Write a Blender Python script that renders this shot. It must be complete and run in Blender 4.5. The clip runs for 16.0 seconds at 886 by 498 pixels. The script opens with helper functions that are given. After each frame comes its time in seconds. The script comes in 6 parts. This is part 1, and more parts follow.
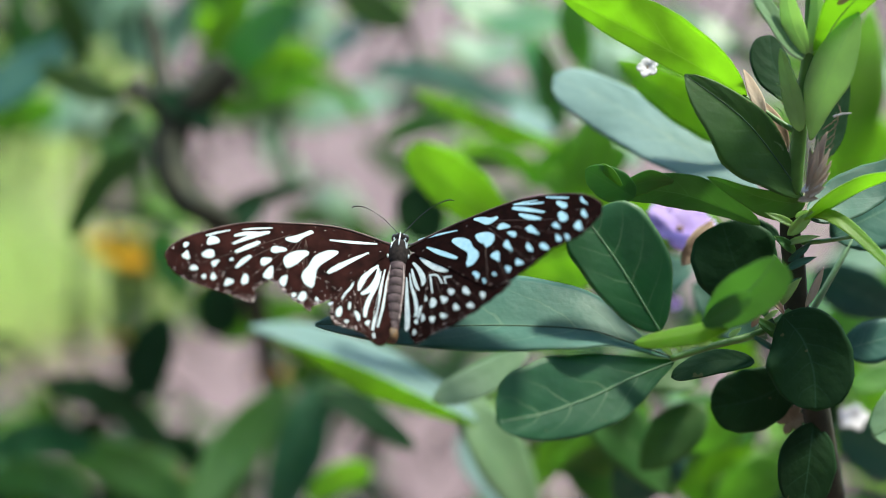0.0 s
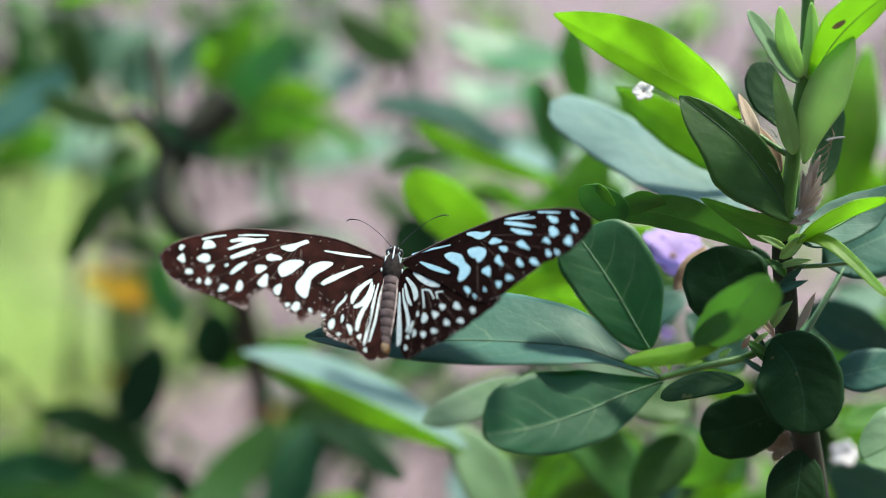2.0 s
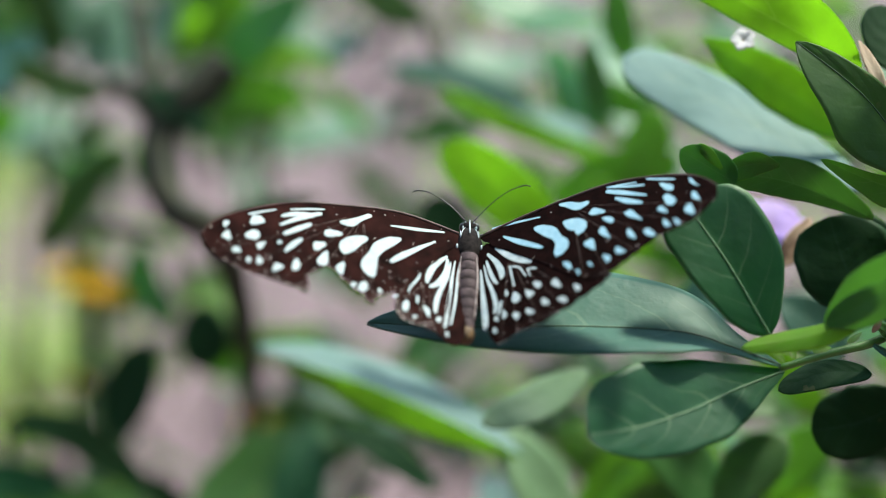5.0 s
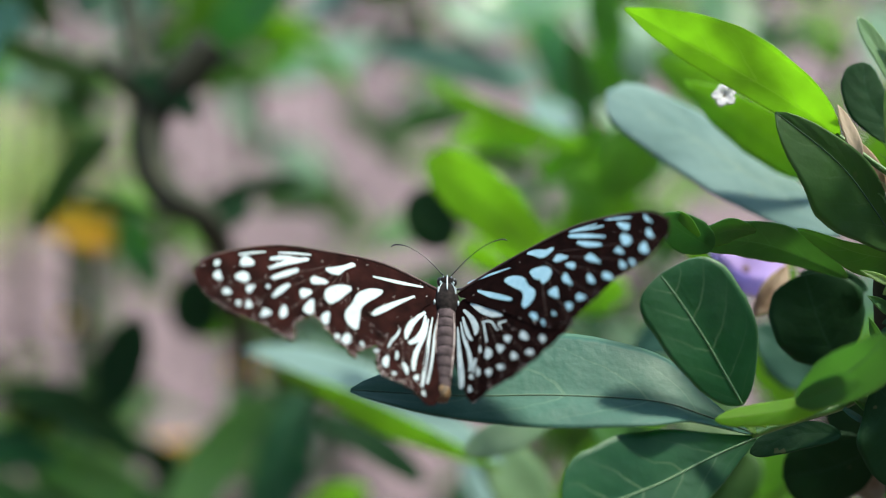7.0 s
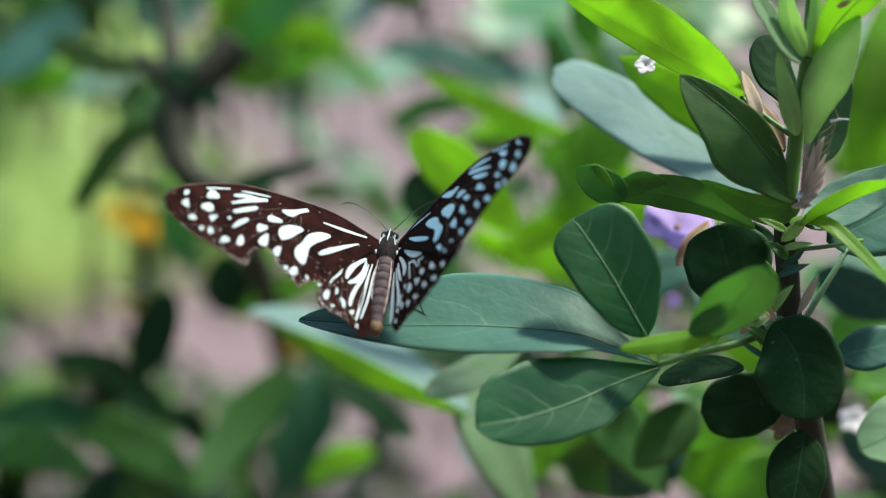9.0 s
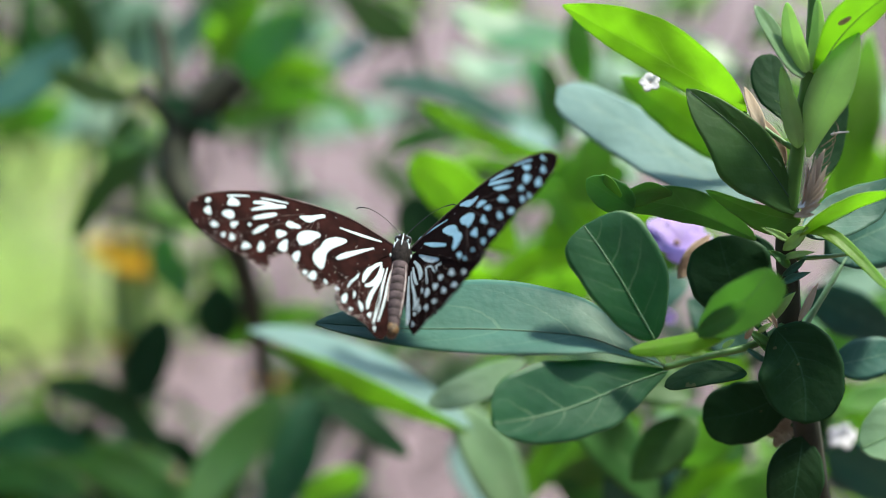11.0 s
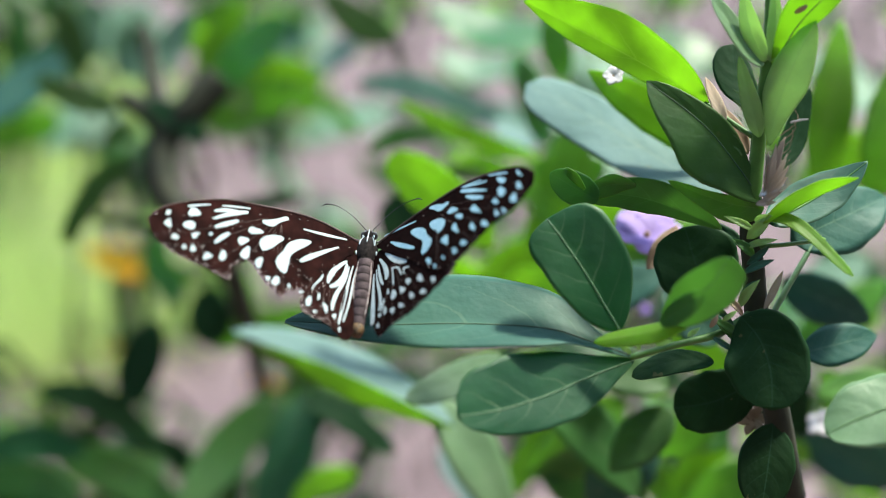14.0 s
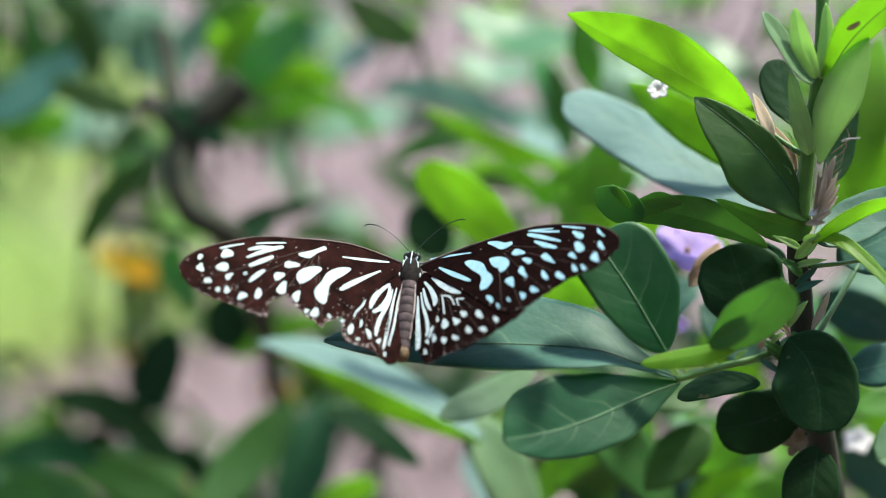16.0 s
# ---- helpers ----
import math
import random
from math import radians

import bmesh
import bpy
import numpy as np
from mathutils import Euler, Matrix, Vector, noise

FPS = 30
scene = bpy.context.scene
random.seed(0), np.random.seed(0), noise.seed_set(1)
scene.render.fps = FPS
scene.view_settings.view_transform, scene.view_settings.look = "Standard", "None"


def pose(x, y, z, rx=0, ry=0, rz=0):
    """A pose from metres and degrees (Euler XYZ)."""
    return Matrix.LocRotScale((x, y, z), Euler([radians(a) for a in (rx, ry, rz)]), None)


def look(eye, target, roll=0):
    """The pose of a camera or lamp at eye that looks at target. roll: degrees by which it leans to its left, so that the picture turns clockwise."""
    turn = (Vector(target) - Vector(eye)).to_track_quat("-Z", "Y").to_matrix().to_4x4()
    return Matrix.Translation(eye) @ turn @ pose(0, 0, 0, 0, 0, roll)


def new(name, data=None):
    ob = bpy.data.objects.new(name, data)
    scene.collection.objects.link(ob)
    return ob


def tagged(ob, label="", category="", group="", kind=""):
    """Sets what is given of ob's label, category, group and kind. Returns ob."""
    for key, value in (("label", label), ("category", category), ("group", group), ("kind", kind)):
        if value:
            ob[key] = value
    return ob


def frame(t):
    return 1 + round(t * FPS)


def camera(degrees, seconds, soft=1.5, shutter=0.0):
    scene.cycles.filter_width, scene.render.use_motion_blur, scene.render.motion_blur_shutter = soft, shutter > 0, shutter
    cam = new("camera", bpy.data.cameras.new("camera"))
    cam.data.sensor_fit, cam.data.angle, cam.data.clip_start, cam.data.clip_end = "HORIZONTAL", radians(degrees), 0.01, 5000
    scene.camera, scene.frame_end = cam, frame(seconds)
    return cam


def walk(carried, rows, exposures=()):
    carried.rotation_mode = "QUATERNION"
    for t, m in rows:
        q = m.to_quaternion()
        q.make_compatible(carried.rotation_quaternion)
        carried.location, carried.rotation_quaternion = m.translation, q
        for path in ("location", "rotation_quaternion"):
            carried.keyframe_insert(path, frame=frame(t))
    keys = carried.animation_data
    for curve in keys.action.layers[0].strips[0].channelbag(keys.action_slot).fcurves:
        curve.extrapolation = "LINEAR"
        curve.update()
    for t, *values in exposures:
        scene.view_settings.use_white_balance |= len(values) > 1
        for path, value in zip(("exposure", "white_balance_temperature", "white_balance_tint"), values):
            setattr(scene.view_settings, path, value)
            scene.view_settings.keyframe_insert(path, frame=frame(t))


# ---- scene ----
# ---- camera ----
cam = camera(24.0, 16.0, soft=0.9)
cam.data.dof.use_dof = True
cam.data.dof.focus_distance = 0.40
cam.data.dof.aperture_fstop = 5.2
PATH = [
    (0, (0.00100, 0.00058, 0.62248), (-0.00049, 0.38638, 0.51685), -0.41),
    (0.5, (0.00487, -0.01024, 0.60460), (-0.00020, 0.37997, 0.51678), -0.13),
    (1, (0.00244, -0.00916, 0.60373), (0.00056, 0.38137, 0.51722), -0.08),
    (1.5, (0.00224, -0.00569, 0.60812), (0.00030, 0.38478, 0.52138), 0.42),
    (2, (0.00396, -0.00366, 0.60766), (0.00101, 0.38657, 0.51984), 0.91),
    (2.5, (0.00127, -0.00969, 0.60146), (-0.00374, 0.38133, 0.51734), 0.32),
    (3, (-0.01392, -0.00403, 0.59672), (-0.01158, 0.38771, 0.51589), 1.15),
    (3.5, (-0.02414, -0.00002, 0.58583), (-0.01003, 0.39266, 0.51097), 0.56),
    (3.7, (-0.03084, 0.00562, 0.57582), (-0.01142, 0.39888, 0.50535), 1.15),
    (5.8, (-0.02977, 0.08194, 0.61448), (-0.00672, 0.46402, 0.49835), 1.08),
    (6, (-0.04270, 0.08739, 0.62233), (-0.01015, 0.46654, 0.49909), 1.76),
    (6.5, (-0.02932, 0.08267, 0.62873), (-0.01132, 0.46231, 0.50402), 1.35),
    (7, (-0.02834, 0.05806, 0.64033), (-0.00693, 0.43553, 0.50973), 1.57),
    (7.5, (-0.00154, 0.03237, 0.63589), (0.00022, 0.41430, 0.51704), 0.74),
    (8, (-0.00087, 0.02280, 0.62683), (0.00054, 0.40704, 0.51569), 1.17),
    (8.5, (0.00164, 0.01584, 0.62976), (-0.00358, 0.39773, 0.51088), 0.43),
    (9, (0.01595, 0.00899, 0.63168), (0.00176, 0.39130, 0.51489), 0.44),
    (9.2, (0.00265, 0.01123, 0.64675), (0.00018, 0.39011, 0.51850), 0.14),
    (11.3, (-0.00173, -0.00845, 0.61642), (-0.00225, 0.37958, 0.51931), 1.47),
    (11.5, (-0.00449, -0.00747, 0.62169), (-0.00392, 0.37905, 0.51874), 1.29),
    (12, (0.00029, -0.00904, 0.61118), (-0.00200, 0.37966, 0.51680), 1.45),
    (12.5, (0.00788, -0.00487, 0.61274), (-0.00060, 0.38292, 0.51503), 1.40),
    (13, (0.01581, -0.01326, 0.61526), (0.00274, 0.37505, 0.52016), 0.36),
    (13.5, (0.01372, -0.01597, 0.61078), (0.00697, 0.37263, 0.51620), -0.10),
    (14, (0.01477, -0.01150, 0.61788), (0.00618, 0.37613, 0.51954), -0.20),
    (14.5, (0.01823, -0.01205, 0.60557), (0.00528, 0.37767, 0.51640), 0.24),
    (15, (0.01580, -0.00961, 0.61032), (0.00422, 0.37920, 0.51709), 0.29),
    (15.5, (0.01563, -0.00577, 0.62162), (0.00439, 0.38088, 0.51977), -0.03),
    (16, (0.00015, -0.00189, 0.62323), (-0.00225, 0.38479, 0.52089), 0.37),
]
walk(cam, [(t, look(eye, target, roll)) for t, eye, target, roll in PATH], exposures=[(0, 1.8, 6800, -5), (3.7, 1.8, 6800, -5), (5.8, 1.55, 6800, -5), (8.0, 1.62, 6800, -5), (9.2, 1.62, 6800, -5), (11.3, 1.83, 6800, -5), (16, 1.82, 6800, -5)])

# ---- daylight ----
world = bpy.data.worlds.new("daylight")
scene.world = world
world.use_nodes = True
sky = world.node_tree.nodes.new("ShaderNodeTexSky")
sky.sky_type, sky.sun_disc = "NISHITA", False
SUN = Vector((0.38, 0.22, 0.9)).normalized()
sky.sun_elevation = math.asin(SUN.z)
sky.sun_rotation = math.atan2(SUN.x, SUN.y)
background = world.node_tree.nodes["Background"]
background.inputs["Strength"].default_value = 0.115
world.node_tree.links.new(sky.outputs["Color"], background.inputs["Color"])
sun = new("sun", bpy.data.lights.new("sun", "SUN"))
sun.data.energy, sun.data.angle, sun.data.color = 2.3, radians(6), (1.0, 0.95, 0.88)
sun.matrix_world = look(SUN * 10, (0, 0, 0))


# ---- materials ----
def material(name):
    m = bpy.data.materials.new(name)
    m.use_nodes = True
    nodes, links = m.node_tree.nodes, m.node_tree.links
    return m, nodes, links, nodes["Principled BSDF"]


def ramp(nodes, links, source, stops):
    r = nodes.new("ShaderNodeValToRGB")
    while len(r.color_ramp.elements) < len(stops):
        r.color_ramp.elements.new(0.5)
    for e, (at, colour) in zip(r.color_ramp.elements, stops):
        e.position, e.color = at, (*colour, 1)
    links.new(source, r.inputs["Fac"])
    return r.outputs["Color"]


def noise_at(nodes, links, scale, detail=4.0, coords="Object"):
    co = nodes.new("ShaderNodeTexCoord")
    n = nodes.new("ShaderNodeTexNoise")
    n.inputs["Scale"].default_value, n.inputs["Detail"].default_value = scale, detail
    links.new(co.outputs[coords], n.inputs["Vector"])
    return n.outputs["Fac"]


def bump(nodes, links, height, strength, distance, shader):
    bp = nodes.new("ShaderNodeBump")
    bp.inputs["Strength"].default_value, bp.inputs["Distance"].default_value = strength, distance
    links.new(height, bp.inputs["Height"])
    links.new(bp.outputs["Normal"], shader.inputs["Normal"])
    return bp


def calc(nodes, links, op, a, b=None):
    n = nodes.new("ShaderNodeMath")
    n.operation = op
    for i, v in enumerate((a, b)):
        if v is None:
            continue
        if isinstance(v, (int, float)):
            n.inputs[i].default_value = v
        else:
            links.new(v, n.inputs[i])
    return n.outputs[0]


def blend(nodes, links, fac, a, b, how="MIX"):
    n = nodes.new("ShaderNodeMix")
    n.data_type, n.blend_type = "RGBA", how
    for socket, v in ((n.inputs[0], fac), (n.inputs[6], a), (n.inputs[7], b)):
        if isinstance(v, tuple):
            socket.default_value = (*v, 1)
        elif isinstance(v, (int, float)):
            socket.default_value = v
        else:
            links.new(v, socket)
    return n.outputs[2]


def leaf_material(name, dark, light, vein, through_colour, through_share, rough, gloss=0.5, dusty=0.08):
    """A leaf blade: mottled, veined, waxy, and letting some light through."""
    m, nodes, links, p = material(name)
    p.inputs["Specular IOR Level"].default_value = gloss
    uv = nodes.new("ShaderNodeUVMap")
    parts = nodes.new("ShaderNodeSeparateXYZ")
    links.new(uv.outputs["UV"], parts.inputs[0])
    s = parts.outputs[0]
    q = calc(nodes, links, "ABSOLUTE", calc(nodes, links, "MULTIPLY", calc(nodes, links, "SUBTRACT", parts.outputs[1], 0.5), 2.0))
    wobble = calc(nodes, links, "MULTIPLY", noise_at(nodes, links, 140, 2), 0.10)
    phase = calc(nodes, links, "FRACT", calc(nodes, links, "SUBTRACT", calc(nodes, links, "MULTIPLY", calc(nodes, links, "ADD", s, wobble), 5.5), calc(nodes, links, "MULTIPLY", calc(nodes, links, "POWER", q, 1.3), 1.5)))
    side = calc(nodes, links, "LESS_THAN", calc(nodes, links, "ABSOLUTE", calc(nodes, links, "SUBTRACT", phase, 0.5)), 0.034)
    side = calc(nodes, links, "MULTIPLY", side, calc(nodes, links, "SUBTRACT", 1.0, q))
    mid = calc(nodes, links, "LESS_THAN", q, 0.022)
    lines = calc(nodes, links, "MAXIMUM", calc(nodes, links, "MULTIPLY", side, 0.65), mid)
    mottle = ramp(nodes, links, noise_at(nodes, links, 60, 6), [(0.3, dark), (0.72, light)])
    info = nodes.new("ShaderNodeObjectInfo")
    hue = nodes.new("ShaderNodeHueSaturation")
    links.new(calc(nodes, links, "ADD", calc(nodes, links, "MULTIPLY", info.outputs["Random"], 0.03), 0.485), hue.inputs["Hue"])
    links.new(calc(nodes, links, "ADD", calc(nodes, links, "MULTIPLY", info.outputs["Random"], 0.4), 0.8), hue.inputs["Value"])
    links.new(mottle, hue.inputs["Color"])
    dust = nodes.new("ShaderNodeMapRange")
    dust.inputs["From Min"].default_value, dust.inputs["From Max"].default_value = 0.50, 0.72
    dust.inputs["To Max"].default_value = dusty
    links.new(noise_at(nodes, links, 75, 9), dust.inputs["Value"])
    specks = calc(nodes, links, "GREATER_THAN", noise_at(nodes, links, 420, 2), 0.74)
    base = blend(nodes, links, calc(nodes, links, "MULTIPLY", lines, 0.55), hue.outputs["Color"], vein)
    rim = calc(nodes, links, "GREATER_THAN", q, 0.955)
    base = blend(nodes, links, calc(nodes, links, "MULTIPLY", rim, 0.35), base, vein)
    base = blend(nodes, links, dust.outputs["Result"], base, (0.36, 0.42, 0.33))
    base = blend(nodes, links, calc(nodes, links, "MULTIPLY", specks, 0.35), base, (0.25, 0.22, 0.10))
    links.new(base, p.inputs["Base Color"])
    links.new(calc(nodes, links, "ADD", calc(nodes, links, "MULTIPLY", noise_at(nodes, links, 70, 5), 0.36), rough - 0.18), p.inputs["Roughness"])
    relief = calc(nodes, links, "ADD", calc(nodes, links, "MULTIPLY", noise_at(nodes, links, 500, 3), 0.5), calc(nodes, links, "MULTIPLY", calc(nodes, links, "ABSOLUTE", calc(nodes, links, "SUBTRACT", phase, 0.5)), 0.35))
    relief = calc(nodes, links, "ADD", relief, calc(nodes, links, "MULTIPLY", noise_at(nodes, links, 90, 2), 1.0))
    net = nodes.new("ShaderNodeTexVoronoi")
    net.feature = "DISTANCE_TO_EDGE"
    net.inputs["Scale"].default_value = 520
    links.new(nodes.new("ShaderNodeTexCoord").outputs["Object"], net.inputs["Vector"])
    relief = calc(nodes, links, "ADD", relief, calc(nodes, links, "MULTIPLY", net.outputs["Distance"], 0.15))
    bump(nodes, links, relief, 0.5, 0.0005, p)
    t = nodes.new("ShaderNodeBsdfTranslucent")
    blotch = ramp(nodes, links, noise_at(nodes, links, 45, 5), [(0.34, tuple(c * 0.60 for c in through_colour)), (0.60, tuple(min(c * 1.2, 1) for c in through_colour))])
    links.new(blend(nodes, links, calc(nodes, links, "MULTIPLY", lines, 0.25), blotch, tuple(c * 0.8 for c in vein)), t.inputs["Color"])
    mix = nodes.new("ShaderNodeMixShader")
    mix.inputs[0].default_value = through_share
    links.new(p.outputs[0], mix.inputs[1])
    links.new(t.outputs[0], mix.inputs[2])
    links.new(mix.outputs[0], nodes["Material Output"].inputs["Surface"])
    return m


LEAF_OLD = leaf_material("old_leaf", (0.022, 0.082, 0.062), (0.050, 0.138, 0.102), (0.17, 0.30, 0.19), (0.09, 0.30, 0.06), 0.2, 0.55, 0.3, 0.05)
# Darkened copy of the old leaf: shade is put into its colour.
LEAF_SHADED = leaf_material("shaded_leaf", (0.007, 0.032, 0.010), (0.015, 0.058, 0.018), (0.035, 0.10, 0.05), (0.06, 0.22, 0.04), 0.2, 0.62, 0.2, 0.01)
LEAF_FULL = leaf_material("full_green_leaf", (0.016, 0.076, 0.034), (0.036, 0.124, 0.050), (0.30, 0.44, 0.25), (0.16, 0.45, 0.15), 0.38, 0.5, 0.35, 0.04)
LEAF_MID = leaf_material("leaf_green", (0.042, 0.130, 0.038), (0.085, 0.200, 0.055), (0.26, 0.42, 0.18), (0.32, 0.56, 0.17), 0.48, 0.5, 0.35)
LEAF_YOUNG = leaf_material("young_leaf", (0.080, 0.210, 0.038), (0.240, 0.410, 0.070), (0.40, 0.54, 0.18), (0.54, 0.84, 0.13), 0.58, 0.45, 0.35)
LEAF_OLIVE = leaf_material("olive_leaf", (0.028, 0.072, 0.020), (0.060, 0.125, 0.034), (0.16, 0.26, 0.10), (0.26, 0.44, 0.07), 0.38, 0.5, 0.3, 0.03)
LEAF_FRESH = leaf_material("fresh_leaf", (0.080, 0.195, 0.042), (0.140, 0.290, 0.068), (0.34, 0.48, 0.18), (0.42, 0.72, 0.15), 0.5, 0.48, 0.35)
LEAF_LONG = leaf_material("long_leaf", (0.030, 0.120, 0.060), (0.060, 0.180, 0.085), (0.20, 0.36, 0.16), (0.42, 0.80, 0.10), 0.45, 0.36)
# Pale blue-green with the sky's sheen on the leaf put into the colour.
LEAF_SHEEN = leaf_material("sky_sheen_leaf", (0.135, 0.235, 0.225), (0.215, 0.33, 0.325), (0.34, 0.44, 0.36), (0.26, 0.48, 0.30), 0.2, 0.6, 0.25)
# Pale green for leaves further back, brightened by skylight put into the colour.
LEAF_SKYLIT = leaf_material("skylit_leaf", (0.16, 0.30, 0.21), (0.27, 0.42, 0.32), (0.34, 0.46, 0.36), (0.34, 0.60, 0.30), 0.3, 0.5)
LEAF_PALE = leaf_material("pale_leaf", (0.13, 0.23, 0.12), (0.20, 0.31, 0.17), (0.32, 0.44, 0.28), (0.34, 0.56, 0.18), 0.3, 0.5)
BRACT = leaf_material("hairy_bract", (0.25, 0.38, 0.15), (0.40, 0.52, 0.25), (0.44, 0.58, 0.32), (0.62, 0.86, 0.36), 0.58, 0.55)


def surface(name, dark, light, scale, rough, relief=0.3, depth=0.0005, metal=0.0, gloss=0.5):
    m, nodes, links, p = material(name)
    f = noise_at(nodes, links, scale, 6)
    links.new(ramp(nodes, links, f, [(0.3, dark), (0.7, light)]), p.inputs["Base Color"])
    p.inputs["Roughness"].default_value = rough
    p.inputs["Metallic"].default_value = metal
    p.inputs["Specular IOR Level"].default_value = gloss
    bump(nodes, links, noise_at(nodes, links, scale * 4, 4), relief, depth, p)
    return m


STEM_GREEN = surface("green_stem", (0.05, 0.13, 0.02), (0.10, 0.22, 0.04), 200, 0.5)
STEM_WOOD = surface("woody_stem", (0.012, 0.017, 0.008), (0.036, 0.036, 0.018), 150, 0.8)
RIB_PALE = surface("pale_leaf_rib", (0.13, 0.25, 0.13), (0.20, 0.34, 0.19), 300, 0.5)
RIB_DARK = surface("dark_leaf_rib", (0.025, 0.065, 0.035), (0.06, 0.12, 0.06), 300, 0.5)
RIB_LIME = surface("lime_leaf_rib", (0.24, 0.40, 0.10), (0.34, 0.50, 0.16), 300, 0.5)
VEIN = leaf_material("leaf_rib", (0.17, 0.30, 0.16), (0.25, 0.39, 0.22), (0.25, 0.39, 0.22), (0.40, 0.65, 0.18), 0.45, 0.5)
DRY = surface("dry_bract", (0.22, 0.13, 0.08), (0.52, 0.38, 0.28), 180, 0.8)
DRY_PALE = leaf_material("papery_bract", (0.42, 0.31, 0.25), (0.66, 0.54, 0.46), (0.6, 0.5, 0.4), (0.75, 0.58, 0.45), 0.45, 0.8)
PETAL_PURPLE = leaf_material("purple_petal", (0.46, 0.34, 0.80), (0.66, 0.54, 0.92), (0.60, 0.46, 0.85), (0.80, 0.62, 0.98), 0.5, 0.6, 0.3, 0.0)
PETAL_WHITE = surface("white_petal", (0.62, 0.58, 0.62), (0.78, 0.75, 0.78), 120, 0.6)
PETAL_DUSTY = surface("dusty_white_petal", (0.62, 0.56, 0.58), (0.78, 0.72, 0.74), 120, 0.7)
PETAL_YELLOW = leaf_material("orange_petal", (0.80, 0.44, 0.02), (0.90, 0.62, 0.06), (0.85, 0.55, 0.05), (0.95, 0.70, 0.08), 0.5, 0.6, 0.3, 0.0)
WING = surface("brown_wing_scales", (0.0030, 0.0009, 0.0009), (0.0115, 0.0036, 0.0034), 700, 0.85, 0.4, 0.0001, gloss=0.03)
WING_WORN = surface("worn_brown_wing_scales", (0.0045, 0.0011, 0.0011), (0.027, 0.0078, 0.0070), 320, 0.85, 0.4, 0.0001, gloss=0.04)
FLECK = surface("bare_wing_membrane", (0.13, 0.07, 0.062), (0.62, 0.54, 0.54), 900, 0.6, 0.2, 0.0001, gloss=0.3)
EDGE = surface("brown_wing_edge", (0.035, 0.018, 0.015), (0.13, 0.076, 0.068), 600, 0.6, 0.4, 0.0001, gloss=0.3)
# White wing scales; the sunlight on the left wings is put into this tone.
SPOT_WHITE_SUNLIT = surface("white_sunlit_wing_scales", (0.42, 0.49, 0.54), (0.56, 0.62, 0.65), 900, 0.8, 0.4, 0.0001, gloss=0.15)
# Blue wing scales, made bluer to carry skylight on the right forewing.
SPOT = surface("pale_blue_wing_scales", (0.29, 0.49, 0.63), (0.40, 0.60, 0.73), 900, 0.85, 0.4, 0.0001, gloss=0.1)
BODY_BROWN = surface("dark_brown_fur", (0.005, 0.004, 0.004), (0.028, 0.020, 0.020), 1500, 0.85, 0.6, 0.0002, gloss=0.15)
ABDOMEN = surface("brown_grey_abdomen", (0.022, 0.0135, 0.016), (0.105, 0.072, 0.080), 500, 0.75, 0.6, 0.0002, gloss=0.2)
TAIL = surface("ochre_tail_tip", (0.03, 0.015, 0.005), (0.17, 0.09, 0.03), 1200, 0.6, 0.6, 0.0002)
BLACK = surface("black_chitin", (0.006, 0.006, 0.006), (0.02, 0.018, 0.018), 1500, 0.3, 0.2, 0.0001)
SOIL = surface("dusty_pink_soil", (0.090, 0.056, 0.064), (0.22, 0.152, 0.166), 9, 0.95, 0.8, 0.01)
# Dark surface of the added, unseen walls that hold back skylight.
BLOCK_DARK = surface("dark_sky_block", (0.03, 0.05, 0.02), (0.10, 0.11, 0.07), 6, 0.95, 0.6, 0.02)
GRASS = leaf_material("grass_green", (0.28, 0.38, 0.11), (0.46, 0.54, 0.22), (0.42, 0.52, 0.24), (0.62, 0.76, 0.26), 0.5, 0.6)


# ---- building blocks ----
VIEW = radians(15)


def spot(u, v, d):
    """The shrubs' plan axes in centimetres: u to the right, v upward, d away, on axes that lean 15 degrees, as metres of the world."""
    return Vector((u / 100, (d * math.cos(VIEW) + v * math.sin(VIEW)) / 100, 0.62 + (v * math.cos(VIEW) - d * math.sin(VIEW)) / 100))


def lean(x, y, z):
    """A direction on the same axes."""
    return Vector((x, z * math.cos(VIEW) + y * math.sin(VIEW), y * math.cos(VIEW) - z * math.sin(VIEW)))


def thing(name, at=(0, 0, 0)):
    ob = new(name)
    ob.location = at
    ob.empty_display_size = 0.01
    return ob


def part(name, bm, mat, parent, label="", smooth=True):
    """Links a bmesh as one mesh object under a thing or a part."""
    me = bpy.data.meshes.new(name)
    bm.to_mesh(me)
    bm.free()
    for poly in me.polygons:
        poly.use_smooth = smooth
    me.materials.append(mat)
    ob = new(name, me)
    ob.parent = parent
    return tagged(ob, label)


def tube(bm, points, radii, sides=8):
    """A round tapered rod through the points, closed at both ends."""
    rings = []
    for i, p in enumerate(points):
        a, b = points[max(i - 1, 0)], points[min(i + 1, len(points) - 1)]
        t = (b - a).normalized()
        x = t.orthogonal().normalized() if not rings else (last - t * last.dot(t)).normalized()
        last = x
        y = t.cross(x)
        rings.append([bm.verts.new(p + (x * math.cos(k) + y * math.sin(k)) * radii[i]) for k in [2 * math.pi * j / sides for j in range(sides)]])
    for a, b in zip(rings, rings[1:]):
        for j in range(sides):
            bm.faces.new((a[j], a[(j + 1) % sides], b[(j + 1) % sides], b[j]))
    bm.faces.new(rings[0][::-1])
    bm.faces.new(rings[-1])
    return bm


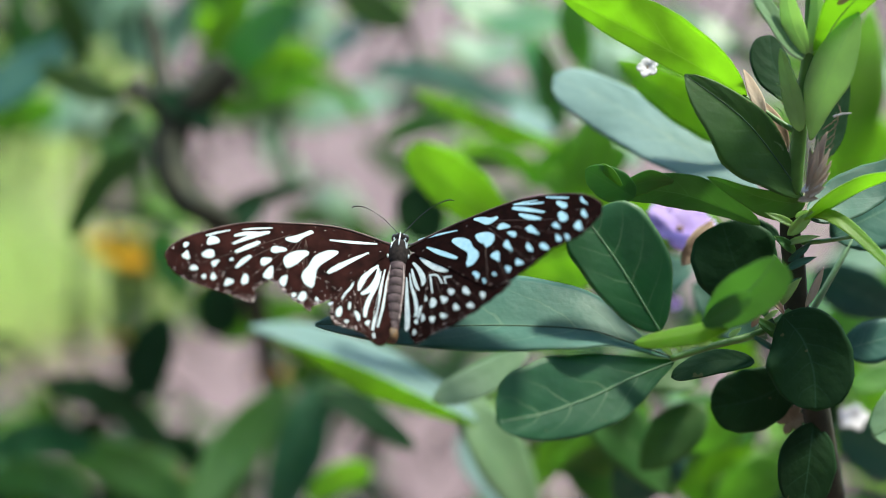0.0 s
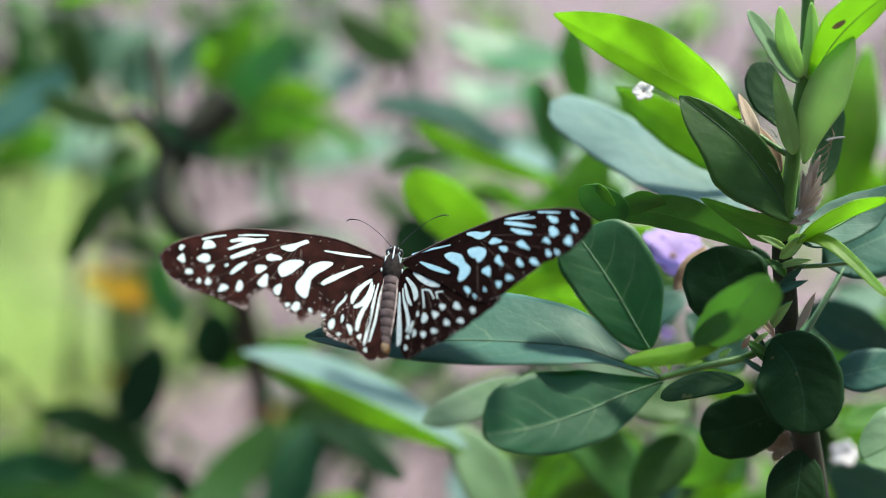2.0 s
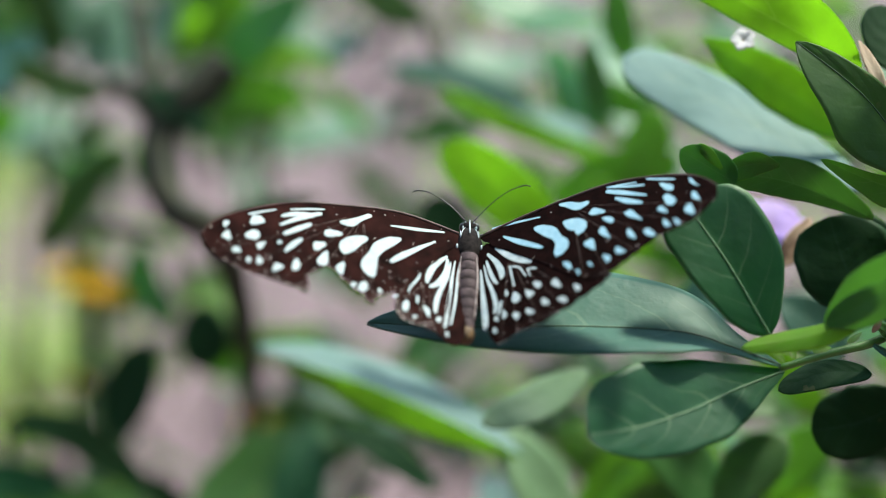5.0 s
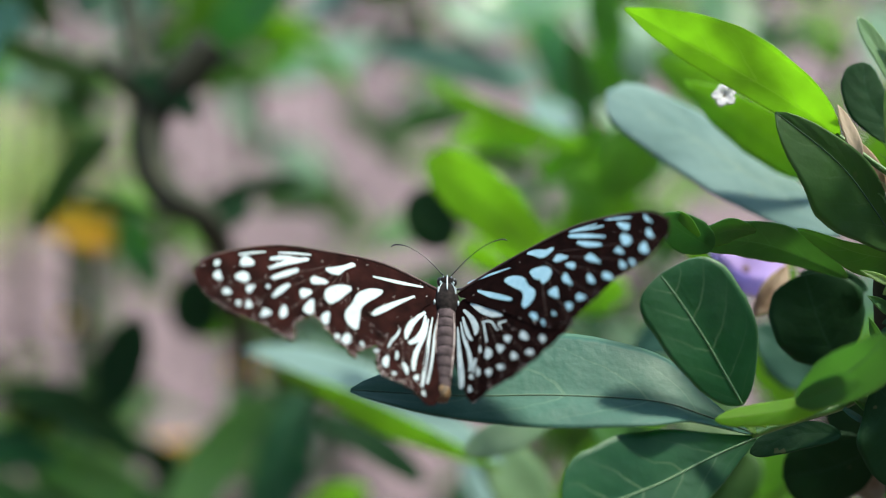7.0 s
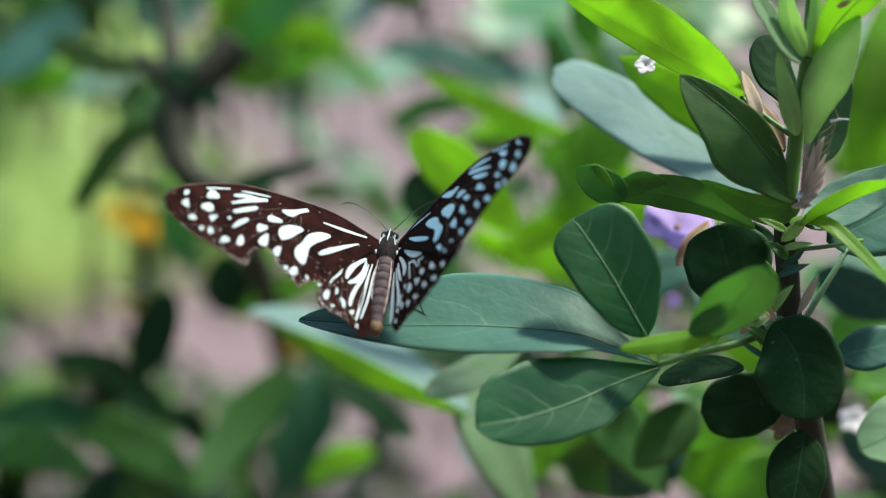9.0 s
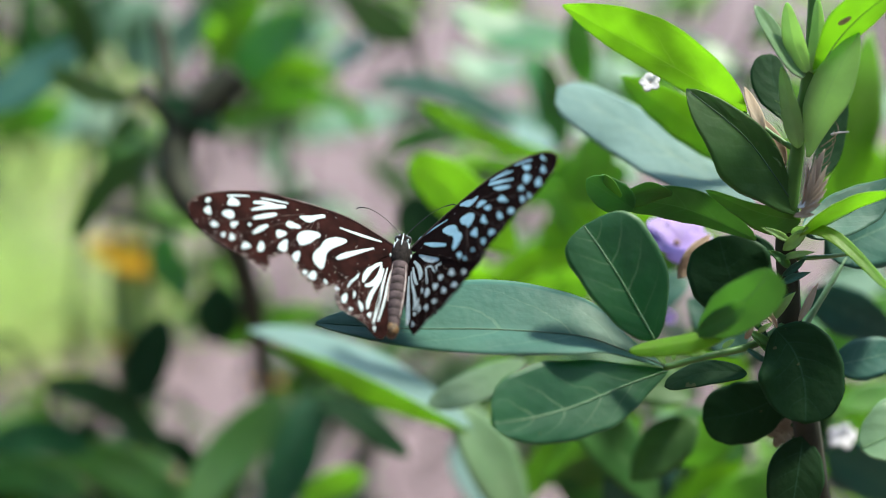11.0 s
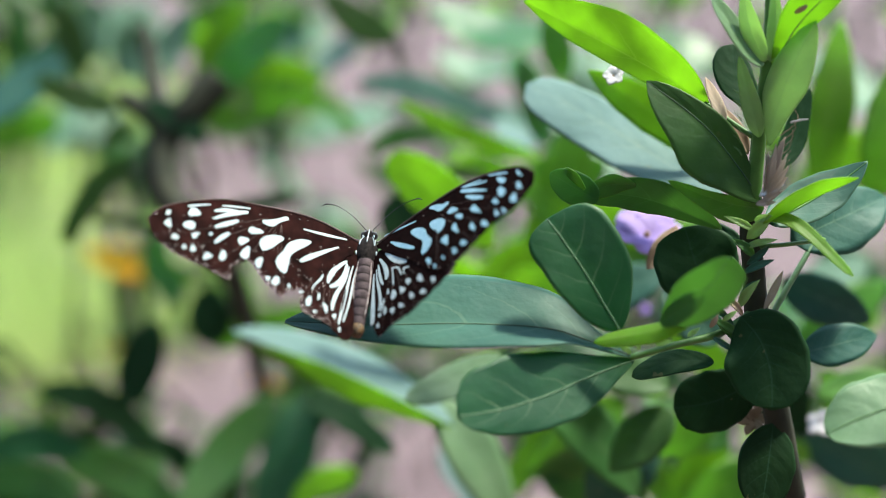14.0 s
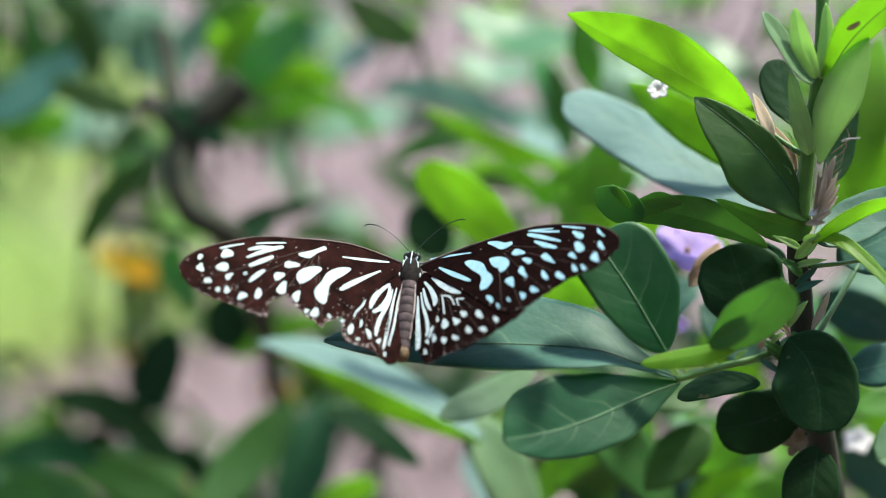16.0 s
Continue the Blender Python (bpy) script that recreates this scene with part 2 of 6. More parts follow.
def glide(points, steps=6):
    """A smooth line through the points (Catmull-Rom)."""
    p = [points[0]] + list(points) + [points[-1]]
    out = []
    for i in range(1, len(p) - 2):
        for k in range(steps):
            t = k / steps
            out.append(0.5 * ((2 * p[i]) + (p[i + 1] - p[i - 1]) * t + (2 * p[i - 1] - 5 * p[i] + 4 * p[i + 1] - p[i + 2]) * t * t + (3 * p[i] - p[i - 1] - 3 * p[i + 1] + p[i + 2]) * t ** 3))
    return out + [points[-1]]


SHAPES = {"ovate": (0.62, 0.80), "broad": (0.58, 0.58), "obovate": (0.85, 0.52), "spatula": (1.15, 0.85), "lens": (0.74, 0.78), "lance": (0.75, 0.95), "round": (0.50, 0.52)}


def leaf_grid(base, tip, width, normal, curl, fold, shape, along, across, seed, bend=0.0):
    """Rows of points on a leaf blade, and its middle line."""
    axis = tip - base
    length = axis.length
    a = axis / length
    n = (normal - a * normal.dot(a)).normalized()
    side = a.cross(n)
    pa, pb = SHAPES[shape]
    top = (pa / (pa + pb)) ** pa * (pb / (pa + pb)) ** pb
    rnd = random.Random(seed)
    wave, shift, twist = rnd.uniform(2.0, 3.4), rnd.uniform(0, 6), rnd.uniform(-0.25, 0.25)
    rows, middle = [], []
    for i in range(along + 1):
        s = i / along
        half = width / 2 * (max(s, 0.0) ** pa * max(1 - s, 0.0) ** pb) / top
        half = max(half, width * 0.012)
        c = base + axis * s + n * (curl * length * (4 * s * (1 - s)) - 0.04 * length * s * s)
        c += side * length * (0.012 * math.sin(3 * s + shift) + bend * 4 * s * (1 - s))
        middle.append(c)
        edge = [1 + 0.022 * math.sin(wave * 9 * s + shift) + rnd.uniform(-0.008, 0.008), 1 + 0.022 * math.sin(wave * 8 * s + 2 * shift) + rnd.uniform(-0.008, 0.008)]
        row = []
        for j in range(across + 1):
            q = 2 * j / across - 1
            lift = fold * abs(q) * half * (1.0 + 0.3 * math.sin(shift + 2 * s)) + 0.05 * width * q * q * math.sin(wave * 3 * s + shift + (2 if q > 0 else 0)) * (half / width * 2)
            lift += twist * q * half * (s - 0.4)
            row.append(c + side * (q * half * edge[q > 0]) + n * lift)
        rows.append(row)
    return rows, middle, n, length


def leaf_mesh(bm, rows, n, thick):
    uv = bm.loops.layers.uv.verify()
    along, across = len(rows) - 1, len(rows[0]) - 1
    top = [[bm.verts.new(p) for p in row] for row in rows]
    low = [[bm.verts.new(p - n * thick) for p in row] for row in rows]
    def face(vs, uvs):
        f = bm.faces.new(vs)
        for l, c in zip(f.loops, uvs):
            l[uv].uv = c
    for i in range(along):
        for j in range(across):
            k = [(i, j), (i, j + 1), (i + 1, j + 1), (i + 1, j)]
            c = [(x / along, y / across) for x, y in k]
            face([top[x][y] for x, y in k], c)
            face([low[x][y] for x, y in k[::-1]], c[::-1])
        for j in (0, across):
            vs = [top[i][j], top[i + 1][j], low[i + 1][j], low[i][j]]
            c = [(i / along, j / across), ((i + 1) / along, j / across)] * 2
            face(vs if j == 0 else vs[::-1], [c[0], c[1], c[1], c[0]] if j == 0 else [c[0], c[1], c[1], c[0]][::-1])
    for i in (0, along):
        for j in range(across):
            vs = [top[i][j], top[i][j + 1], low[i][j + 1], low[i][j]]
            face(vs[::-1] if i == 0 else vs, [(i / along, j / across)] * 4)


LEAF_COUNT = [0]


def leaf(parent, base, tip, width, normal, curl, fold, shape, mat, veins=False, bend=0.0):
    """One leaf blade in plan centimetres; near ones carry a raised rib that runs on as the stalk."""
    LEAF_COUNT[0] += 1
    o = parent.location
    fine = (34, 14) if veins else (14, 8)
    rows, middle, n, length = leaf_grid(spot(*base) - o, spot(*tip) - o, width / 100, lean(*normal), curl, fold, shape, *fine, LEAF_COUNT[0], bend)
    bm = bmesh.new()
    leaf_mesh(bm, rows, n, 0.00025)
    blade = part("leaf", bm, mat, parent)
    if veins and mat not in (LEAF_YOUNG, BRACT):
        bm = bmesh.new()
        r = 0.00030
        tube(bm, [p + n * 0.0001 for p in middle], [r * (1 - 0.8 * i / len(middle)) for i in range(len(middle))], 6)
        part("midrib", bm, VEIN, blade)
    return blade


WIDTH_AT = (0, 0.1, 0.25, 0.4, 0.55, 0.7, 0.85, 0.95, 1)


def blade(parent, spine, right, left, normal, mat, fold=(0, 0), rib=None, tip_normal=None):
    """A leaf blade on a curved midrib in plan centimetres: half widths at seven stations on each side, and the angle at which each half rises from the midrib."""
    LEAF_COUNT[0] += 1
    o, rnd = parent.location, random.Random(LEAF_COUNT[0] + 400)
    line = [spot(*p) - o for p in spine]
    n0, n1 = lean(*normal).normalized(), lean(*(tip_normal or normal)).normalized()
    steps = 6 if len(line) > 3 else 10
    middle = glide(line, steps)
    if len(middle) % 2 == 0:
        middle.append(line[-1])
    count, across = len(middle) - 1, 16
    wave, shift = rnd.uniform(7, 12), rnd.uniform(0, 6)
    end = 0.10 * max(right)
    profile = []
    for side in (right, left):
        w = np.interp(np.linspace(0, 1, 61), WIDTH_AT, (0.03, *side, end * 0.3))
        for _ in range(6):
            w[1:-1] = 0.5 * w[1:-1] + 0.25 * (w[:-2] + w[2:])
        profile.append(w)
    rows = []
    for i, c in enumerate(middle):
        s = i / count
        a = (middle[min(i + 1, count)] - middle[max(i - 1, 0)]).normalized()
        n = n0.lerp(n1, s)
        n = (n - a * n.dot(a)).normalized()
        side = a.cross(n)
        row = []
        for j in range(across + 1):
            q = 2 * j / across - 1
            k = 0 if q > 0 else 1
            half = float(np.interp(s * 60, range(61), profile[k])) / 100
            half *= 1 + 0.016 * math.sin(wave * (2 + k) * s + shift) + rnd.uniform(-0.006, 0.006)
            rise = radians(fold[k])
            out = side * math.copysign(1, q) * math.cos(rise) + n * math.sin(rise)
            reach = abs(q) * half
            ripple = 0.05 * half * q * q * math.sin(wave * s + shift + 2 * k) - 0.06 * half * q * q
            row.append(c + out * reach + n * ripple)
        rows.append(row)
    bm = bmesh.new()
    leaf_mesh(bm, rows, n0, 0.00022)
    ob = part("leaf", bm, mat, parent)
    if rib:
        bm = bmesh.new()
        tube(bm, [p + n0 * 0.00006 for p in middle], [0.00018 * (1 - 0.7 * i / count) for i in range(count + 1)], 6)
        part("midrib", bm, rib, ob)
    return ob


def stem(parent, points, radius, end, mat, name="stem"):
    o = parent.location
    line = glide([spot(*p) - o for p in points])
    bm = bmesh.new()
    tube(bm, line, [(radius + (end - radius) * i / (len(line) - 1)) / 100 for i in range(len(line))], 8)
    return part(name, bm, mat, parent)


def petals(parent, centre, facing, count, size, width, mat, name="flower", label="", cup=0.25):
    """A flower of rounded petals round a centre, in plan centimetres."""
    o = parent.location
    c, f = spot(*centre) - o, lean(*facing).normalized()
    x = f.orthogonal().normalized()
    y = f.cross(x)
    bm = bmesh.new()
    for k in range(count):
        w = 2 * math.pi * k / count + 0.3
        out = x * math.cos(w) + y * math.sin(w)
        rows, middle, n, length = leaf_grid(c, c + (out + f * cup) * size / 100, width / 100, f, 0.08, 0.1, "round", 8, 5, k)
        leaf_mesh(bm, rows, n, 0.0003)
    head = part(name, bm, mat, parent, label)
    bm = bmesh.new()
    bmesh.ops.create_icosphere(bm, subdivisions=2, radius=size / 100 * 0.09, matrix=Matrix.Translation(c + f * size / 100 * 0.08))
    part("flower_eye", bm, DRY, head)
    return head


def bristle(parent, points, mat, radius=0.012):
    o = parent.location
    bm = bmesh.new()
    line = glide([spot(*p) - o for p in points], 4)
    tube(bm, line, [radius / 100 * (1 - 0.7 * i / len(line)) for i in range(len(line))], 5)
    return part("bristle", bm, mat, parent)


def foot(u, d_plan):
    """The point on the ground below a place of the plan, given by its width and distance in centimetres."""
    return Vector((u / 100, d_plan / 100, 0))


# ---- ground ----
def ground():
    bm = bmesh.new()
    n = 60
    def reach(i):
        f = 2 * i / n - 1
        return math.copysign(abs(f) ** 4 * 400 + abs(f) * 3, f)
    vs = [[bm.verts.new((reach(i), reach(j) + 2.5, 0.012 * noise.noise((reach(i) * 3, reach(j) * 3, 0)) if abs(reach(i)) < 6 and abs(reach(j)) < 6 else 0)) for j in range(n + 1)] for i in range(n + 1)]
    for i in range(n):
        for j in range(n):
            bm.faces.new((vs[i][j], vs[i + 1][j], vs[i + 1][j + 1], vs[i][j + 1]))
    ob = part("ground", bm, SOIL, None)
    tagged(ob, "dusty pinkish bare soil under the shrubs", "ground", kind="structure")


ground()


def sky_block_wall(name, at, size):
    """A plain dark wall, added out of view to block skylight from behind and beside."""
    bm = bmesh.new()
    bmesh.ops.create_cube(bm, size=1, matrix=Matrix.Translation(at) @ Matrix.Diagonal((*size, 1)))
    bmesh.ops.bevel(bm, geom=bm.edges[:], offset=0.03, segments=2, affect="EDGES")
    tagged(part(name, bm, BLOCK_DARK, None, smooth=False), "plain dark unseen wall added to block skylight", "wall", kind="structure")


sky_block_wall("sky_block_south", (0, -1.6, 1.35), (7.0, 0.25, 2.75))
sky_block_wall("sky_block_west", (-3.4, 0.6, 1.35), (0.25, 4.1, 2.75))
sky_block_wall("sky_block_east", (3.4, 0.6, 1.35), (0.25, 4.1, 2.75))

# ---- the shrub with the perch ----
shrub = thing("flowering_shrub", foot(8, 52))
tagged(shrub, "green leafy garden shrub with spiny bracts and purple flowers", "shrub")


def front_stems():
    stem(shrub, [(6.98, -1.75, 41.3), (7.35, -1.0, 41.1), (7.94, -0.01, 41.22), (8.39, 0.66, 41.78)], 0.07, 0.05, RIB_PALE, "twig")
    stem(shrub, [(6.84, 0.11, 39.96), (7.46, 0.16, 40.39), (8.28, 0.27, 41.22)], 0.05, 0.04, STEM_GREEN, "twig")


front_stems()
blade(shrub, [(4.23, -2.02, 39.34), (3.39, -1.72, 39.29), (2.57, -1.49, 39.29), (0.97, -1.41, 39.38), (-0.74, -1.44, 39.47), (-2.49, -1.38, 39.7)], (0.17, 0.62, 1.07, 1.26, 1.31, 0.83, 0.31), (0.12, 0.24, 0.63, 0.78, 0.7, 0.47, 0.2), (0.08, 0.8, -0.6), LEAF_OLD, (12, 6), rib=RIB_DARK)
blade(shrub, [(4.3, -2.11, 39.39), (3.5, -2.39, 39.09), (2.63, -2.75, 38.75), (1.77, -3, 38.37), (0.91, -3.12, 37.98)], (0.15, 0.47, 0.82, 0.96, 1, 0.91, 0.58), (0.18, 0.48, 0.66, 0.65, 0.59, 0.43, 0.24), (-0.05, 0.3, -0.95), LEAF_FULL, (8, 4), rib=RIB_PALE)
blade(shrub, [(4.03, -1.53, 39.2), (3.73, -1.03, 39.15), (3.31, -0.34, 39.15), (2.85, 0.33, 39.25), (2.62, 0.63, 39.35)], (0.32, 0.66, 0.91, 1, 0.96, 0.79, 0.47), (0.3, 0.52, 0.66, 0.72, 0.71, 0.6, 0.37), (0.05, 0.3, -0.95), LEAF_FULL, (10, 6), rib=RIB_PALE)
blade(shrub, [(5.44, -1.23, 38.39), (4.68, -1.51, 38.67), (3.51, -1.73, 38.91)], (0.08, 0.16, 0.22, 0.23, 0.21, 0.17, 0.09), (0.09, 0.16, 0.22, 0.23, 0.2, 0.14, 0.07), (0, 0.75, -0.65), LEAF_YOUNG, (0, -30))
blade(shrub, [(4.83, -1.44, 38.67), (5.28, -0.99, 38.1), (5.68, -0.54, 37.63), (5.93, -0.13, 37.34)], (0.21, 0.4, 0.5, 0.55, 0.55, 0.47, 0.26), (0.22, 0.41, 0.5, 0.5, 0.42, 0.3, 0.14), (0.1, -0.1, -0.97), LEAF_MID, (10, 12), rib=RIB_PALE)
blade(shrub, [(4.72, -1.34, 38.29), (5.07, -1.1, 37.72), (5.45, -0.8, 37.14)], (0.12, 0.21, 0.25, 0.26, 0.23, 0.18, 0.11), (0.1, 0.18, 0.22, 0.23, 0.2, 0.16, 0.1), (0, 0.3, -0.95), LEAF_MID, (12, 12))
blade(shrub, [(6.06, -1.07, 40.98), (5.68, -0.27, 40.99), (5.45, 0.52, 41.09)], (0.38, 0.69, 0.86, 0.91, 0.86, 0.66, 0.38), (0.34, 0.66, 0.81, 0.84, 0.79, 0.61, 0.34), (0, 0.1, -1), LEAF_SHADED, (4, 4))
blade(shrub, [(6.43, -1.27, 39.83), (6.78, -1.71, 39.69), (6.98, -2.35, 39.59), (6.99, -3.08, 39.49)], (0.37, 0.67, 0.83, 0.87, 0.83, 0.66, 0.37), (0.37, 0.66, 0.79, 0.83, 0.78, 0.61, 0.34), (0, -0.1, -1), LEAF_SHADED, (6, 6))
blade(shrub, [(6.91, -2.61, 41.46), (6.14, -3.02, 41.6), (5.28, -3.18, 41.69)], (0.29, 0.52, 0.63, 0.65, 0.61, 0.5, 0.29), (0.27, 0.49, 0.6, 0.63, 0.59, 0.47, 0.27), (0, 0.1, -1), LEAF_SHADED, (4, 4))
blade(shrub, [(5.93, -2.16, 40.11), (5.12, -2.15, 39.97), (4.3, -2.44, 39.82)], (0.14, 0.21, 0.25, 0.26, 0.23, 0.17, 0.09), (0.13, 0.21, 0.26, 0.28, 0.25, 0.18, 0.1), (0, 0.5, -0.85), LEAF_SHADED, (6, 6))
blade(shrub, [(7.26, -3.45, 41.26), (7.14, -4.24, 41.11), (6.98, -5.17, 40.96)], (0.27, 0.49, 0.61, 0.66, 0.61, 0.46, 0.24), (0.25, 0.46, 0.55, 0.58, 0.53, 0.41, 0.23), (0.2, 0, -1), LEAF_SHADED, (4, 4))
blade(shrub, [(6.86, 0.99, 40.04), (6.34, 1.72, 39.9), (5.66, 2.52, 39.8), (4.58, 3.34, 39.75)], (0.09, 0.2, 0.35, 0.41, 0.37, 0.26, 0.11), (0.29, 0.61, 0.89, 1.02, 0.85, 0.54, 0.2), (0.3, 0.25, -0.92), LEAF_OLIVE, (22, 4), rib=RIB_DARK)
blade(shrub, [(5.87, 2.9, 40.48), (5.04, 3.49, 40.62), (4.02, 4.09, 40.81), (3.06, 4.62, 41), (2.21, 5.09, 41.19)], (0.43, 0.84, 1.06, 1.03, 0.8, 0.47, 0.12), (0.18, 0.31, 0.36, 0.36, 0.31, 0.2, 0.06), (-0.15, -0.5, -0.85), LEAF_YOUNG, (26, 4))
blade(shrub, [(6.4, 1.09, 42.44), (4.98, 2.08, 43.01), (3.63, 2.96, 43.59), (2.3, 3.68, 44.07)], (0.33, 0.52, 0.58, 0.59, 0.56, 0.54, 0.4), (0.33, 0.62, 0.79, 0.8, 0.72, 0.61, 0.41), (0.15, 0.45, -0.87), LEAF_SHEEN, (1, 1))
blade(shrub, [(6.17, 0.47, 40.9), (4.92, 0.98, 40.61), (4.13, 1.14, 40.41), (3.38, 1.14, 40.27)], (0.22, 0.41, 0.47, 0.43, 0.38, 0.33, 0.21), (0.09, 0.2, 0.29, 0.3, 0.27, 0.24, 0.15), (0.1, -0.35, -0.92), LEAF_MID, (12, 16))
blade(shrub, [(4.41, 1.31, 40.27), (3.94, 1.33, 40.17), (3.46, 1.16, 40.12)], (0.07, 0.14, 0.2, 0.22, 0.2, 0.17, 0.1), (0.07, 0.15, 0.21, 0.24, 0.23, 0.19, 0.11), (-0.2, -0.35, -0.9), LEAF_FRESH, (8, 8))
blade(shrub, [(3.65, 1, 40.12), (3.22, 1.24, 40.07), (2.7, 1.55, 40.07)], (0.18, 0.29, 0.33, 0.33, 0.29, 0.2, 0.09), (0.13, 0.24, 0.33, 0.35, 0.31, 0.22, 0.09), (-0.1, -0.2, -0.95), LEAF_MID, (4, 4))
blade(shrub, [(3.38, 1.22, 39.98), (3.15, 1.48, 39.98), (2.98, 1.63, 40.03)], (0.05, 0.08, 0.1, 0.1, 0.09, 0.06, 0.04), (0.03, 0.07, 0.09, 0.09, 0.08, 0.06, 0.03), (-0.1, -0.4, -0.9), LEAF_FRESH, (4, 4))
blade(shrub, [(6.91, 0.85, 40.09), (6.08, 0.98, 39.89), (5, 1.38, 39.75)], (0.12, 0.18, 0.19, 0.15, 0.11, 0.08, 0.05), (0.22, 0.35, 0.39, 0.33, 0.22, 0.12, 0.05), (0.2, -0.3, -0.9), LEAF_FRESH, (10, 18))
blade(shrub, [(6.95, 2.07, 39.66), (7.09, 2.74, 39.57), (7.34, 3.51, 39.43), (7.8, 4.47, 39.24)], (0.11, 0.23, 0.36, 0.48, 0.46, 0.3, 0.11), (0.08, 0.21, 0.34, 0.4, 0.38, 0.25, 0.11), (-0.25, 0.1, -0.96), BRACT, (14, 10))
blade(shrub, [(6.76, 2.24, 39.66), (6.58, 2.9, 39.47), (6.33, 3.78, 39.28)], (0.12, 0.18, 0.2, 0.19, 0.14, 0.09, 0.05), (0.11, 0.18, 0.21, 0.2, 0.16, 0.1, 0.04), (-0.3, -0.1, -0.93), BRACT, (18, 18))
blade(shrub, [(6.85, 3.65, 39.57), (6.39, 4.12, 39.38), (5.78, 4.92, 39.19)], (0.15, 0.23, 0.28, 0.28, 0.25, 0.18, 0.1), (0.24, 0.35, 0.4, 0.38, 0.31, 0.23, 0.1), (0.3, 0.6, -0.7), LEAF_PALE, (14, 12))
blade(shrub, [(6.87, 3.7, 39.52), (6.57, 4.28, 39.38), (6.4, 5.01, 39.24)], (0.11, 0.18, 0.23, 0.23, 0.18, 0.11, 0.06), (0.11, 0.17, 0.21, 0.21, 0.17, 0.11, 0.05), (-0.3, 0, -0.95), BRACT, (16, 16))
blade(shrub, [(6.97, 3.7, 39.57), (7.06, 4.28, 39.48), (7.02, 5.12, 39.34)], (0.08, 0.13, 0.16, 0.16, 0.13, 0.08, 0.04), (0.1, 0.16, 0.2, 0.2, 0.16, 0.11, 0.05), (0.2, 0, -1), BRACT, (16, 16))
blade(shrub, [(7.02, 3.55, 39.67), (7.39, 4.27, 39.34), (7.87, 4.82, 39.05), (8.46, 5.28, 38.82)], (0.09, 0.18, 0.26, 0.31, 0.29, 0.22, 0.11), (0.13, 0.28, 0.46, 0.54, 0.49, 0.36, 0.18), (0.1, -0.45, -0.88), LEAF_YOUNG, (10, 8), rib=RIB_LIME)
blade(shrub, [(7.07, 2.77, 40.91), (6.51, 3.56, 41.06), (6.43, 4.23, 41.25)], (0.12, 0.21, 0.3, 0.35, 0.32, 0.25, 0.14), (0.18, 0.36, 0.46, 0.48, 0.45, 0.35, 0.2), (0.2, 0.2, -0.96), LEAF_SHADED, (6, 6))
blade(shrub, [(7.41, 1.73, 41.29), (7.73, 2.3, 41.49), (8.05, 3.38, 41.69)], (0.09, 0.18, 0.22, 0.22, 0.18, 0.13, 0.07), (0.16, 0.25, 0.3, 0.3, 0.25, 0.18, 0.09), (0, 0.1, -1), LEAF_SHADED, (6, 6))
stem(shrub, [(7.01, 5.38, 39.68), (6.96, 3.98, 39.67), (6.84, 2.81, 39.86), (6.77, 1.93, 39.99), (6.7, 1.04, 40.13)], 0.12, 0.16, STEM_GREEN, "stem")
stem(shrub, [(6.72, 1.2, 40.18), (6.65, 0.44, 40.27), (6.75, -0.32, 40.41), (6.85, -1.32, 40.6), (7.27, -2.91, 41.27), (7.76, -5.07, 42.17)], 0.17, 0.3, STEM_WOOD, "stem")
stem(shrub, [(6.79, -1.15, 40.51), (6.03, -1.6, 40.02), (5.08, -1.83, 39.63), (4.23, -2.07, 39.39)], 0.09, 0.06, STEM_GREEN, "twig")
stem(shrub, [(6.82, 2.17, 39.9), (6.32, 2.53, 40.14), (5.8, 2.97, 40.48)], 0.06, 0.05, STEM_GREEN, "twig")
# One folded leaf as two blades, coloured for sky sheen and light through it.
blade(shrub, [(0.68, -3.9, 46.77), (-0.98, -3.11, 47.17), (-2.48, -2.47, 47.77), (-4.62, -1.79, 48.56)], (0.38, 0.69, 0.87, 0.95, 0.91, 0.66, 0.3), (0.06, 0.07, 0.09, 0.09, 0.1, 0.08, 0.06), (0.1, 0.8, -0.58), LEAF_SHEEN, (4, 0))
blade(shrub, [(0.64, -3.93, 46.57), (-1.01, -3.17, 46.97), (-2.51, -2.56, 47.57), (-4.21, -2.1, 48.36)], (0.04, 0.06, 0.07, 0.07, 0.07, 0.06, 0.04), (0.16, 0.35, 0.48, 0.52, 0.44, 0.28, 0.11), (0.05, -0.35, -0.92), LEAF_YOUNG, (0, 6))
blade(shrub, [(1.75, -2.2, 44.79), (0.71, -2.77, 44.38), (-0.3, -3.18, 43.97)], (0.15, 0.3, 0.37, 0.38, 0.33, 0.23, 0.11), (0.15, 0.31, 0.39, 0.39, 0.34, 0.23, 0.12), (0.2, 0.5, -0.85), LEAF_PALE, (4, 4))
blade(shrub, [(6.65, 0.51, 40.27), (7.12, 0.7, 39.94), (7.61, 0.45, 39.46), (8.49, -0.47, 39.08)], (0.09, 0.15, 0.19, 0.18, 0.16, 0.13, 0.09), (0.06, 0.11, 0.13, 0.13, 0.13, 0.1, 0.07), (0, 0.6, -0.8), LEAF_YOUNG, (10, 10))
leaf(shrub, (7.9, -2.03, 41.76), (9.58, -1.69, 42.32), 0.89, (0, 0.3, -1), 0.04, 0.05, "ovate", LEAF_OLD)
leaf(shrub, (9.06, -3.21, 47.15), (11.00, -2.75, 47.75), 0.70, (0, 0.4, -1), 0.04, 0.05, "ovate", LEAF_FRESH)
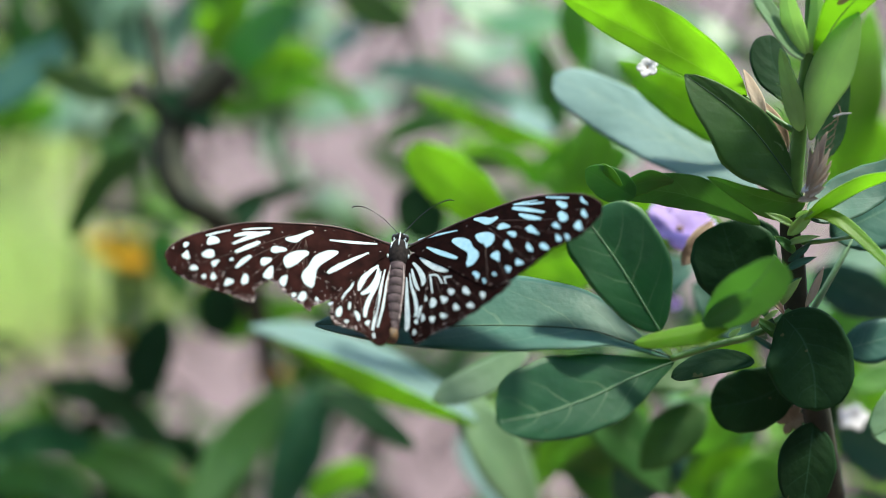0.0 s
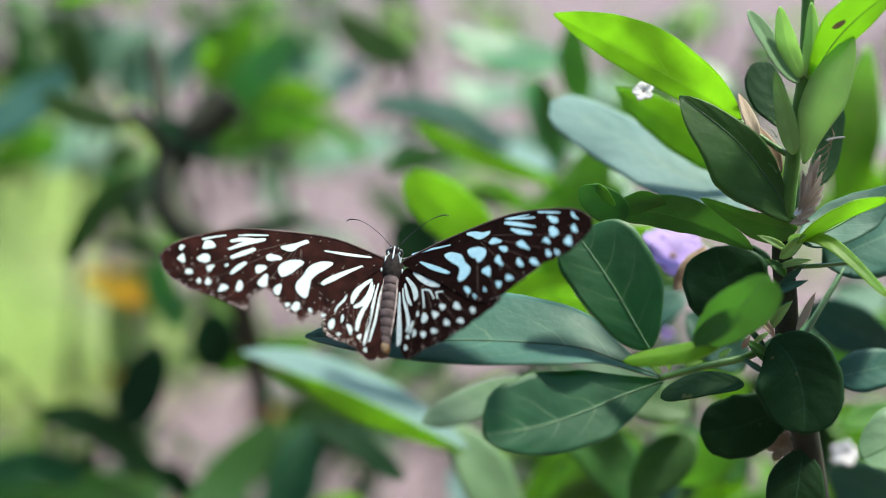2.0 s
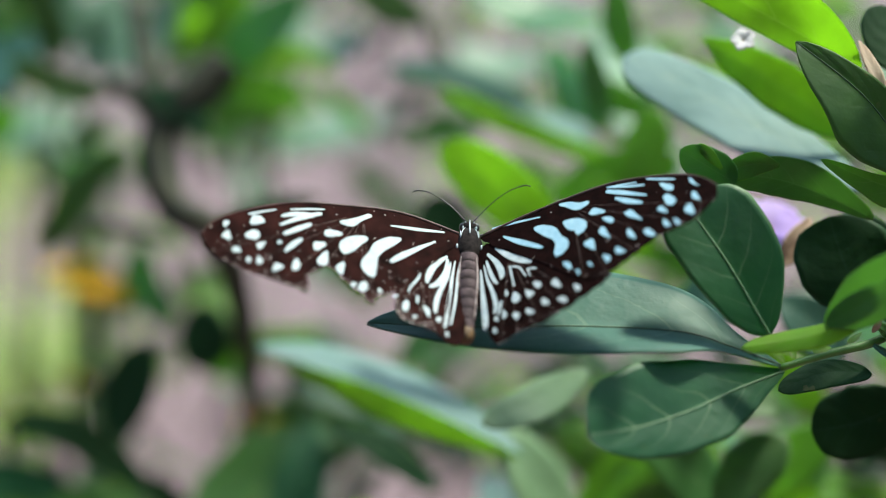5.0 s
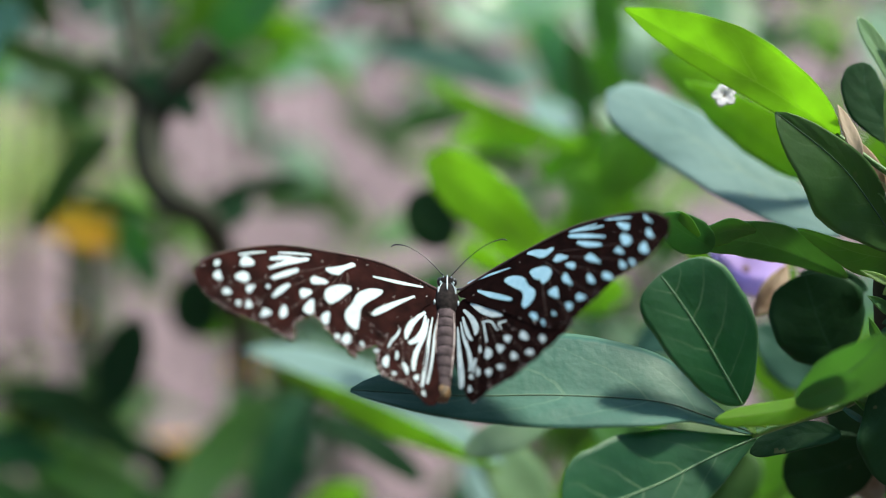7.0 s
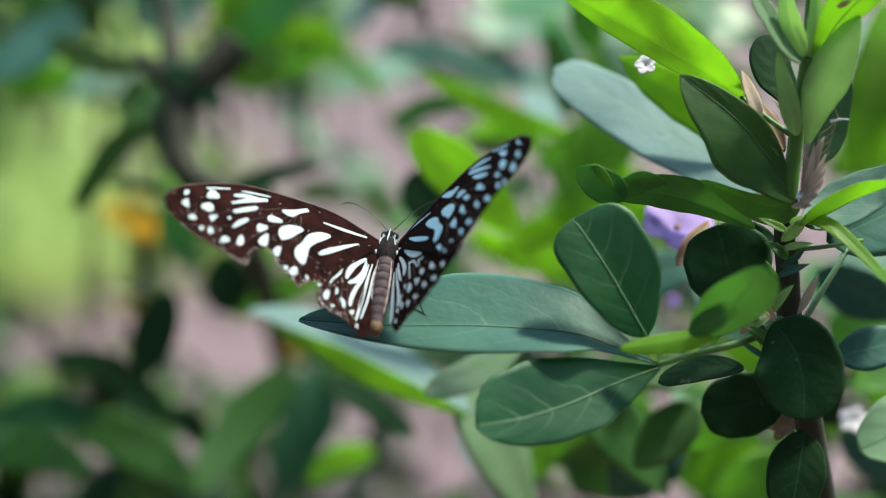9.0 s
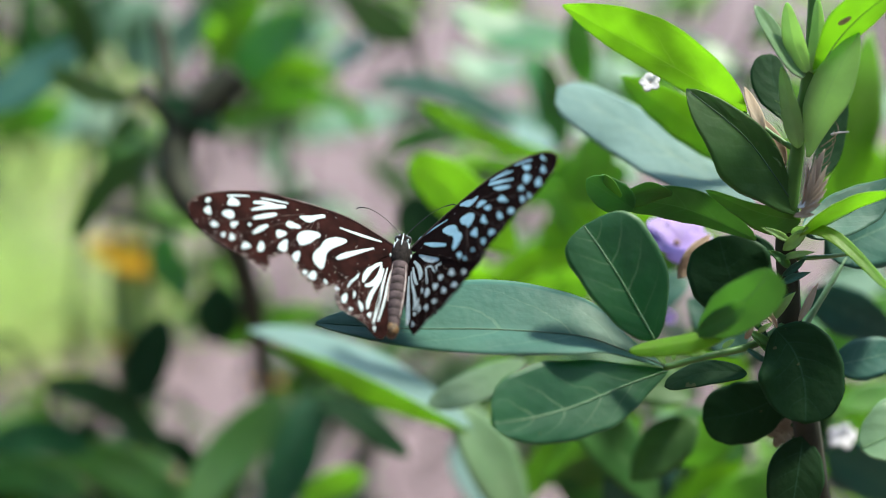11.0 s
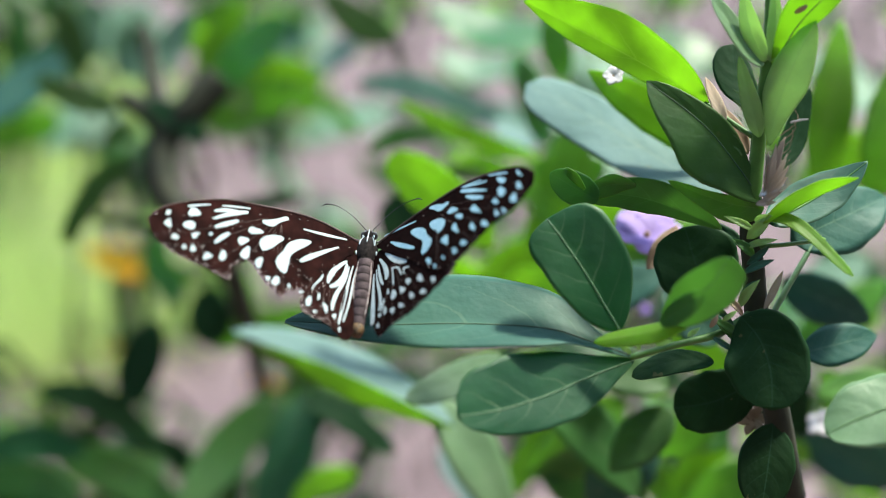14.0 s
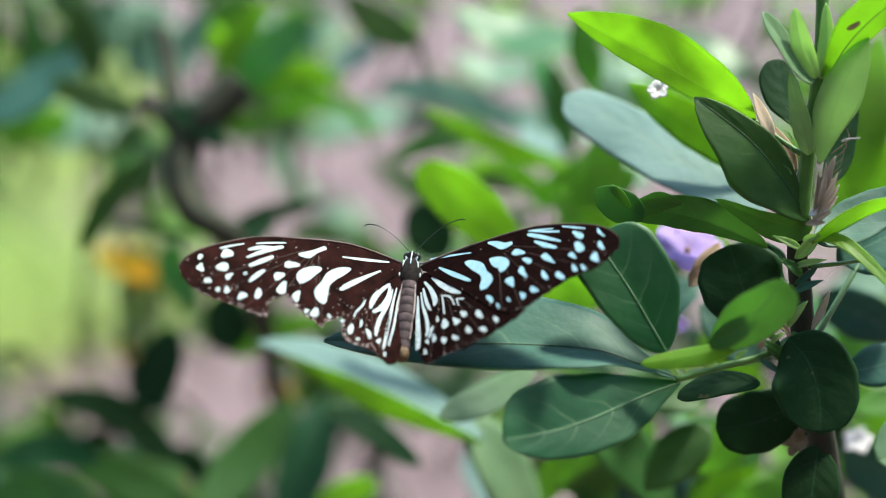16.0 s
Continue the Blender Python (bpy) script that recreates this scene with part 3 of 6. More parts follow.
leaf(shrub, (6.96, 0.57, 39.92), (9.06, 1.89, 40.69), 1.00, (0.2, 0.7, -0.67), -0.1, 0.15, "ovate", LEAF_OLD, veins=True)
leaf(shrub, (6.87, 0.53, 39.8), (8.66, 1.38, 39.33), 0.43, (0.3, -0.6, -0.7), -0.12, 0.1, "lance", LEAF_YOUNG)
leaf(shrub, (7.61, 0.22, 41.22), (9.77, 1.23, 42.33), 1.48, (0, 0.2, -1), 0.05, 0.1, "ovate", LEAF_OLD)
leaf(shrub, (6.3, 2.09, 42.88), (3.57, 3.86, 42.88), 0.93, (0, -0.3, -1), 0.06, 0.1, "ovate", LEAF_YOUNG)
leaf(shrub, (6.61, 0.22, 41.22), (5.5, 0.5, 41.76), 0.5, (0, 0.2, -1), 0.06, 0.1, "ovate", LEAF_SHADED)
leaf(shrub, (9.08, 1.66, 47.53), (9.81, 5.52, 47.56), 1.1, (0.1, -0.4, -0.9), 0.05, 0.1, "ovate", LEAF_YOUNG)
leaf(shrub, (10.38, 1.27, 46.98), (10.86, 4.49, 47), 1.31, (0.2, 0.1, -1), 0.05, 0.1, "ovate", LEAF_YOUNG)
leaf(shrub, (5.98, 3.34, 50.03), (4.13, 4.49, 50.55), 0.96, (0, -0.3, -1), 0.05, 0.1, "ovate", LEAF_YOUNG)
leaf(shrub, (4.76, 1.92, 51.59), (3.12, 3.5, 52.11), 0.98, (0.25, 0.7, -0.67), 0.05, 0.1, "ovate", LEAF_SKYLIT)
leaf(shrub, (4.01, 0.52, 51.06), (2.38, 1.93, 51.58), 1.12, (0, -0.3, -1), 0.05, 0.1, "ovate", LEAF_YOUNG)
leaf(shrub, (3.65, -0.57, 50), (1.77, -0.71, 50.52), 1.09, (0, -0.3, -1), 0.05, 0.1, "ovate", LEAF_YOUNG)
leaf(shrub, (5.97, 0.23, 43.96), (3.63, 0.97, 44.51), 0.96, (0, -0.3, -1), 0.05, 0.1, "ovate", LEAF_YOUNG)
leaf(shrub, (8.89, -2.45, 49.73), (11.28, -0.59, 50.14), 1.36, (0, -0.1, -1), 0.05, 0.1, "ovate", LEAF_FRESH)
leaf(shrub, (8.09, -0.53, 45.92), (10.08, -1.54, 45.92), 1.12, (0, -0.3, -1), 0.05, 0.1, "ovate", LEAF_OLD)
leaf(shrub, (6.51, -1.95, 44.5), (5.31, -0.73, 44.51), 1.21, (0, 0.5, -1), 0.05, 0.1, "ovate", LEAF_OLD)
leaf(shrub, (9.12, -4.25, 48.85), (11.37, -5.46, 48.85), 1.39, (0, -0.3, -1), 0.05, 0.1, "ovate", LEAF_OLD)
leaf(shrub, (7.88, -5.02, 48.60), (6.16, -6.06, 48.59), 1.29, (0, -0.2, -1), 0.05, 0.1, "ovate", LEAF_FRESH)
leaf(shrub, (7.28, -4.53, 48.94), (5.56, -3.45, 48.94), 1.09, (0, 0.4, -1), 0.05, 0.1, "ovate", LEAF_MID)
leaf(shrub, (5.5, -2.96, 45.2), (3.57, -2.47, 45.54), 1.11, (0, 0.6, -0.8), 0.05, 0.1, "ovate", LEAF_MID)
leaf(shrub, (10.2, -2.64, 38.82), (7.87, -3.42, 38.4), 1.57, (0.25, 0.69, -0.68), 0.04, 0.08, "round", LEAF_PALE, veins=True)
leaf(shrub, (5.52, -0.39, 46.26), (3.13, -1.51, 46.24), 1.13, (0, 0.5, -0.85), 0.06, 0.1, "ovate", LEAF_OLD)
leaf(shrub, (0.11, -3.32, 47.27), (2.23, -6.38, 47.96), 1.55, (0.25, 0.66, -0.7), 0.05, 0.1, "ovate", LEAF_PALE)
leaf(shrub, (2.35, -2.74, 45.88), (5.15, -5.58, 46.58), 1.38, (0.2, 0.4, -0.8), 0.05, 0.1, "ovate", LEAF_MID)
leaf(shrub, (4.66, -3.67, 47.99), (2.46, -5.26, 48.37), 1.40, (0, -0.4, -0.9), 0.05, 0.1, "ovate", LEAF_FRESH)
leaf(shrub, (2.86, -4.21, 48.38), (4.43, -6.06, 48.37), 1.58, (0, -0.3, -1), 0.05, 0.1, "ovate", LEAF_MID)
leaf(shrub, (5.23, -4.13, 47.29), (3.81, -5.78, 47.27), 1.54, (0, -0.2, -1), 0.05, 0.1, "ovate", LEAF_OLD)
leaf(shrub, (6.68, -3.31, 46.6), (5.32, -4.61, 46.94), 1.2, (0, -0.4, -0.9), 0.05, 0.1, "ovate", LEAF_FRESH)
leaf(shrub, (7.82, -2.67, 48.95), (9.13, -4.27, 48.95), 1.33, (0, -0.2, -1), 0.05, 0.1, "ovate", LEAF_SHADED)
leaf(shrub, (7.26, -5.14, 49.71), (8.18, -6.63, 49.71), 1.35, (0, -0.2, -1), 0.05, 0.1, "ovate", LEAF_OLD)
leaf(shrub, (5.62, -3.44, 45.19), (4.14, -4.78, 45.18), 1.10, (0, 0.5, -0.8), 0.05, 0.1, "ovate", LEAF_MID)


def bracts_and_flowers():
    """Dry papery bracts, bristles and flowers at the joints of the stem."""
    leaf(shrub, (6.9, 1.03, 39.56), (7.21, 2.23, 39.41), 0.23, (-0.4, 0.1, -0.9), 0.08, 0.3, "lance", DRY_PALE)
    leaf(shrub, (6.82, 0.97, 39.52), (6.93, 1.91, 39.41), 0.18, (0.5, 0.1, -0.9), 0.08, 0.3, "lance", DRY_PALE)
    for base, tip in (((6.85, 1.05, 39.48), (7.07, 2.08, 39.37)), ((6.87, 1.07, 39.44), (7.26, 1.9, 39.33)), ((6.82, 1.02, 39.44), (7.29, 1.67, 39.29)), ((6.8, 0.99, 39.4), (7.26, 1.44, 39.26)), ((6.75, 0.95, 39.4), (7.15, 1.16, 39.25)), ((6.66, 0.91, 39.4), (7.03, 0.96, 39.29))):
        leaf(shrub, base, tip, 0.13, (0.2, 0.2, -0.9), 0.1, 0.4, "lance", DRY_PALE)
    leaf(shrub, (6.74, 1.08, 39.48), (7.18, 1.31, 39.25), 0.20, (0, 0.5, -0.8), 0.05, 0.3, "lance", PETAL_WHITE)
    leaf(shrub, (6.64, 1.94, 40.37), (6.18, 2.9, 40.45), 0.30, (0.3, 0.1, -0.9), 0.05, 0.3, "lance", DRY)
    leaf(shrub, (6.14, 2.45, 40.13), (5.81, 3.49, 40.35), 0.29, (0.3, 0.1, -0.9), 0.05, 0.3, "lance", DRY_PALE)
    leaf(shrub, (6.91, -1.13, 40.11), (7.35, -0.36, 40.39), 0.16, (0.2, 0.2, -0.9), 0.05, 0.3, "lance", DRY_PALE)
    leaf(shrub, (4.77, -0.34, 42.03), (5.43, 0.6, 42.31), 0.46, (0.2, 0.2, -0.9), 0.05, 0.3, "lance", DRY)
    leaf(shrub, (7.36, 4.58, 39.05), (7.6, 4.70, 38.96), 0.11, (0.1, -0.5, -0.85), 0.02, 0.1, "round", DRY_PALE)
    leaf(shrub, (7.44, 4.63, 39.03), (7.56, 4.69, 38.98), 0.05, (0.1, -0.5, -0.85), 0.02, 0.1, "round", DRY_PALE)
    rnd = random.Random(12)
    for k in range(16):
        y = 0.6 - 0.17 * k
        x = 6.72 - 0.03 * k + rnd.uniform(-0.12, 0.12)
        out = rnd.choice((-1, 1)) * rnd.uniform(0.25, 0.6)
        leaf(shrub, (x, y, 40.0), (x + out, y + rnd.uniform(0.1, 0.55), 39.9 - rnd.uniform(0, 0.5)), rnd.uniform(0.12, 0.26), (rnd.uniform(-0.5, 0.5), 0.2, -0.9), 0.1, 0.4, "lance", rnd.choice((DRY, BRACT, LEAF_OLD, LEAF_MID)))
    for k in range(7):
        v = (k - 3) / 3
        bristle(shrub, [(6.92 + 0.04 * k, 1.3 + 0.16 * k, 39.5), (7.11 + 0.06 * k, 1.45 + 0.18 * k, 39.4), (7.34 + 0.05 * v, 1.57 + 0.2 * k, 39.3)], DRY)
    for base, tip, mat in (((4.23, -1.97, 39.02), (4, -1.79, 38.95), BRACT), ((4.4, -1.9, 39.05), (4.26, -1.62, 38.98), BRACT), ((4.7, -1.8, 39.12), (5, -1.72, 39.06), BRACT), ((4.9, -1.79, 39.19), (4.78, -1.54, 39.13), DRY), ((5.34, -1.65, 39.38), (5.57, -1.48, 39.3), BRACT), ((5.8, -1.48, 39.58), (5.96, -1.23, 39.51), DRY), ((6.05, -1.35, 39.71), (6.34, -1.15, 39.63), BRACT)):
        leaf(shrub, base, tip, 0.11, (0.2, 0.3, -0.9), 0.1, 0.3, "lance", mat)
    bristle(shrub, [(7.34, 2.5, 39.41), (7.49, 2.54, 39.33), (7.66, 2.55, 39.26)], PETAL_WHITE, 0.025)
    for k in range(6):
        bristle(shrub, [(6.38, 1.86 + 0.22 * k, 39.3), (6.3, 1.96 + 0.22 * k, 39.2), (6.2, 2.02 + 0.22 * k, 39.15)], VEIN)
    petals(shrub, (4.86, 0.36, 43.41), (0.1, 0.75, -0.65), 5, 0.80, 0.85, PETAL_PURPLE, label="open purple flower")
    petals(shrub, (4.98, -1.21, 45.5), (0.2, 0.1, -1), 5, 0.17, 0.15, PETAL_PURPLE, label="open purple flower")
    petals(shrub, (4.04, 3.6, 41.5), (-0.2, 0.4, -0.9), 5, 0.22, 0.2, PETAL_WHITE, label="small white flower")
    petals(shrub, (8.98, -3.80, 46.0), (-0.2, 0.6, -0.8), 5, 0.34, 0.28, PETAL_DUSTY, label="small white flower")
    petals(shrub, (6.92, -3.42, 41.75), (-0.2, 0.3, -1), 6, 0.34, 0.2, DRY, name="dried_flower", label="withered brown flower head")


bracts_and_flowers()

# ---- the shrub behind ----
hedge = thing("background_shrub", foot(-10, 84))
tagged(hedge, "loose dark green shrub with thin crooked stems", "shrub")

blade(hedge, [(-10.26, 5.82, 56.98), (-11.35, 4.97, 56.98), (-12.9, 3.98, 56.96)], (0.38, 0.65, 0.81, 0.86, 0.78, 0.58, 0.31), (0.48, 0.84, 1.04, 1.12, 1.02, 0.75, 0.41), (0.1, 0.75, -0.65), LEAF_OLD, (6, 6))
blade(hedge, [(-8.26, 4.01, 53.98), (-9.36, 4.25, 53.98), (-10.53, 4.75, 53.98)], (0.15, 0.25, 0.31, 0.32, 0.29, 0.21, 0.12), (0.2, 0.34, 0.41, 0.43, 0.38, 0.28, 0.15), (0, 0.2, -1), LEAF_OLIVE, (6, 6))
blade(hedge, [(-10.37, 7.09, 55.99), (-10.03, 6.1, 55.99), (-9.7, 5, 55.98)], (0.19, 0.33, 0.4, 0.42, 0.38, 0.28, 0.15), (0.19, 0.33, 0.41, 0.43, 0.39, 0.28, 0.15), (0, 0.2, -1), LEAF_OLIVE, (6, 6))
blade(hedge, [(-9.36, 7.81, 62), (-9.18, 6.71, 61.99), (-9.71, 5.51, 61.99)], (0.39, 0.67, 0.77, 0.81, 0.77, 0.58, 0.32), (0.4, 0.68, 0.82, 0.94, 0.94, 0.71, 0.39), (0.1, 0.75, -0.65), LEAF_SKYLIT, (6, 6))
blade(hedge, [(-6.37, 4.81, 54.99), (-5.82, 5.82, 55), (-5.16, 6.93, 55.01)], (0.19, 0.32, 0.39, 0.41, 0.37, 0.27, 0.15), (0.19, 0.33, 0.4, 0.42, 0.38, 0.28, 0.15), (0, -0.4, -0.9), LEAF_YOUNG, (6, 6))
blade(hedge, [(-5.73, 4.33, 53.99), (-4.93, 5.42, 54), (-3.85, 6.37, 54.01)], (0.26, 0.45, 0.56, 0.6, 0.54, 0.4, 0.22), (0.26, 0.44, 0.54, 0.58, 0.52, 0.38, 0.21), (0, 0.35, -0.9), LEAF_LONG, (6, 6))
blade(hedge, [(-5.48, 5.04, 56), (-4.24, 5.24, 56), (-2.99, 4.87, 56.01)], (0.11, 0.19, 0.24, 0.25, 0.22, 0.16, 0.09), (0.13, 0.23, 0.28, 0.3, 0.27, 0.2, 0.11), (0, -0.4, -0.9), LEAF_YOUNG, (6, 6))
blade(hedge, [(-6.21, 3.63, 56.99), (-4.94, 4.07, 57), (-3.73, 4.49, 57)], (0.11, 0.2, 0.24, 0.25, 0.23, 0.17, 0.09), (0.11, 0.2, 0.24, 0.25, 0.23, 0.17, 0.09), (0, -0.4, -0.9), LEAF_FRESH, (6, 6))
blade(hedge, [(-5.92, 0.74, 53.77), (-4.96, 1.23, 53.78), (-3.37, 1.63, 53.99)], (0.1, 0.17, 0.21, 0.22, 0.19, 0.14, 0.08), (0.13, 0.23, 0.28, 0.29, 0.26, 0.19, 0.11), (0, 0.2, -1), LEAF_SHADED, (6, 6))
blade(hedge, [(-7.78, 2.61, 52.98), (-8.65, 1.87, 52.97), (-9.61, 0.33, 52.96)], (0.17, 0.29, 0.36, 0.37, 0.34, 0.25, 0.13), (0.17, 0.29, 0.35, 0.37, 0.33, 0.24, 0.13), (0, 0.2, -1), LEAF_OLIVE, (6, 6))
blade(hedge, [(-9.28, 1.07, 54.96), (-8.06, 0.91, 54.97), (-6.87, 0.61, 54.97)], (0.08, 0.13, 0.16, 0.17, 0.15, 0.11, 0.06), (0.07, 0.13, 0.16, 0.16, 0.15, 0.11, 0.06), (0, 0.2, -1), LEAF_SHADED, (6, 6))
blade(hedge, [(-2.9, 7.02, 54.02), (-1.95, 6.28, 54.02), (-0.97, 5.81, 54.02)], (0.22, 0.38, 0.47, 0.5, 0.45, 0.33, 0.18), (0.2, 0.34, 0.42, 0.44, 0.4, 0.29, 0.16), (0, 0.2, -1), LEAF_OLIVE, (6, 6))
blade(hedge, [(-3.73, 5.58, 60.01), (-3.08, 5.98, 60.01), (-2.34, 6.46, 60.02)], (0.27, 0.47, 0.57, 0.6, 0.54, 0.39, 0.21), (0.24, 0.41, 0.5, 0.52, 0.47, 0.34, 0.19), (0.1, 0.75, -0.65), LEAF_SKYLIT, (6, 6))
blade(hedge, [(-1.92, 4.56, 53.01), (-0.27, 4.44, 53.01), (1.48, 3.74, 53.02)], (0.18, 0.31, 0.38, 0.39, 0.35, 0.26, 0.14), (0.15, 0.25, 0.31, 0.32, 0.29, 0.21, 0.12), (0, 0.4, -0.9), LEAF_OLD, (6, 6))
blade(hedge, [(-0.74, 3.84, 51.01), (0.84, 3.08, 51.01), (2.8, 2.43, 51.01)], (0.12, 0.21, 0.26, 0.27, 0.24, 0.18, 0.1), (0.12, 0.2, 0.25, 0.26, 0.23, 0.17, 0.09), (0, -0.4, -0.9), LEAF_YOUNG, (6, 6))
blade(hedge, [(-1.57, 2.7, 52), (-0.7, 3.06, 52.01), (0.26, 3.17, 52.01)], (0.11, 0.19, 0.23, 0.24, 0.22, 0.16, 0.09), (0.13, 0.22, 0.27, 0.28, 0.26, 0.19, 0.1), (0, 0.2, -1), LEAF_MID, (6, 6))
blade(hedge, [(1.61, 0.19, 47.6), (0.27, 1.36, 47.6), (-0.92, 2.28, 48)], (0.32, 0.56, 0.69, 0.73, 0.67, 0.5, 0.27), (0.28, 0.48, 0.58, 0.62, 0.56, 0.42, 0.23), (0, -0.45, -0.85), LEAF_YOUNG, (6, 6))
blade(hedge, [(-0.28, 0.2, 50.99), (-0.62, 0.82, 50.99), (-0.94, 1.52, 51)], (0.29, 0.5, 0.6, 0.64, 0.57, 0.42, 0.23), (0.28, 0.48, 0.59, 0.62, 0.56, 0.41, 0.22), (0, 0.2, -1), LEAF_SHADED, (6, 6))
blade(hedge, [(-0.05, 6.64, 54.03), (1.49, 6.09, 54.03), (3.24, 5.9, 54.04)], (0.48, 0.84, 1.03, 1.1, 0.99, 0.72, 0.39), (0.34, 0.59, 0.72, 0.76, 0.69, 0.5, 0.27), (0.1, 0.75, -0.65), LEAF_LONG, (6, 6))
blade(hedge, [(2.3, 4.83, 50.03), (2.53, 3.91, 50.02), (2.7, 2.89, 50.02)], (0.14, 0.24, 0.29, 0.3, 0.27, 0.2, 0.11), (0.13, 0.23, 0.28, 0.3, 0.27, 0.2, 0.11), (0, 0.2, -1), LEAF_MID, (6, 6))
blade(hedge, [(3.71, 3.23, 49.02), (3.44, 2.34, 49.02), (2.86, 1.38, 49.01)], (0.25, 0.43, 0.53, 0.56, 0.51, 0.38, 0.21), (0.24, 0.41, 0.51, 0.54, 0.48, 0.36, 0.19), (0, -0.4, -0.9), LEAF_YOUNG, (6, 6))
blade(hedge, [(3.1, 6.4, 51.04), (3.15, 5.36, 51.03), (3.39, 4.42, 51.03)], (0.18, 0.3, 0.37, 0.39, 0.35, 0.26, 0.14), (0.19, 0.32, 0.39, 0.42, 0.38, 0.28, 0.15), (0, -0.4, -0.9), LEAF_FRESH, (6, 6))
blade(hedge, [(1.66, 3.56, 53.02), (2.16, 3.2, 53.02), (2.81, 3.05, 53.02)], (0.27, 0.47, 0.59, 0.66, 0.6, 0.44, 0.24), (0.21, 0.37, 0.46, 0.5, 0.45, 0.33, 0.18), (0.1, 0.75, -0.65), LEAF_SHEEN, (6, 6))
blade(hedge, [(3.61, 5.42, 53.03), (4.11, 4.7, 53.03), (4.25, 3.91, 53.03)], (0.31, 0.53, 0.6, 0.55, 0.45, 0.32, 0.17), (0.27, 0.46, 0.53, 0.51, 0.43, 0.31, 0.17), (0.1, 0.75, -0.65), LEAF_SKYLIT, (6, 6))
blade(hedge, [(1.55, 1.95, 52.01), (0.99, 2.16, 52.01), (0.29, 2.24, 52)], (0.09, 0.15, 0.19, 0.2, 0.18, 0.13, 0.07), (0.11, 0.19, 0.23, 0.24, 0.21, 0.16, 0.09), (0, 0.2, -1), LEAF_OLIVE, (6, 6))
blade(hedge, [(2.99, 1.47, 50.01), (3.67, 1.87, 50.02), (4.35, 2.34, 50.02)], (0.19, 0.33, 0.4, 0.42, 0.38, 0.28, 0.15), (0.21, 0.36, 0.43, 0.46, 0.41, 0.3, 0.16), (0, -0.4, -0.9), LEAF_FRESH, (6, 6))
blade(hedge, [(-5.62, 4.62, 54), (-6.41, 3.81, 53.79), (-7.23, 3.31, 53.58)], (0.22, 0.39, 0.47, 0.5, 0.45, 0.33, 0.18), (0.21, 0.36, 0.44, 0.47, 0.42, 0.31, 0.17), (0, 0.2, -1), LEAF_SHADED, (6, 6))
blade(hedge, [(-5.88, 2.96, 52.99), (-6.53, 3.54, 52.99), (-7.46, 3.98, 52.99)], (0.17, 0.29, 0.35, 0.37, 0.34, 0.25, 0.13), (0.15, 0.25, 0.31, 0.33, 0.3, 0.22, 0.12), (0, 0.2, -1), LEAF_SHADED, (6, 6))
blade(hedge, [(-6.57, 0.81, 52.57), (-6.94, 1.74, 52.77), (-7.25, 3.04, 52.98)], (0.15, 0.27, 0.33, 0.35, 0.31, 0.23, 0.13), (0.15, 0.27, 0.32, 0.34, 0.31, 0.23, 0.12), (0, 0.2, -1), LEAF_SHADED, (6, 6))
blade(hedge, [(-4.59, 1.01, 52.78), (-5.71, 0.76, 52.57), (-6.87, 1.6, 52.77)], (0.16, 0.27, 0.33, 0.34, 0.31, 0.23, 0.12), (0.16, 0.28, 0.34, 0.35, 0.31, 0.23, 0.13), (0, 0.2, -1), LEAF_SHADED, (6, 6))
blade(hedge, [(-5, 3.95, 67.99), (-3.33, 4.68, 68), (-1.21, 4.96, 68.01)], (0.4, 0.7, 0.88, 0.96, 0.88, 0.65, 0.35), (0.34, 0.59, 0.73, 0.79, 0.72, 0.53, 0.29), (0.1, 0.75, -0.65), LEAF_SKYLIT, (6, 6))
blade(hedge, [(-4.58, 0.69, 57.98), (-3.87, 0.92, 57.98), (-3, 0.73, 57.98)], (0.15, 0.26, 0.31, 0.33, 0.3, 0.22, 0.12), (0.14, 0.25, 0.3, 0.32, 0.28, 0.21, 0.11), (0, 0.2, -1), LEAF_MID, (6, 6))
blade(hedge, [(-7.65, 0.62, 56.97), (-7.78, -0.15, 56.96), (-7.06, -1.31, 56.96)], (0.19, 0.34, 0.41, 0.43, 0.39, 0.29, 0.16), (0.22, 0.37, 0.45, 0.47, 0.42, 0.31, 0.17), (0, 0.2, -1), LEAF_LONG, (6, 6))
blade(hedge, [(-9.85, 3.09, 59.97), (-9.52, 3.66, 59.98), (-8.87, 4.06, 59.98)], (0.15, 0.27, 0.33, 0.35, 0.32, 0.23, 0.13), (0.15, 0.25, 0.31, 0.33, 0.3, 0.22, 0.12), (0, 0.2, -1), LEAF_OLIVE, (6, 6))
blade(hedge, [(-12.09, 7.26, 57.99), (-11.85, 6.32, 57.98), (-12.1, 5.22, 57.97)], (0.15, 0.27, 0.32, 0.34, 0.31, 0.23, 0.12), (0.16, 0.27, 0.33, 0.36, 0.33, 0.24, 0.13), (0, 0.2, -1), LEAF_MID, (6, 6))
blade(hedge, [(-8.48, 5.04, 57.99), (-7.69, 5.82, 57.99), (-7.05, 7.07, 58)], (0.3, 0.5, 0.57, 0.53, 0.45, 0.32, 0.18), (0.28, 0.47, 0.55, 0.53, 0.46, 0.33, 0.18), (0.1, 0.75, -0.65), LEAF_SKYLIT, (6, 6))
blade(hedge, [(-9.91, 6.02, 59.99), (-10.23, 6.68, 59.99), (-10.06, 7.65, 60)], (0.29, 0.5, 0.59, 0.6, 0.53, 0.39, 0.21), (0.27, 0.47, 0.56, 0.58, 0.52, 0.38, 0.21), (0, -0.4, -0.9), LEAF_SKYLIT, (6, 6))
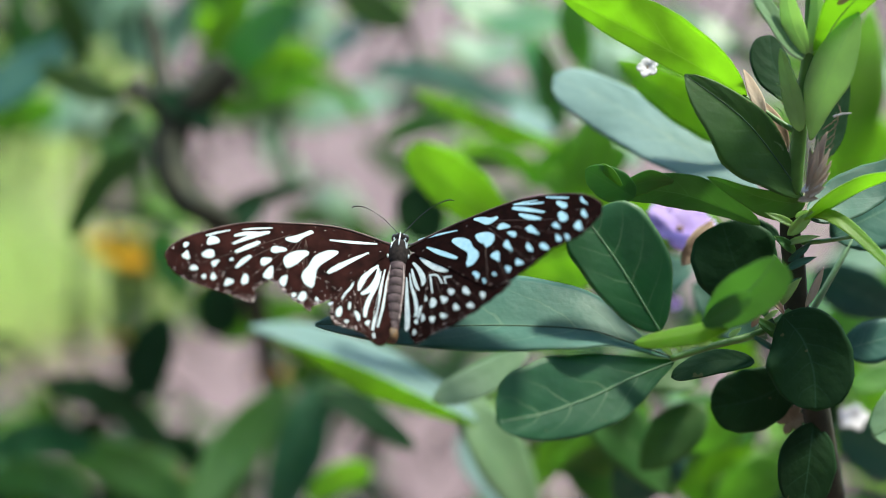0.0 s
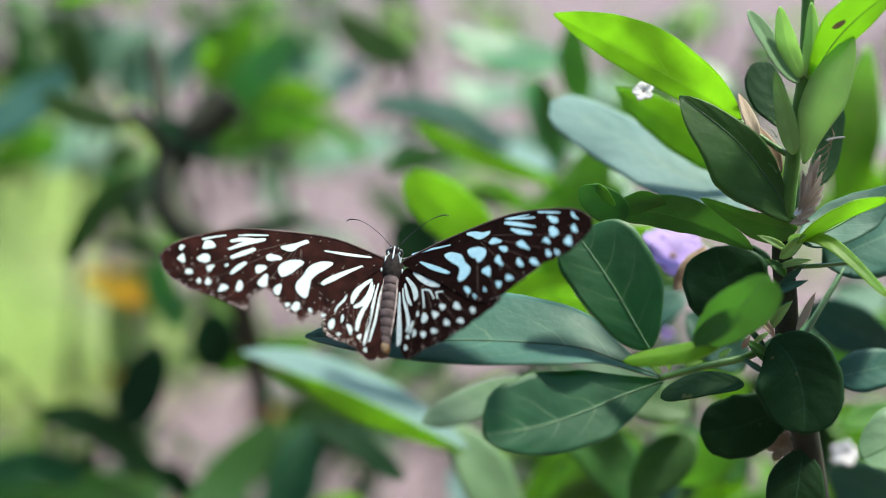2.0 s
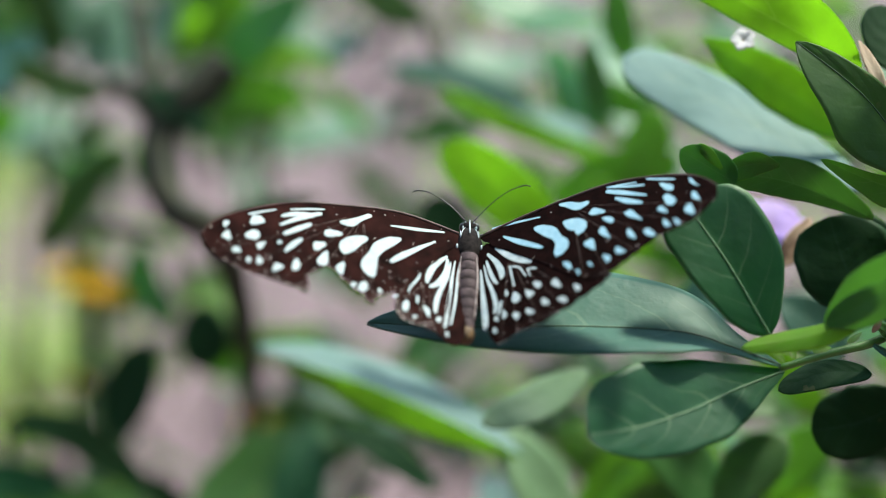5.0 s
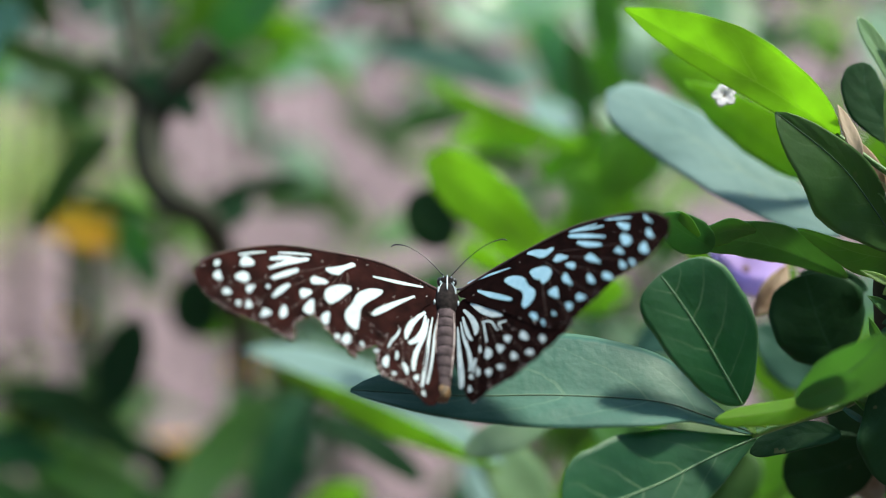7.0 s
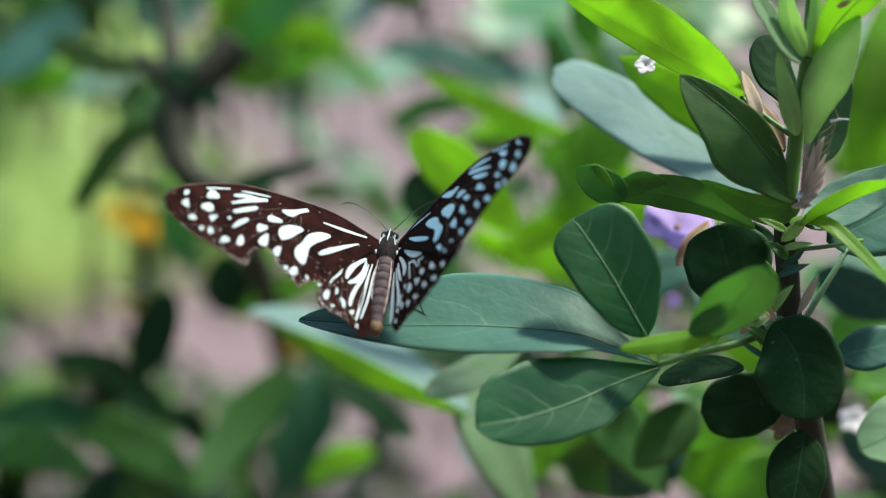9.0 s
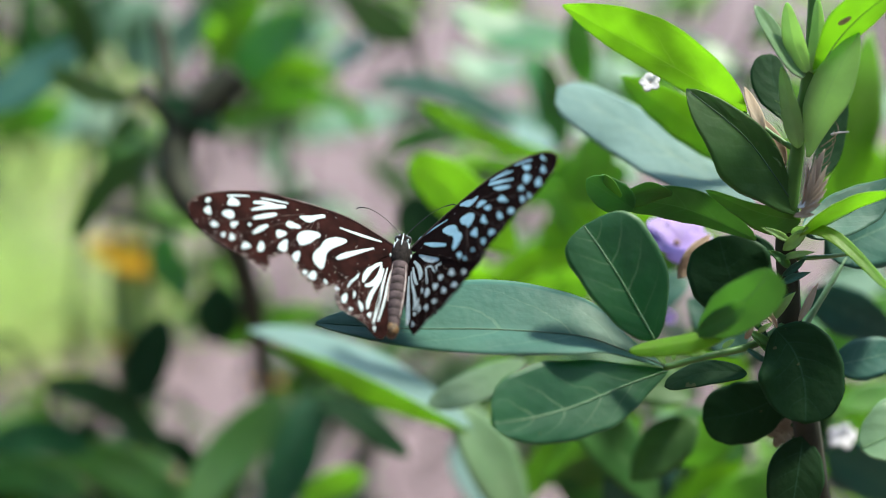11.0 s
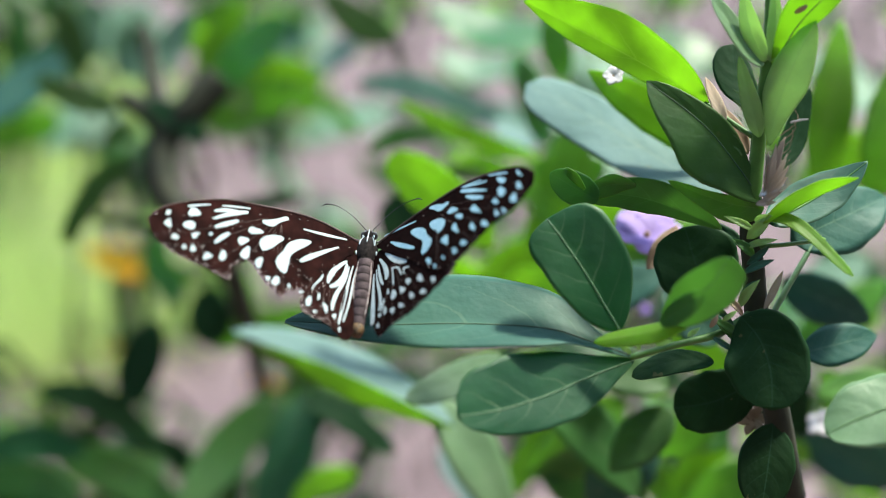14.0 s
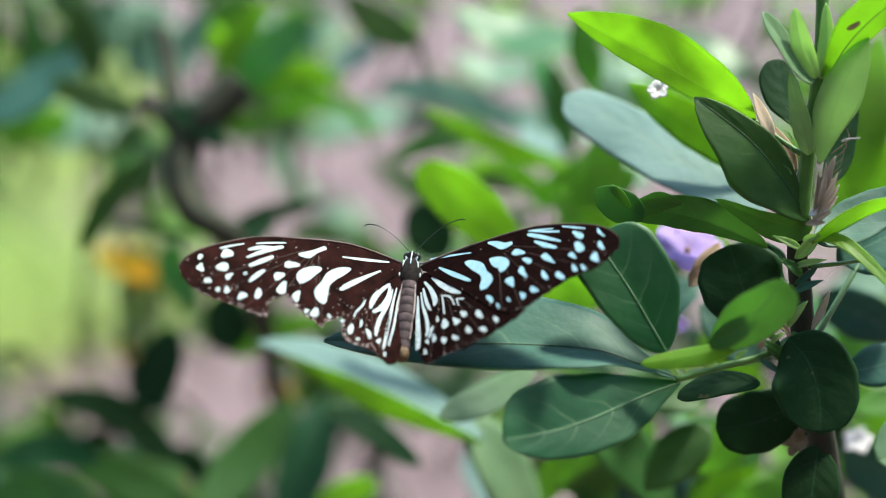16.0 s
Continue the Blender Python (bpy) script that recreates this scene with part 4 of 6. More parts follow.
blade(hedge, [(-3.61, 4.69, 58), (-2.98, 4.38, 58), (-2.2, 3.51, 58)], (0.1, 0.18, 0.21, 0.22, 0.2, 0.15, 0.08), (0.11, 0.19, 0.23, 0.24, 0.21, 0.16, 0.09), (0, -0.4, -0.9), LEAF_FRESH, (6, 6))
blade(hedge, [(-12.68, 3.73, 63.96), (-11.29, 4.33, 63.97), (-9.99, 3.89, 63.98)], (0.63, 1.11, 1.4, 1.45, 1.19, 0.84, 0.46), (0.48, 0.85, 1.06, 1.1, 0.94, 0.67, 0.37), (0.1, 0.75, -0.65), LEAF_SKYLIT, (6, 6))
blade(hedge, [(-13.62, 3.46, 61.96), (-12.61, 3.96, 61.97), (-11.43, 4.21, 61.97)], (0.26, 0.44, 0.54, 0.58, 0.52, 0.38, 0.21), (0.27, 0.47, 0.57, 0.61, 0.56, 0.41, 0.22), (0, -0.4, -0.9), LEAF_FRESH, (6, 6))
blade(hedge, [(-11.99, 6.79, 65.98), (-10.73, 7.49, 65.99), (-9.29, 8.2, 66)], (0.61, 1.06, 1.3, 1.38, 1.25, 0.92, 0.5), (0.46, 0.8, 0.98, 1.04, 0.94, 0.69, 0.38), (0.1, 0.75, -0.65), LEAF_SKYLIT, (6, 6))
blade(hedge, [(-6.08, 7.55, 66.01), (-4.82, 7.28, 66.01), (-3.57, 7.45, 66.02)], (0.48, 0.83, 1.04, 1.1, 0.98, 0.71, 0.39), (0.41, 0.71, 0.87, 0.93, 0.83, 0.6, 0.33), (0.1, 0.75, -0.65), LEAF_SKYLIT, (6, 6))
blade(hedge, [(-6.05, 5.01, 62), (-4.87, 5.17, 62), (-3.53, 4.66, 62)], (0.2, 0.35, 0.43, 0.45, 0.4, 0.3, 0.16), (0.21, 0.37, 0.46, 0.48, 0.44, 0.32, 0.17), (0, -0.4, -0.9), LEAF_FRESH, (6, 6))
blade(hedge, [(-7.47, 6.17, 60), (-6.82, 6.82, 60), (-6.32, 7.63, 60.01)], (0.25, 0.43, 0.52, 0.55, 0.49, 0.36, 0.2), (0.25, 0.44, 0.53, 0.56, 0.5, 0.37, 0.2), (0, -0.4, -0.9), LEAF_FRESH, (6, 6))
blade(hedge, [(-13.96, 5.72, 65.97), (-12.88, 6.43, 65.98), (-11.98, 7.32, 65.99)], (0.32, 0.55, 0.67, 0.7, 0.63, 0.46, 0.25), (0.33, 0.57, 0.69, 0.72, 0.64, 0.47, 0.26), (0, -0.4, -0.9), LEAF_MID, (6, 6))
blade(hedge, [(2.43, 0.25, 53), (3.3, 1.11, 53.01), (4.1, 1.82, 53.02)], (0.29, 0.51, 0.62, 0.65, 0.59, 0.43, 0.23), (0.31, 0.54, 0.66, 0.7, 0.63, 0.46, 0.25), (0, -0.4, -0.9), LEAF_YOUNG, (6, 6))
blade(hedge, [(1.3, -0.47, 53.99), (2.48, -0.04, 54), (3.65, -0.05, 54)], (0.28, 0.48, 0.59, 0.62, 0.56, 0.41, 0.22), (0.3, 0.53, 0.64, 0.68, 0.61, 0.45, 0.24), (0, -0.4, -0.9), LEAF_YOUNG, (6, 6))
blade(hedge, [(2.08, 1.6, 55.01), (2.98, 2.19, 55.01), (3.88, 2.93, 55.02)], (0.25, 0.43, 0.53, 0.55, 0.5, 0.36, 0.2), (0.27, 0.47, 0.57, 0.6, 0.53, 0.39, 0.21), (0, -0.4, -0.9), LEAF_FRESH, (6, 6))
blade(hedge, [(5.95, -1.67, 50), (6.76, -2.35, 50), (7.43, -3.3, 50)], (0.21, 0.37, 0.44, 0.46, 0.41, 0.3, 0.17), (0.22, 0.39, 0.47, 0.48, 0.43, 0.31, 0.17), (0, -0.4, -0.9), LEAF_YOUNG, (6, 6))
blade(hedge, [(2.74, -4.73, 53.98), (3.91, -4.15, 53.98), (5.23, -3.86, 53.99)], (0.24, 0.42, 0.51, 0.54, 0.48, 0.36, 0.19), (0.27, 0.46, 0.57, 0.6, 0.54, 0.4, 0.22), (0, -0.4, -0.9), LEAF_YOUNG, (6, 6))
blade(hedge, [(-4.82, 2.25, 71.99), (-3.75, 1.37, 71.99), (-2.78, -0.1, 71.98)], (0.47, 0.8, 0.94, 0.92, 0.79, 0.57, 0.31), (0.38, 0.66, 0.78, 0.78, 0.68, 0.5, 0.27), (0.1, 0.75, -0.65), LEAF_SKYLIT, (6, 6))
blade(hedge, [(-6.38, 4.01, 69.99), (-5.72, 3.06, 69.99), (-4.78, 2.01, 69.98)], (0.25, 0.43, 0.54, 0.58, 0.54, 0.4, 0.22), (0.21, 0.37, 0.46, 0.49, 0.45, 0.33, 0.18), (0.1, 0.75, -0.65), LEAF_SKYLIT, (6, 6))
blade(hedge, [(-3.43, 1.01, 65.98), (-2.72, 0.47, 65.98), (-1.83, -0.61, 65.98)], (0.2, 0.35, 0.42, 0.44, 0.39, 0.29, 0.16), (0.22, 0.38, 0.45, 0.47, 0.42, 0.31, 0.17), (0, -0.4, -0.9), LEAF_FRESH, (6, 6))
blade(hedge, [(-13.26, 5.17, 73.97), (-12.07, 4.16, 73.97), (-11.17, 2.75, 73.97)], (0.48, 0.83, 0.97, 0.94, 0.8, 0.58, 0.31), (0.4, 0.69, 0.82, 0.82, 0.71, 0.51, 0.28), (0.1, 0.75, -0.65), LEAF_SKYLIT, (6, 6))
blade(hedge, [(-10.41, 0.33, 65.95), (-9.17, -0.39, 65.96), (-7.74, -0.58, 65.96)], (0.26, 0.44, 0.54, 0.57, 0.51, 0.38, 0.2), (0.28, 0.49, 0.6, 0.63, 0.57, 0.41, 0.23), (0, -0.4, -0.9), LEAF_FRESH, (6, 6))
blade(hedge, [(-7.33, -1.69, 54.15), (-7.73, -2.74, 54.15), (-8.06, -3.92, 54.14)], (0.26, 0.46, 0.56, 0.59, 0.53, 0.39, 0.21), (0.27, 0.48, 0.58, 0.61, 0.55, 0.4, 0.22), (0, 0.2, -1), LEAF_SHADED, (6, 6))
blade(hedge, [(-10.7, -3.57, 54.93), (-8.99, -3.94, 54.94), (-7.28, -5.28, 54.94)], (0.2, 0.35, 0.43, 0.45, 0.4, 0.29, 0.16), (0.23, 0.39, 0.48, 0.5, 0.45, 0.33, 0.18), (0, 0.2, -1), LEAF_SHADED, (6, 6))
blade(hedge, [(-12.2, -5.32, 54.92), (-10.78, -4.96, 54.92), (-9.29, -5.25, 54.93)], (0.24, 0.41, 0.49, 0.51, 0.46, 0.34, 0.18), (0.23, 0.4, 0.48, 0.5, 0.45, 0.33, 0.18), (0, 0.2, -1), LEAF_FULL, (6, 6))
blade(hedge, [(-6.69, -6.92, 54.93), (-8.4, -5.98, 55.93), (-10.37, -5.36, 55.92)], (0.29, 0.51, 0.63, 0.66, 0.6, 0.44, 0.24), (0.31, 0.53, 0.66, 0.7, 0.63, 0.46, 0.25), (0, 0.2, -1), LEAF_MID, (6, 6))
blade(hedge, [(-12.06, -6.1, 53.91), (-10.74, -5.89, 53.92), (-9.28, -6.41, 53.92)], (0.27, 0.47, 0.56, 0.59, 0.52, 0.38, 0.21), (0.24, 0.41, 0.5, 0.52, 0.47, 0.34, 0.19), (0, 0.2, -1), LEAF_MID, (6, 6))
blade(hedge, [(-6.57, -6.94, 53.93), (-5.49, -5.44, 54.94), (-4.18, -3.77, 55.46)], (0.2, 0.36, 0.44, 0.46, 0.42, 0.31, 0.17), (0.38, 0.67, 0.82, 0.87, 0.78, 0.58, 0.31), (0, 0.2, -1), LEAF_MID, (6, 6))
blade(hedge, [(-3.53, -3.66, 55.96), (-3.8, -5.27, 55.35), (-4.53, -7.09, 54.94)], (0.38, 0.66, 0.8, 0.84, 0.75, 0.55, 0.3), (0.28, 0.48, 0.58, 0.61, 0.55, 0.4, 0.22), (0, 0.2, -1), LEAF_FULL, (6, 6))
blade(hedge, [(-6.13, -0.76, 55.96), (-6.16, -1.59, 55.96), (-6.07, -2.43, 55.96)], (0.29, 0.49, 0.6, 0.63, 0.57, 0.42, 0.23), (0.32, 0.56, 0.68, 0.71, 0.64, 0.47, 0.25), (0, 0.2, -1), LEAF_SHADED, (6, 6))
blade(hedge, [(-3.35, -1.49, 56.97), (-4.82, -1.87, 56.96), (-6.14, -2.55, 56.95)], (0.21, 0.36, 0.44, 0.46, 0.41, 0.3, 0.16), (0.18, 0.3, 0.37, 0.39, 0.35, 0.25, 0.14), (0, -0.4, -0.9), LEAF_FRESH, (6, 6))
blade(hedge, [(-3.14, -3.48, 49.96), (-2.06, -3.9, 49.96), (-0.78, -4.81, 49.96)], (0.16, 0.28, 0.33, 0.35, 0.31, 0.23, 0.12), (0.15, 0.26, 0.31, 0.33, 0.3, 0.22, 0.12), (0, 0.4, -0.9), LEAF_SHADED, (6, 6))
blade(hedge, [(-7.72, -5, 55.94), (-7.03, -5.38, 55.94), (-6.36, -6.22, 55.93)], (0.16, 0.28, 0.34, 0.36, 0.32, 0.24, 0.13), (0.16, 0.28, 0.34, 0.36, 0.33, 0.24, 0.13), (0, 0.2, -1), LEAF_SHADED, (6, 6))
blade(hedge, [(0.32, -4.69, 52.97), (1.08, -5.63, 52.96), (2.03, -6.79, 52.96)], (0.37, 0.64, 0.78, 0.82, 0.74, 0.55, 0.3), (0.33, 0.57, 0.7, 0.74, 0.67, 0.49, 0.27), (0.1, 0.75, -0.65), LEAF_SHEEN, (6, 6))
blade(hedge, [(-3.57, -6.46, 52.94), (-2.78, -5.89, 52.95), (-1.91, -5.61, 52.95)], (0.18, 0.3, 0.37, 0.4, 0.36, 0.27, 0.15), (0.21, 0.36, 0.44, 0.48, 0.44, 0.32, 0.18), (0, -0.4, -0.9), LEAF_YOUNG, (6, 6))
blade(hedge, [(-2.4, -3.96, 57.96), (-3.03, -3.49, 57.96), (-3.89, -3.17, 57.96)], (0.11, 0.2, 0.24, 0.25, 0.23, 0.17, 0.09), (0.11, 0.2, 0.24, 0.26, 0.23, 0.17, 0.09), (0, 0.2, -1), LEAF_OLIVE, (6, 6))
blade(hedge, [(4.45, -3.42, 49.99), (3.09, -4.36, 49.98), (1.92, -5.85, 49.97)], (0.25, 0.42, 0.51, 0.52, 0.46, 0.34, 0.18), (0.21, 0.36, 0.43, 0.45, 0.4, 0.29, 0.16), (0, -0.4, -0.9), LEAF_YOUNG, (6, 6))
blade(hedge, [(6.24, -3.96, 48.99), (4.88, -4.81, 48.98), (3.81, -6.07, 48.97)], (0.22, 0.37, 0.45, 0.46, 0.41, 0.3, 0.16), (0.19, 0.33, 0.4, 0.42, 0.37, 0.27, 0.15), (0, -0.4, -0.9), LEAF_FRESH, (6, 6))
blade(hedge, [(3.2, -5.11, 51.98), (4.19, -5.68, 51.98), (5.03, -6.53, 51.97)], (0.22, 0.38, 0.47, 0.49, 0.44, 0.32, 0.18), (0.23, 0.4, 0.48, 0.51, 0.46, 0.33, 0.18), (0, 0.2, -1), LEAF_SHADED, (6, 6))
blade(hedge, [(5.36, -3.64, 50.99), (6.33, -4.2, 50.99), (7.43, -4.48, 50.99)], (0.26, 0.46, 0.56, 0.59, 0.52, 0.38, 0.21), (0.21, 0.37, 0.45, 0.47, 0.42, 0.31, 0.17), (0.1, 0.75, -0.65), LEAF_LONG, (6, 6))
blade(hedge, [(5.92, -5.73, 49.98), (6.74, -4.93, 49.99), (7.42, -4.66, 49.99)], (0.18, 0.31, 0.38, 0.41, 0.37, 0.27, 0.15), (0.2, 0.35, 0.43, 0.46, 0.42, 0.31, 0.17), (0, -0.4, -0.9), LEAF_YOUNG, (6, 6))
blade(hedge, [(2.01, -3.84, 53.98), (2.81, -4.43, 53.98), (3.47, -5.32, 53.98)], (0.19, 0.33, 0.4, 0.42, 0.37, 0.27, 0.15), (0.21, 0.36, 0.44, 0.45, 0.4, 0.29, 0.16), (0, -0.4, -0.9), LEAF_FRESH, (6, 6))
stem(hedge, [(-5.62, 4.69, 53.6), (-6.36, 3.81, 53.39), (-7, 3.09, 53.38), (-7.01, 2.03, 52.98), (-6.56, 1.23, 52.57), (-5.74, 0.76, 52.37), (-5.29, -0.43, 53.97), (-5.07, -2.85, 57.96), (-5.1, -6.29, 63.94)], 0.52, 0.26, STEM_WOOD, "stem")
stem(hedge, [(-8.21, 4.27, 53.98), (-7.52, 3.83, 53.58), (-6.97, 3.18, 53.38)], 0.22, 0.34, STEM_WOOD, "twig")
stem(hedge, [(-1, 5.84, 54.02), (-0.83, 5.25, 54.02), (-0.53, 4.47, 53.01)], 0.12, 0.08, STEM_WOOD, "twig")
stem(hedge, [(-7, 3.51, 53.58), (-7.38, 4.27, 53.99), (-7.56, 5.2, 54.59), (-7.88, 6.28, 55)], 0.34, 0.2, STEM_WOOD, "twig")
blade(hedge, [(9.15, -1.2, 52.02), (10, -0.5, 52.03), (11.13, -0.08, 52.03)], (0.26, 0.46, 0.58, 0.67, 0.63, 0.47, 0.26), (0.23, 0.41, 0.51, 0.57, 0.53, 0.39, 0.21), (0.1, 0.75, -0.65), LEAF_SKYLIT, (6, 6))
blade(hedge, [(9.63, -2.43, 54.01), (10.66, -1.85, 54.02), (11.84, -1.56, 54.03)], (0.21, 0.37, 0.45, 0.47, 0.43, 0.31, 0.17), (0.24, 0.41, 0.5, 0.53, 0.48, 0.35, 0.19), (0, -0.4, -0.9), LEAF_YOUNG, (6, 6))
blade(hedge, [(9.08, -0.68, 55.02), (10.12, -1.58, 55.02), (11.45, -2.49, 55.02)], (0.47, 0.81, 1, 1.07, 0.97, 0.71, 0.39), (0.37, 0.64, 0.78, 0.83, 0.75, 0.55, 0.3), (0.1, 0.75, -0.65), LEAF_LONG, (6, 6))
blade(hedge, [(10.46, 0.2, 56.03), (11.37, -0.26, 56.03), (12.43, -1.02, 56.03)], (0.29, 0.5, 0.62, 0.65, 0.58, 0.43, 0.23), (0.28, 0.48, 0.58, 0.61, 0.55, 0.4, 0.22), (0, 0.2, -1), LEAF_FULL, (6, 6))
blade(hedge, [(9.6, -2.78, 50.01), (10.28, -3.46, 50.01), (10.95, -4.27, 50.01)], (0.21, 0.36, 0.44, 0.46, 0.41, 0.3, 0.17), (0.22, 0.38, 0.46, 0.48, 0.43, 0.31, 0.17), (0, -0.4, -0.9), LEAF_YOUNG, (6, 6))
blade(hedge, [(4.79, -5.18, 53.98), (5.81, -5.77, 53.98), (6.68, -6.8, 53.98)], (0.24, 0.41, 0.49, 0.51, 0.45, 0.33, 0.18), (0.26, 0.45, 0.54, 0.55, 0.48, 0.35, 0.19), (0, -0.4, -0.9), LEAF_YOUNG, (6, 6))
blade(hedge, [(6.86, -6.12, 51.98), (7.57, -5.56, 51.99), (8.42, -5.14, 51.99)], (0.18, 0.31, 0.38, 0.4, 0.36, 0.26, 0.14), (0.2, 0.34, 0.42, 0.45, 0.41, 0.3, 0.16), (0, -0.4, -0.9), LEAF_FRESH, (6, 6))
blade(hedge, [(5.67, -3.57, 53.99), (6.4, -4.16, 53.99), (7.43, -4.17, 54)], (0.17, 0.3, 0.38, 0.41, 0.37, 0.27, 0.15), (0.19, 0.32, 0.41, 0.45, 0.42, 0.31, 0.17), (0, -0.4, -0.9), LEAF_YOUNG, (6, 6))
blade(hedge, [(10.01, 1.57, 56.04), (10.93, 2.33, 56.04), (12.15, 2.77, 56.05)], (0.36, 0.62, 0.76, 0.8, 0.72, 0.53, 0.29), (0.39, 0.68, 0.83, 0.88, 0.79, 0.58, 0.32), (0, -0.4, -0.9), LEAF_YOUNG, (6, 6))
blade(hedge, [(10.71, 5.86, 58.06), (11.49, 5.07, 58.06), (12.59, 4.59, 58.06)], (0.61, 1.08, 1.39, 1.55, 1.41, 1.03, 0.56), (0.46, 0.81, 1.03, 1.13, 1.02, 0.75, 0.41), (0.1, 0.75, -0.65), LEAF_SKYLIT, (6, 6))
blade(hedge, [(5.94, 6.3, 56.05), (6.85, 5.69, 56.05), (8.06, 5.23, 56.05)], (0.49, 0.85, 1.06, 1.15, 1.04, 0.77, 0.42), (0.36, 0.63, 0.79, 0.84, 0.76, 0.56, 0.3), (0.1, 0.75, -0.65), LEAF_LONG, (6, 6))
blade(hedge, [(0.01, 6.12, 60.02), (0.99, 5.63, 60.03), (2.45, 5.78, 60.03)], (0.35, 0.62, 0.8, 0.85, 0.74, 0.54, 0.29), (0.27, 0.47, 0.6, 0.63, 0.56, 0.41, 0.22), (0.1, 0.75, -0.65), LEAF_SKYLIT, (6, 6))
blade(hedge, [(2.18, 5.82, 57.03), (2.79, 4.58, 57.03), (3.09, 3.03, 57.02)], (0.33, 0.57, 0.66, 0.63, 0.54, 0.39, 0.21), (0.28, 0.48, 0.57, 0.57, 0.5, 0.36, 0.2), (0.1, 0.75, -0.65), LEAF_LONG, (6, 6))
blade(hedge, [(3.37, 6.33, 59.04), (4.33, 5.52, 59.04), (5.61, 5.19, 59.04)], (0.43, 0.76, 0.98, 1.1, 1, 0.74, 0.4), (0.34, 0.59, 0.74, 0.82, 0.74, 0.54, 0.3), (0.1, 0.75, -0.65), LEAF_SKYLIT, (6, 6))
blade(hedge, [(3.5, 4.8, 56.03), (4.11, 3.89, 56.03), (5.01, 2.97, 56.03)], (0.27, 0.47, 0.57, 0.61, 0.55, 0.4, 0.22), (0.28, 0.49, 0.59, 0.63, 0.57, 0.42, 0.23), (0, -0.4, -0.9), LEAF_FRESH, (6, 6))
blade(hedge, [(0.17, 4.99, 60.02), (1.47, 4.33, 60.02), (2.77, 4.16, 60.02)], (0.35, 0.61, 0.76, 0.82, 0.74, 0.54, 0.3), (0.27, 0.47, 0.58, 0.62, 0.56, 0.41, 0.22), (0.1, 0.75, -0.65), LEAF_OLD, (6, 6))
blade(hedge, [(-0.01, 2.28, 57), (1.23, 2.58, 57.01), (2.47, 2.11, 57.01)], (0.19, 0.32, 0.4, 0.42, 0.37, 0.27, 0.15), (0.2, 0.35, 0.43, 0.45, 0.4, 0.29, 0.16), (0, -0.4, -0.9), LEAF_YOUNG, (6, 6))
blade(hedge, [(2.67, 2.14, 58.01), (3.92, 1.66, 58.01), (5.17, 0.24, 58.01)], (0.32, 0.56, 0.67, 0.7, 0.63, 0.46, 0.25), (0.35, 0.6, 0.72, 0.74, 0.65, 0.48, 0.26), (0, -0.4, -0.9), LEAF_YOUNG, (6, 6))
blade(hedge, [(5.54, 6.09, 60.05), (6.35, 4.95, 60.04), (7.16, 4.13, 60.04)], (0.26, 0.45, 0.55, 0.58, 0.52, 0.38, 0.21), (0.27, 0.46, 0.57, 0.6, 0.54, 0.4, 0.22), (0, -0.4, -0.9), LEAF_FRESH, (6, 6))
blade(hedge, [(4.54, 0.7, 56.01), (5.45, 0.23, 56.01), (6.51, -0.08, 56.02)], (0.21, 0.36, 0.45, 0.47, 0.43, 0.31, 0.17), (0.23, 0.39, 0.48, 0.51, 0.46, 0.34, 0.19), (0, -0.4, -0.9), LEAF_FRESH, (6, 6))
blade(hedge, [(10.9, 4.11, 60.05), (11.87, 3.29, 60.05), (13.01, 2.95, 60.06)], (0.32, 0.55, 0.67, 0.72, 0.65, 0.48, 0.26), (0.33, 0.57, 0.7, 0.76, 0.7, 0.51, 0.28), (0, -0.4, -0.9), LEAF_YOUNG, (6, 6))
blade(hedge, [(-2.7, 3.33, 66), (-1.63, 2.61, 66), (-0.57, 1.53, 66)], (0.18, 0.32, 0.39, 0.41, 0.37, 0.27, 0.15), (0.18, 0.31, 0.37, 0.39, 0.35, 0.26, 0.14), (0, 0.2, -1), LEAF_MID, (6, 6))
blade(hedge, [(3.64, -1.8, 53.99), (4.66, -2.4, 54), (5.68, -2.99, 54)], (0.33, 0.57, 0.69, 0.73, 0.66, 0.48, 0.26), (0.26, 0.46, 0.55, 0.58, 0.53, 0.39, 0.21), (0.1, 0.75, -0.65), LEAF_FULL, (6, 6))
blade(hedge, [(-3.91, -2.9, 61.96), (-2.57, -3.58, 61.96), (-1.23, -3.76, 61.97)], (0.3, 0.52, 0.64, 0.69, 0.63, 0.46, 0.25), (0.25, 0.43, 0.53, 0.56, 0.51, 0.37, 0.2), (0.1, 0.75, -0.65), LEAF_OLD, (6, 6))


# ---- foliage further back ----
def stock(shape, width, curl, seed):
    """A leaf one centimetre long along x, for the crowded foliage."""
    rows, middle, n, length = leaf_grid(Vector((0, 0, 0)), Vector((0.01, 0, 0)), width, Vector((0, 0, 1)), curl, 0.15, shape, 8, 4, seed)
    bm = bmesh.new()
    leaf_mesh(bm, rows, n, 0.00006)
    me = bpy.data.meshes.new("leaf")
    bm.to_mesh(me)
    bm.free()
    for poly in me.polygons:
        poly.use_smooth = True
    return me


STOCK = {}
for mat in (LEAF_SHADED, LEAF_MID, LEAF_YOUNG):
    STOCK[mat] = []
    for k in range(4):
        me = stock("ovate", (0.0038, 0.0046, 0.0052, 0.0042)[k], (0.05, 0.1, -0.04, 0.08)[k], 50 + k)
        me.materials.append(mat)
        STOCK[mat].append(me)

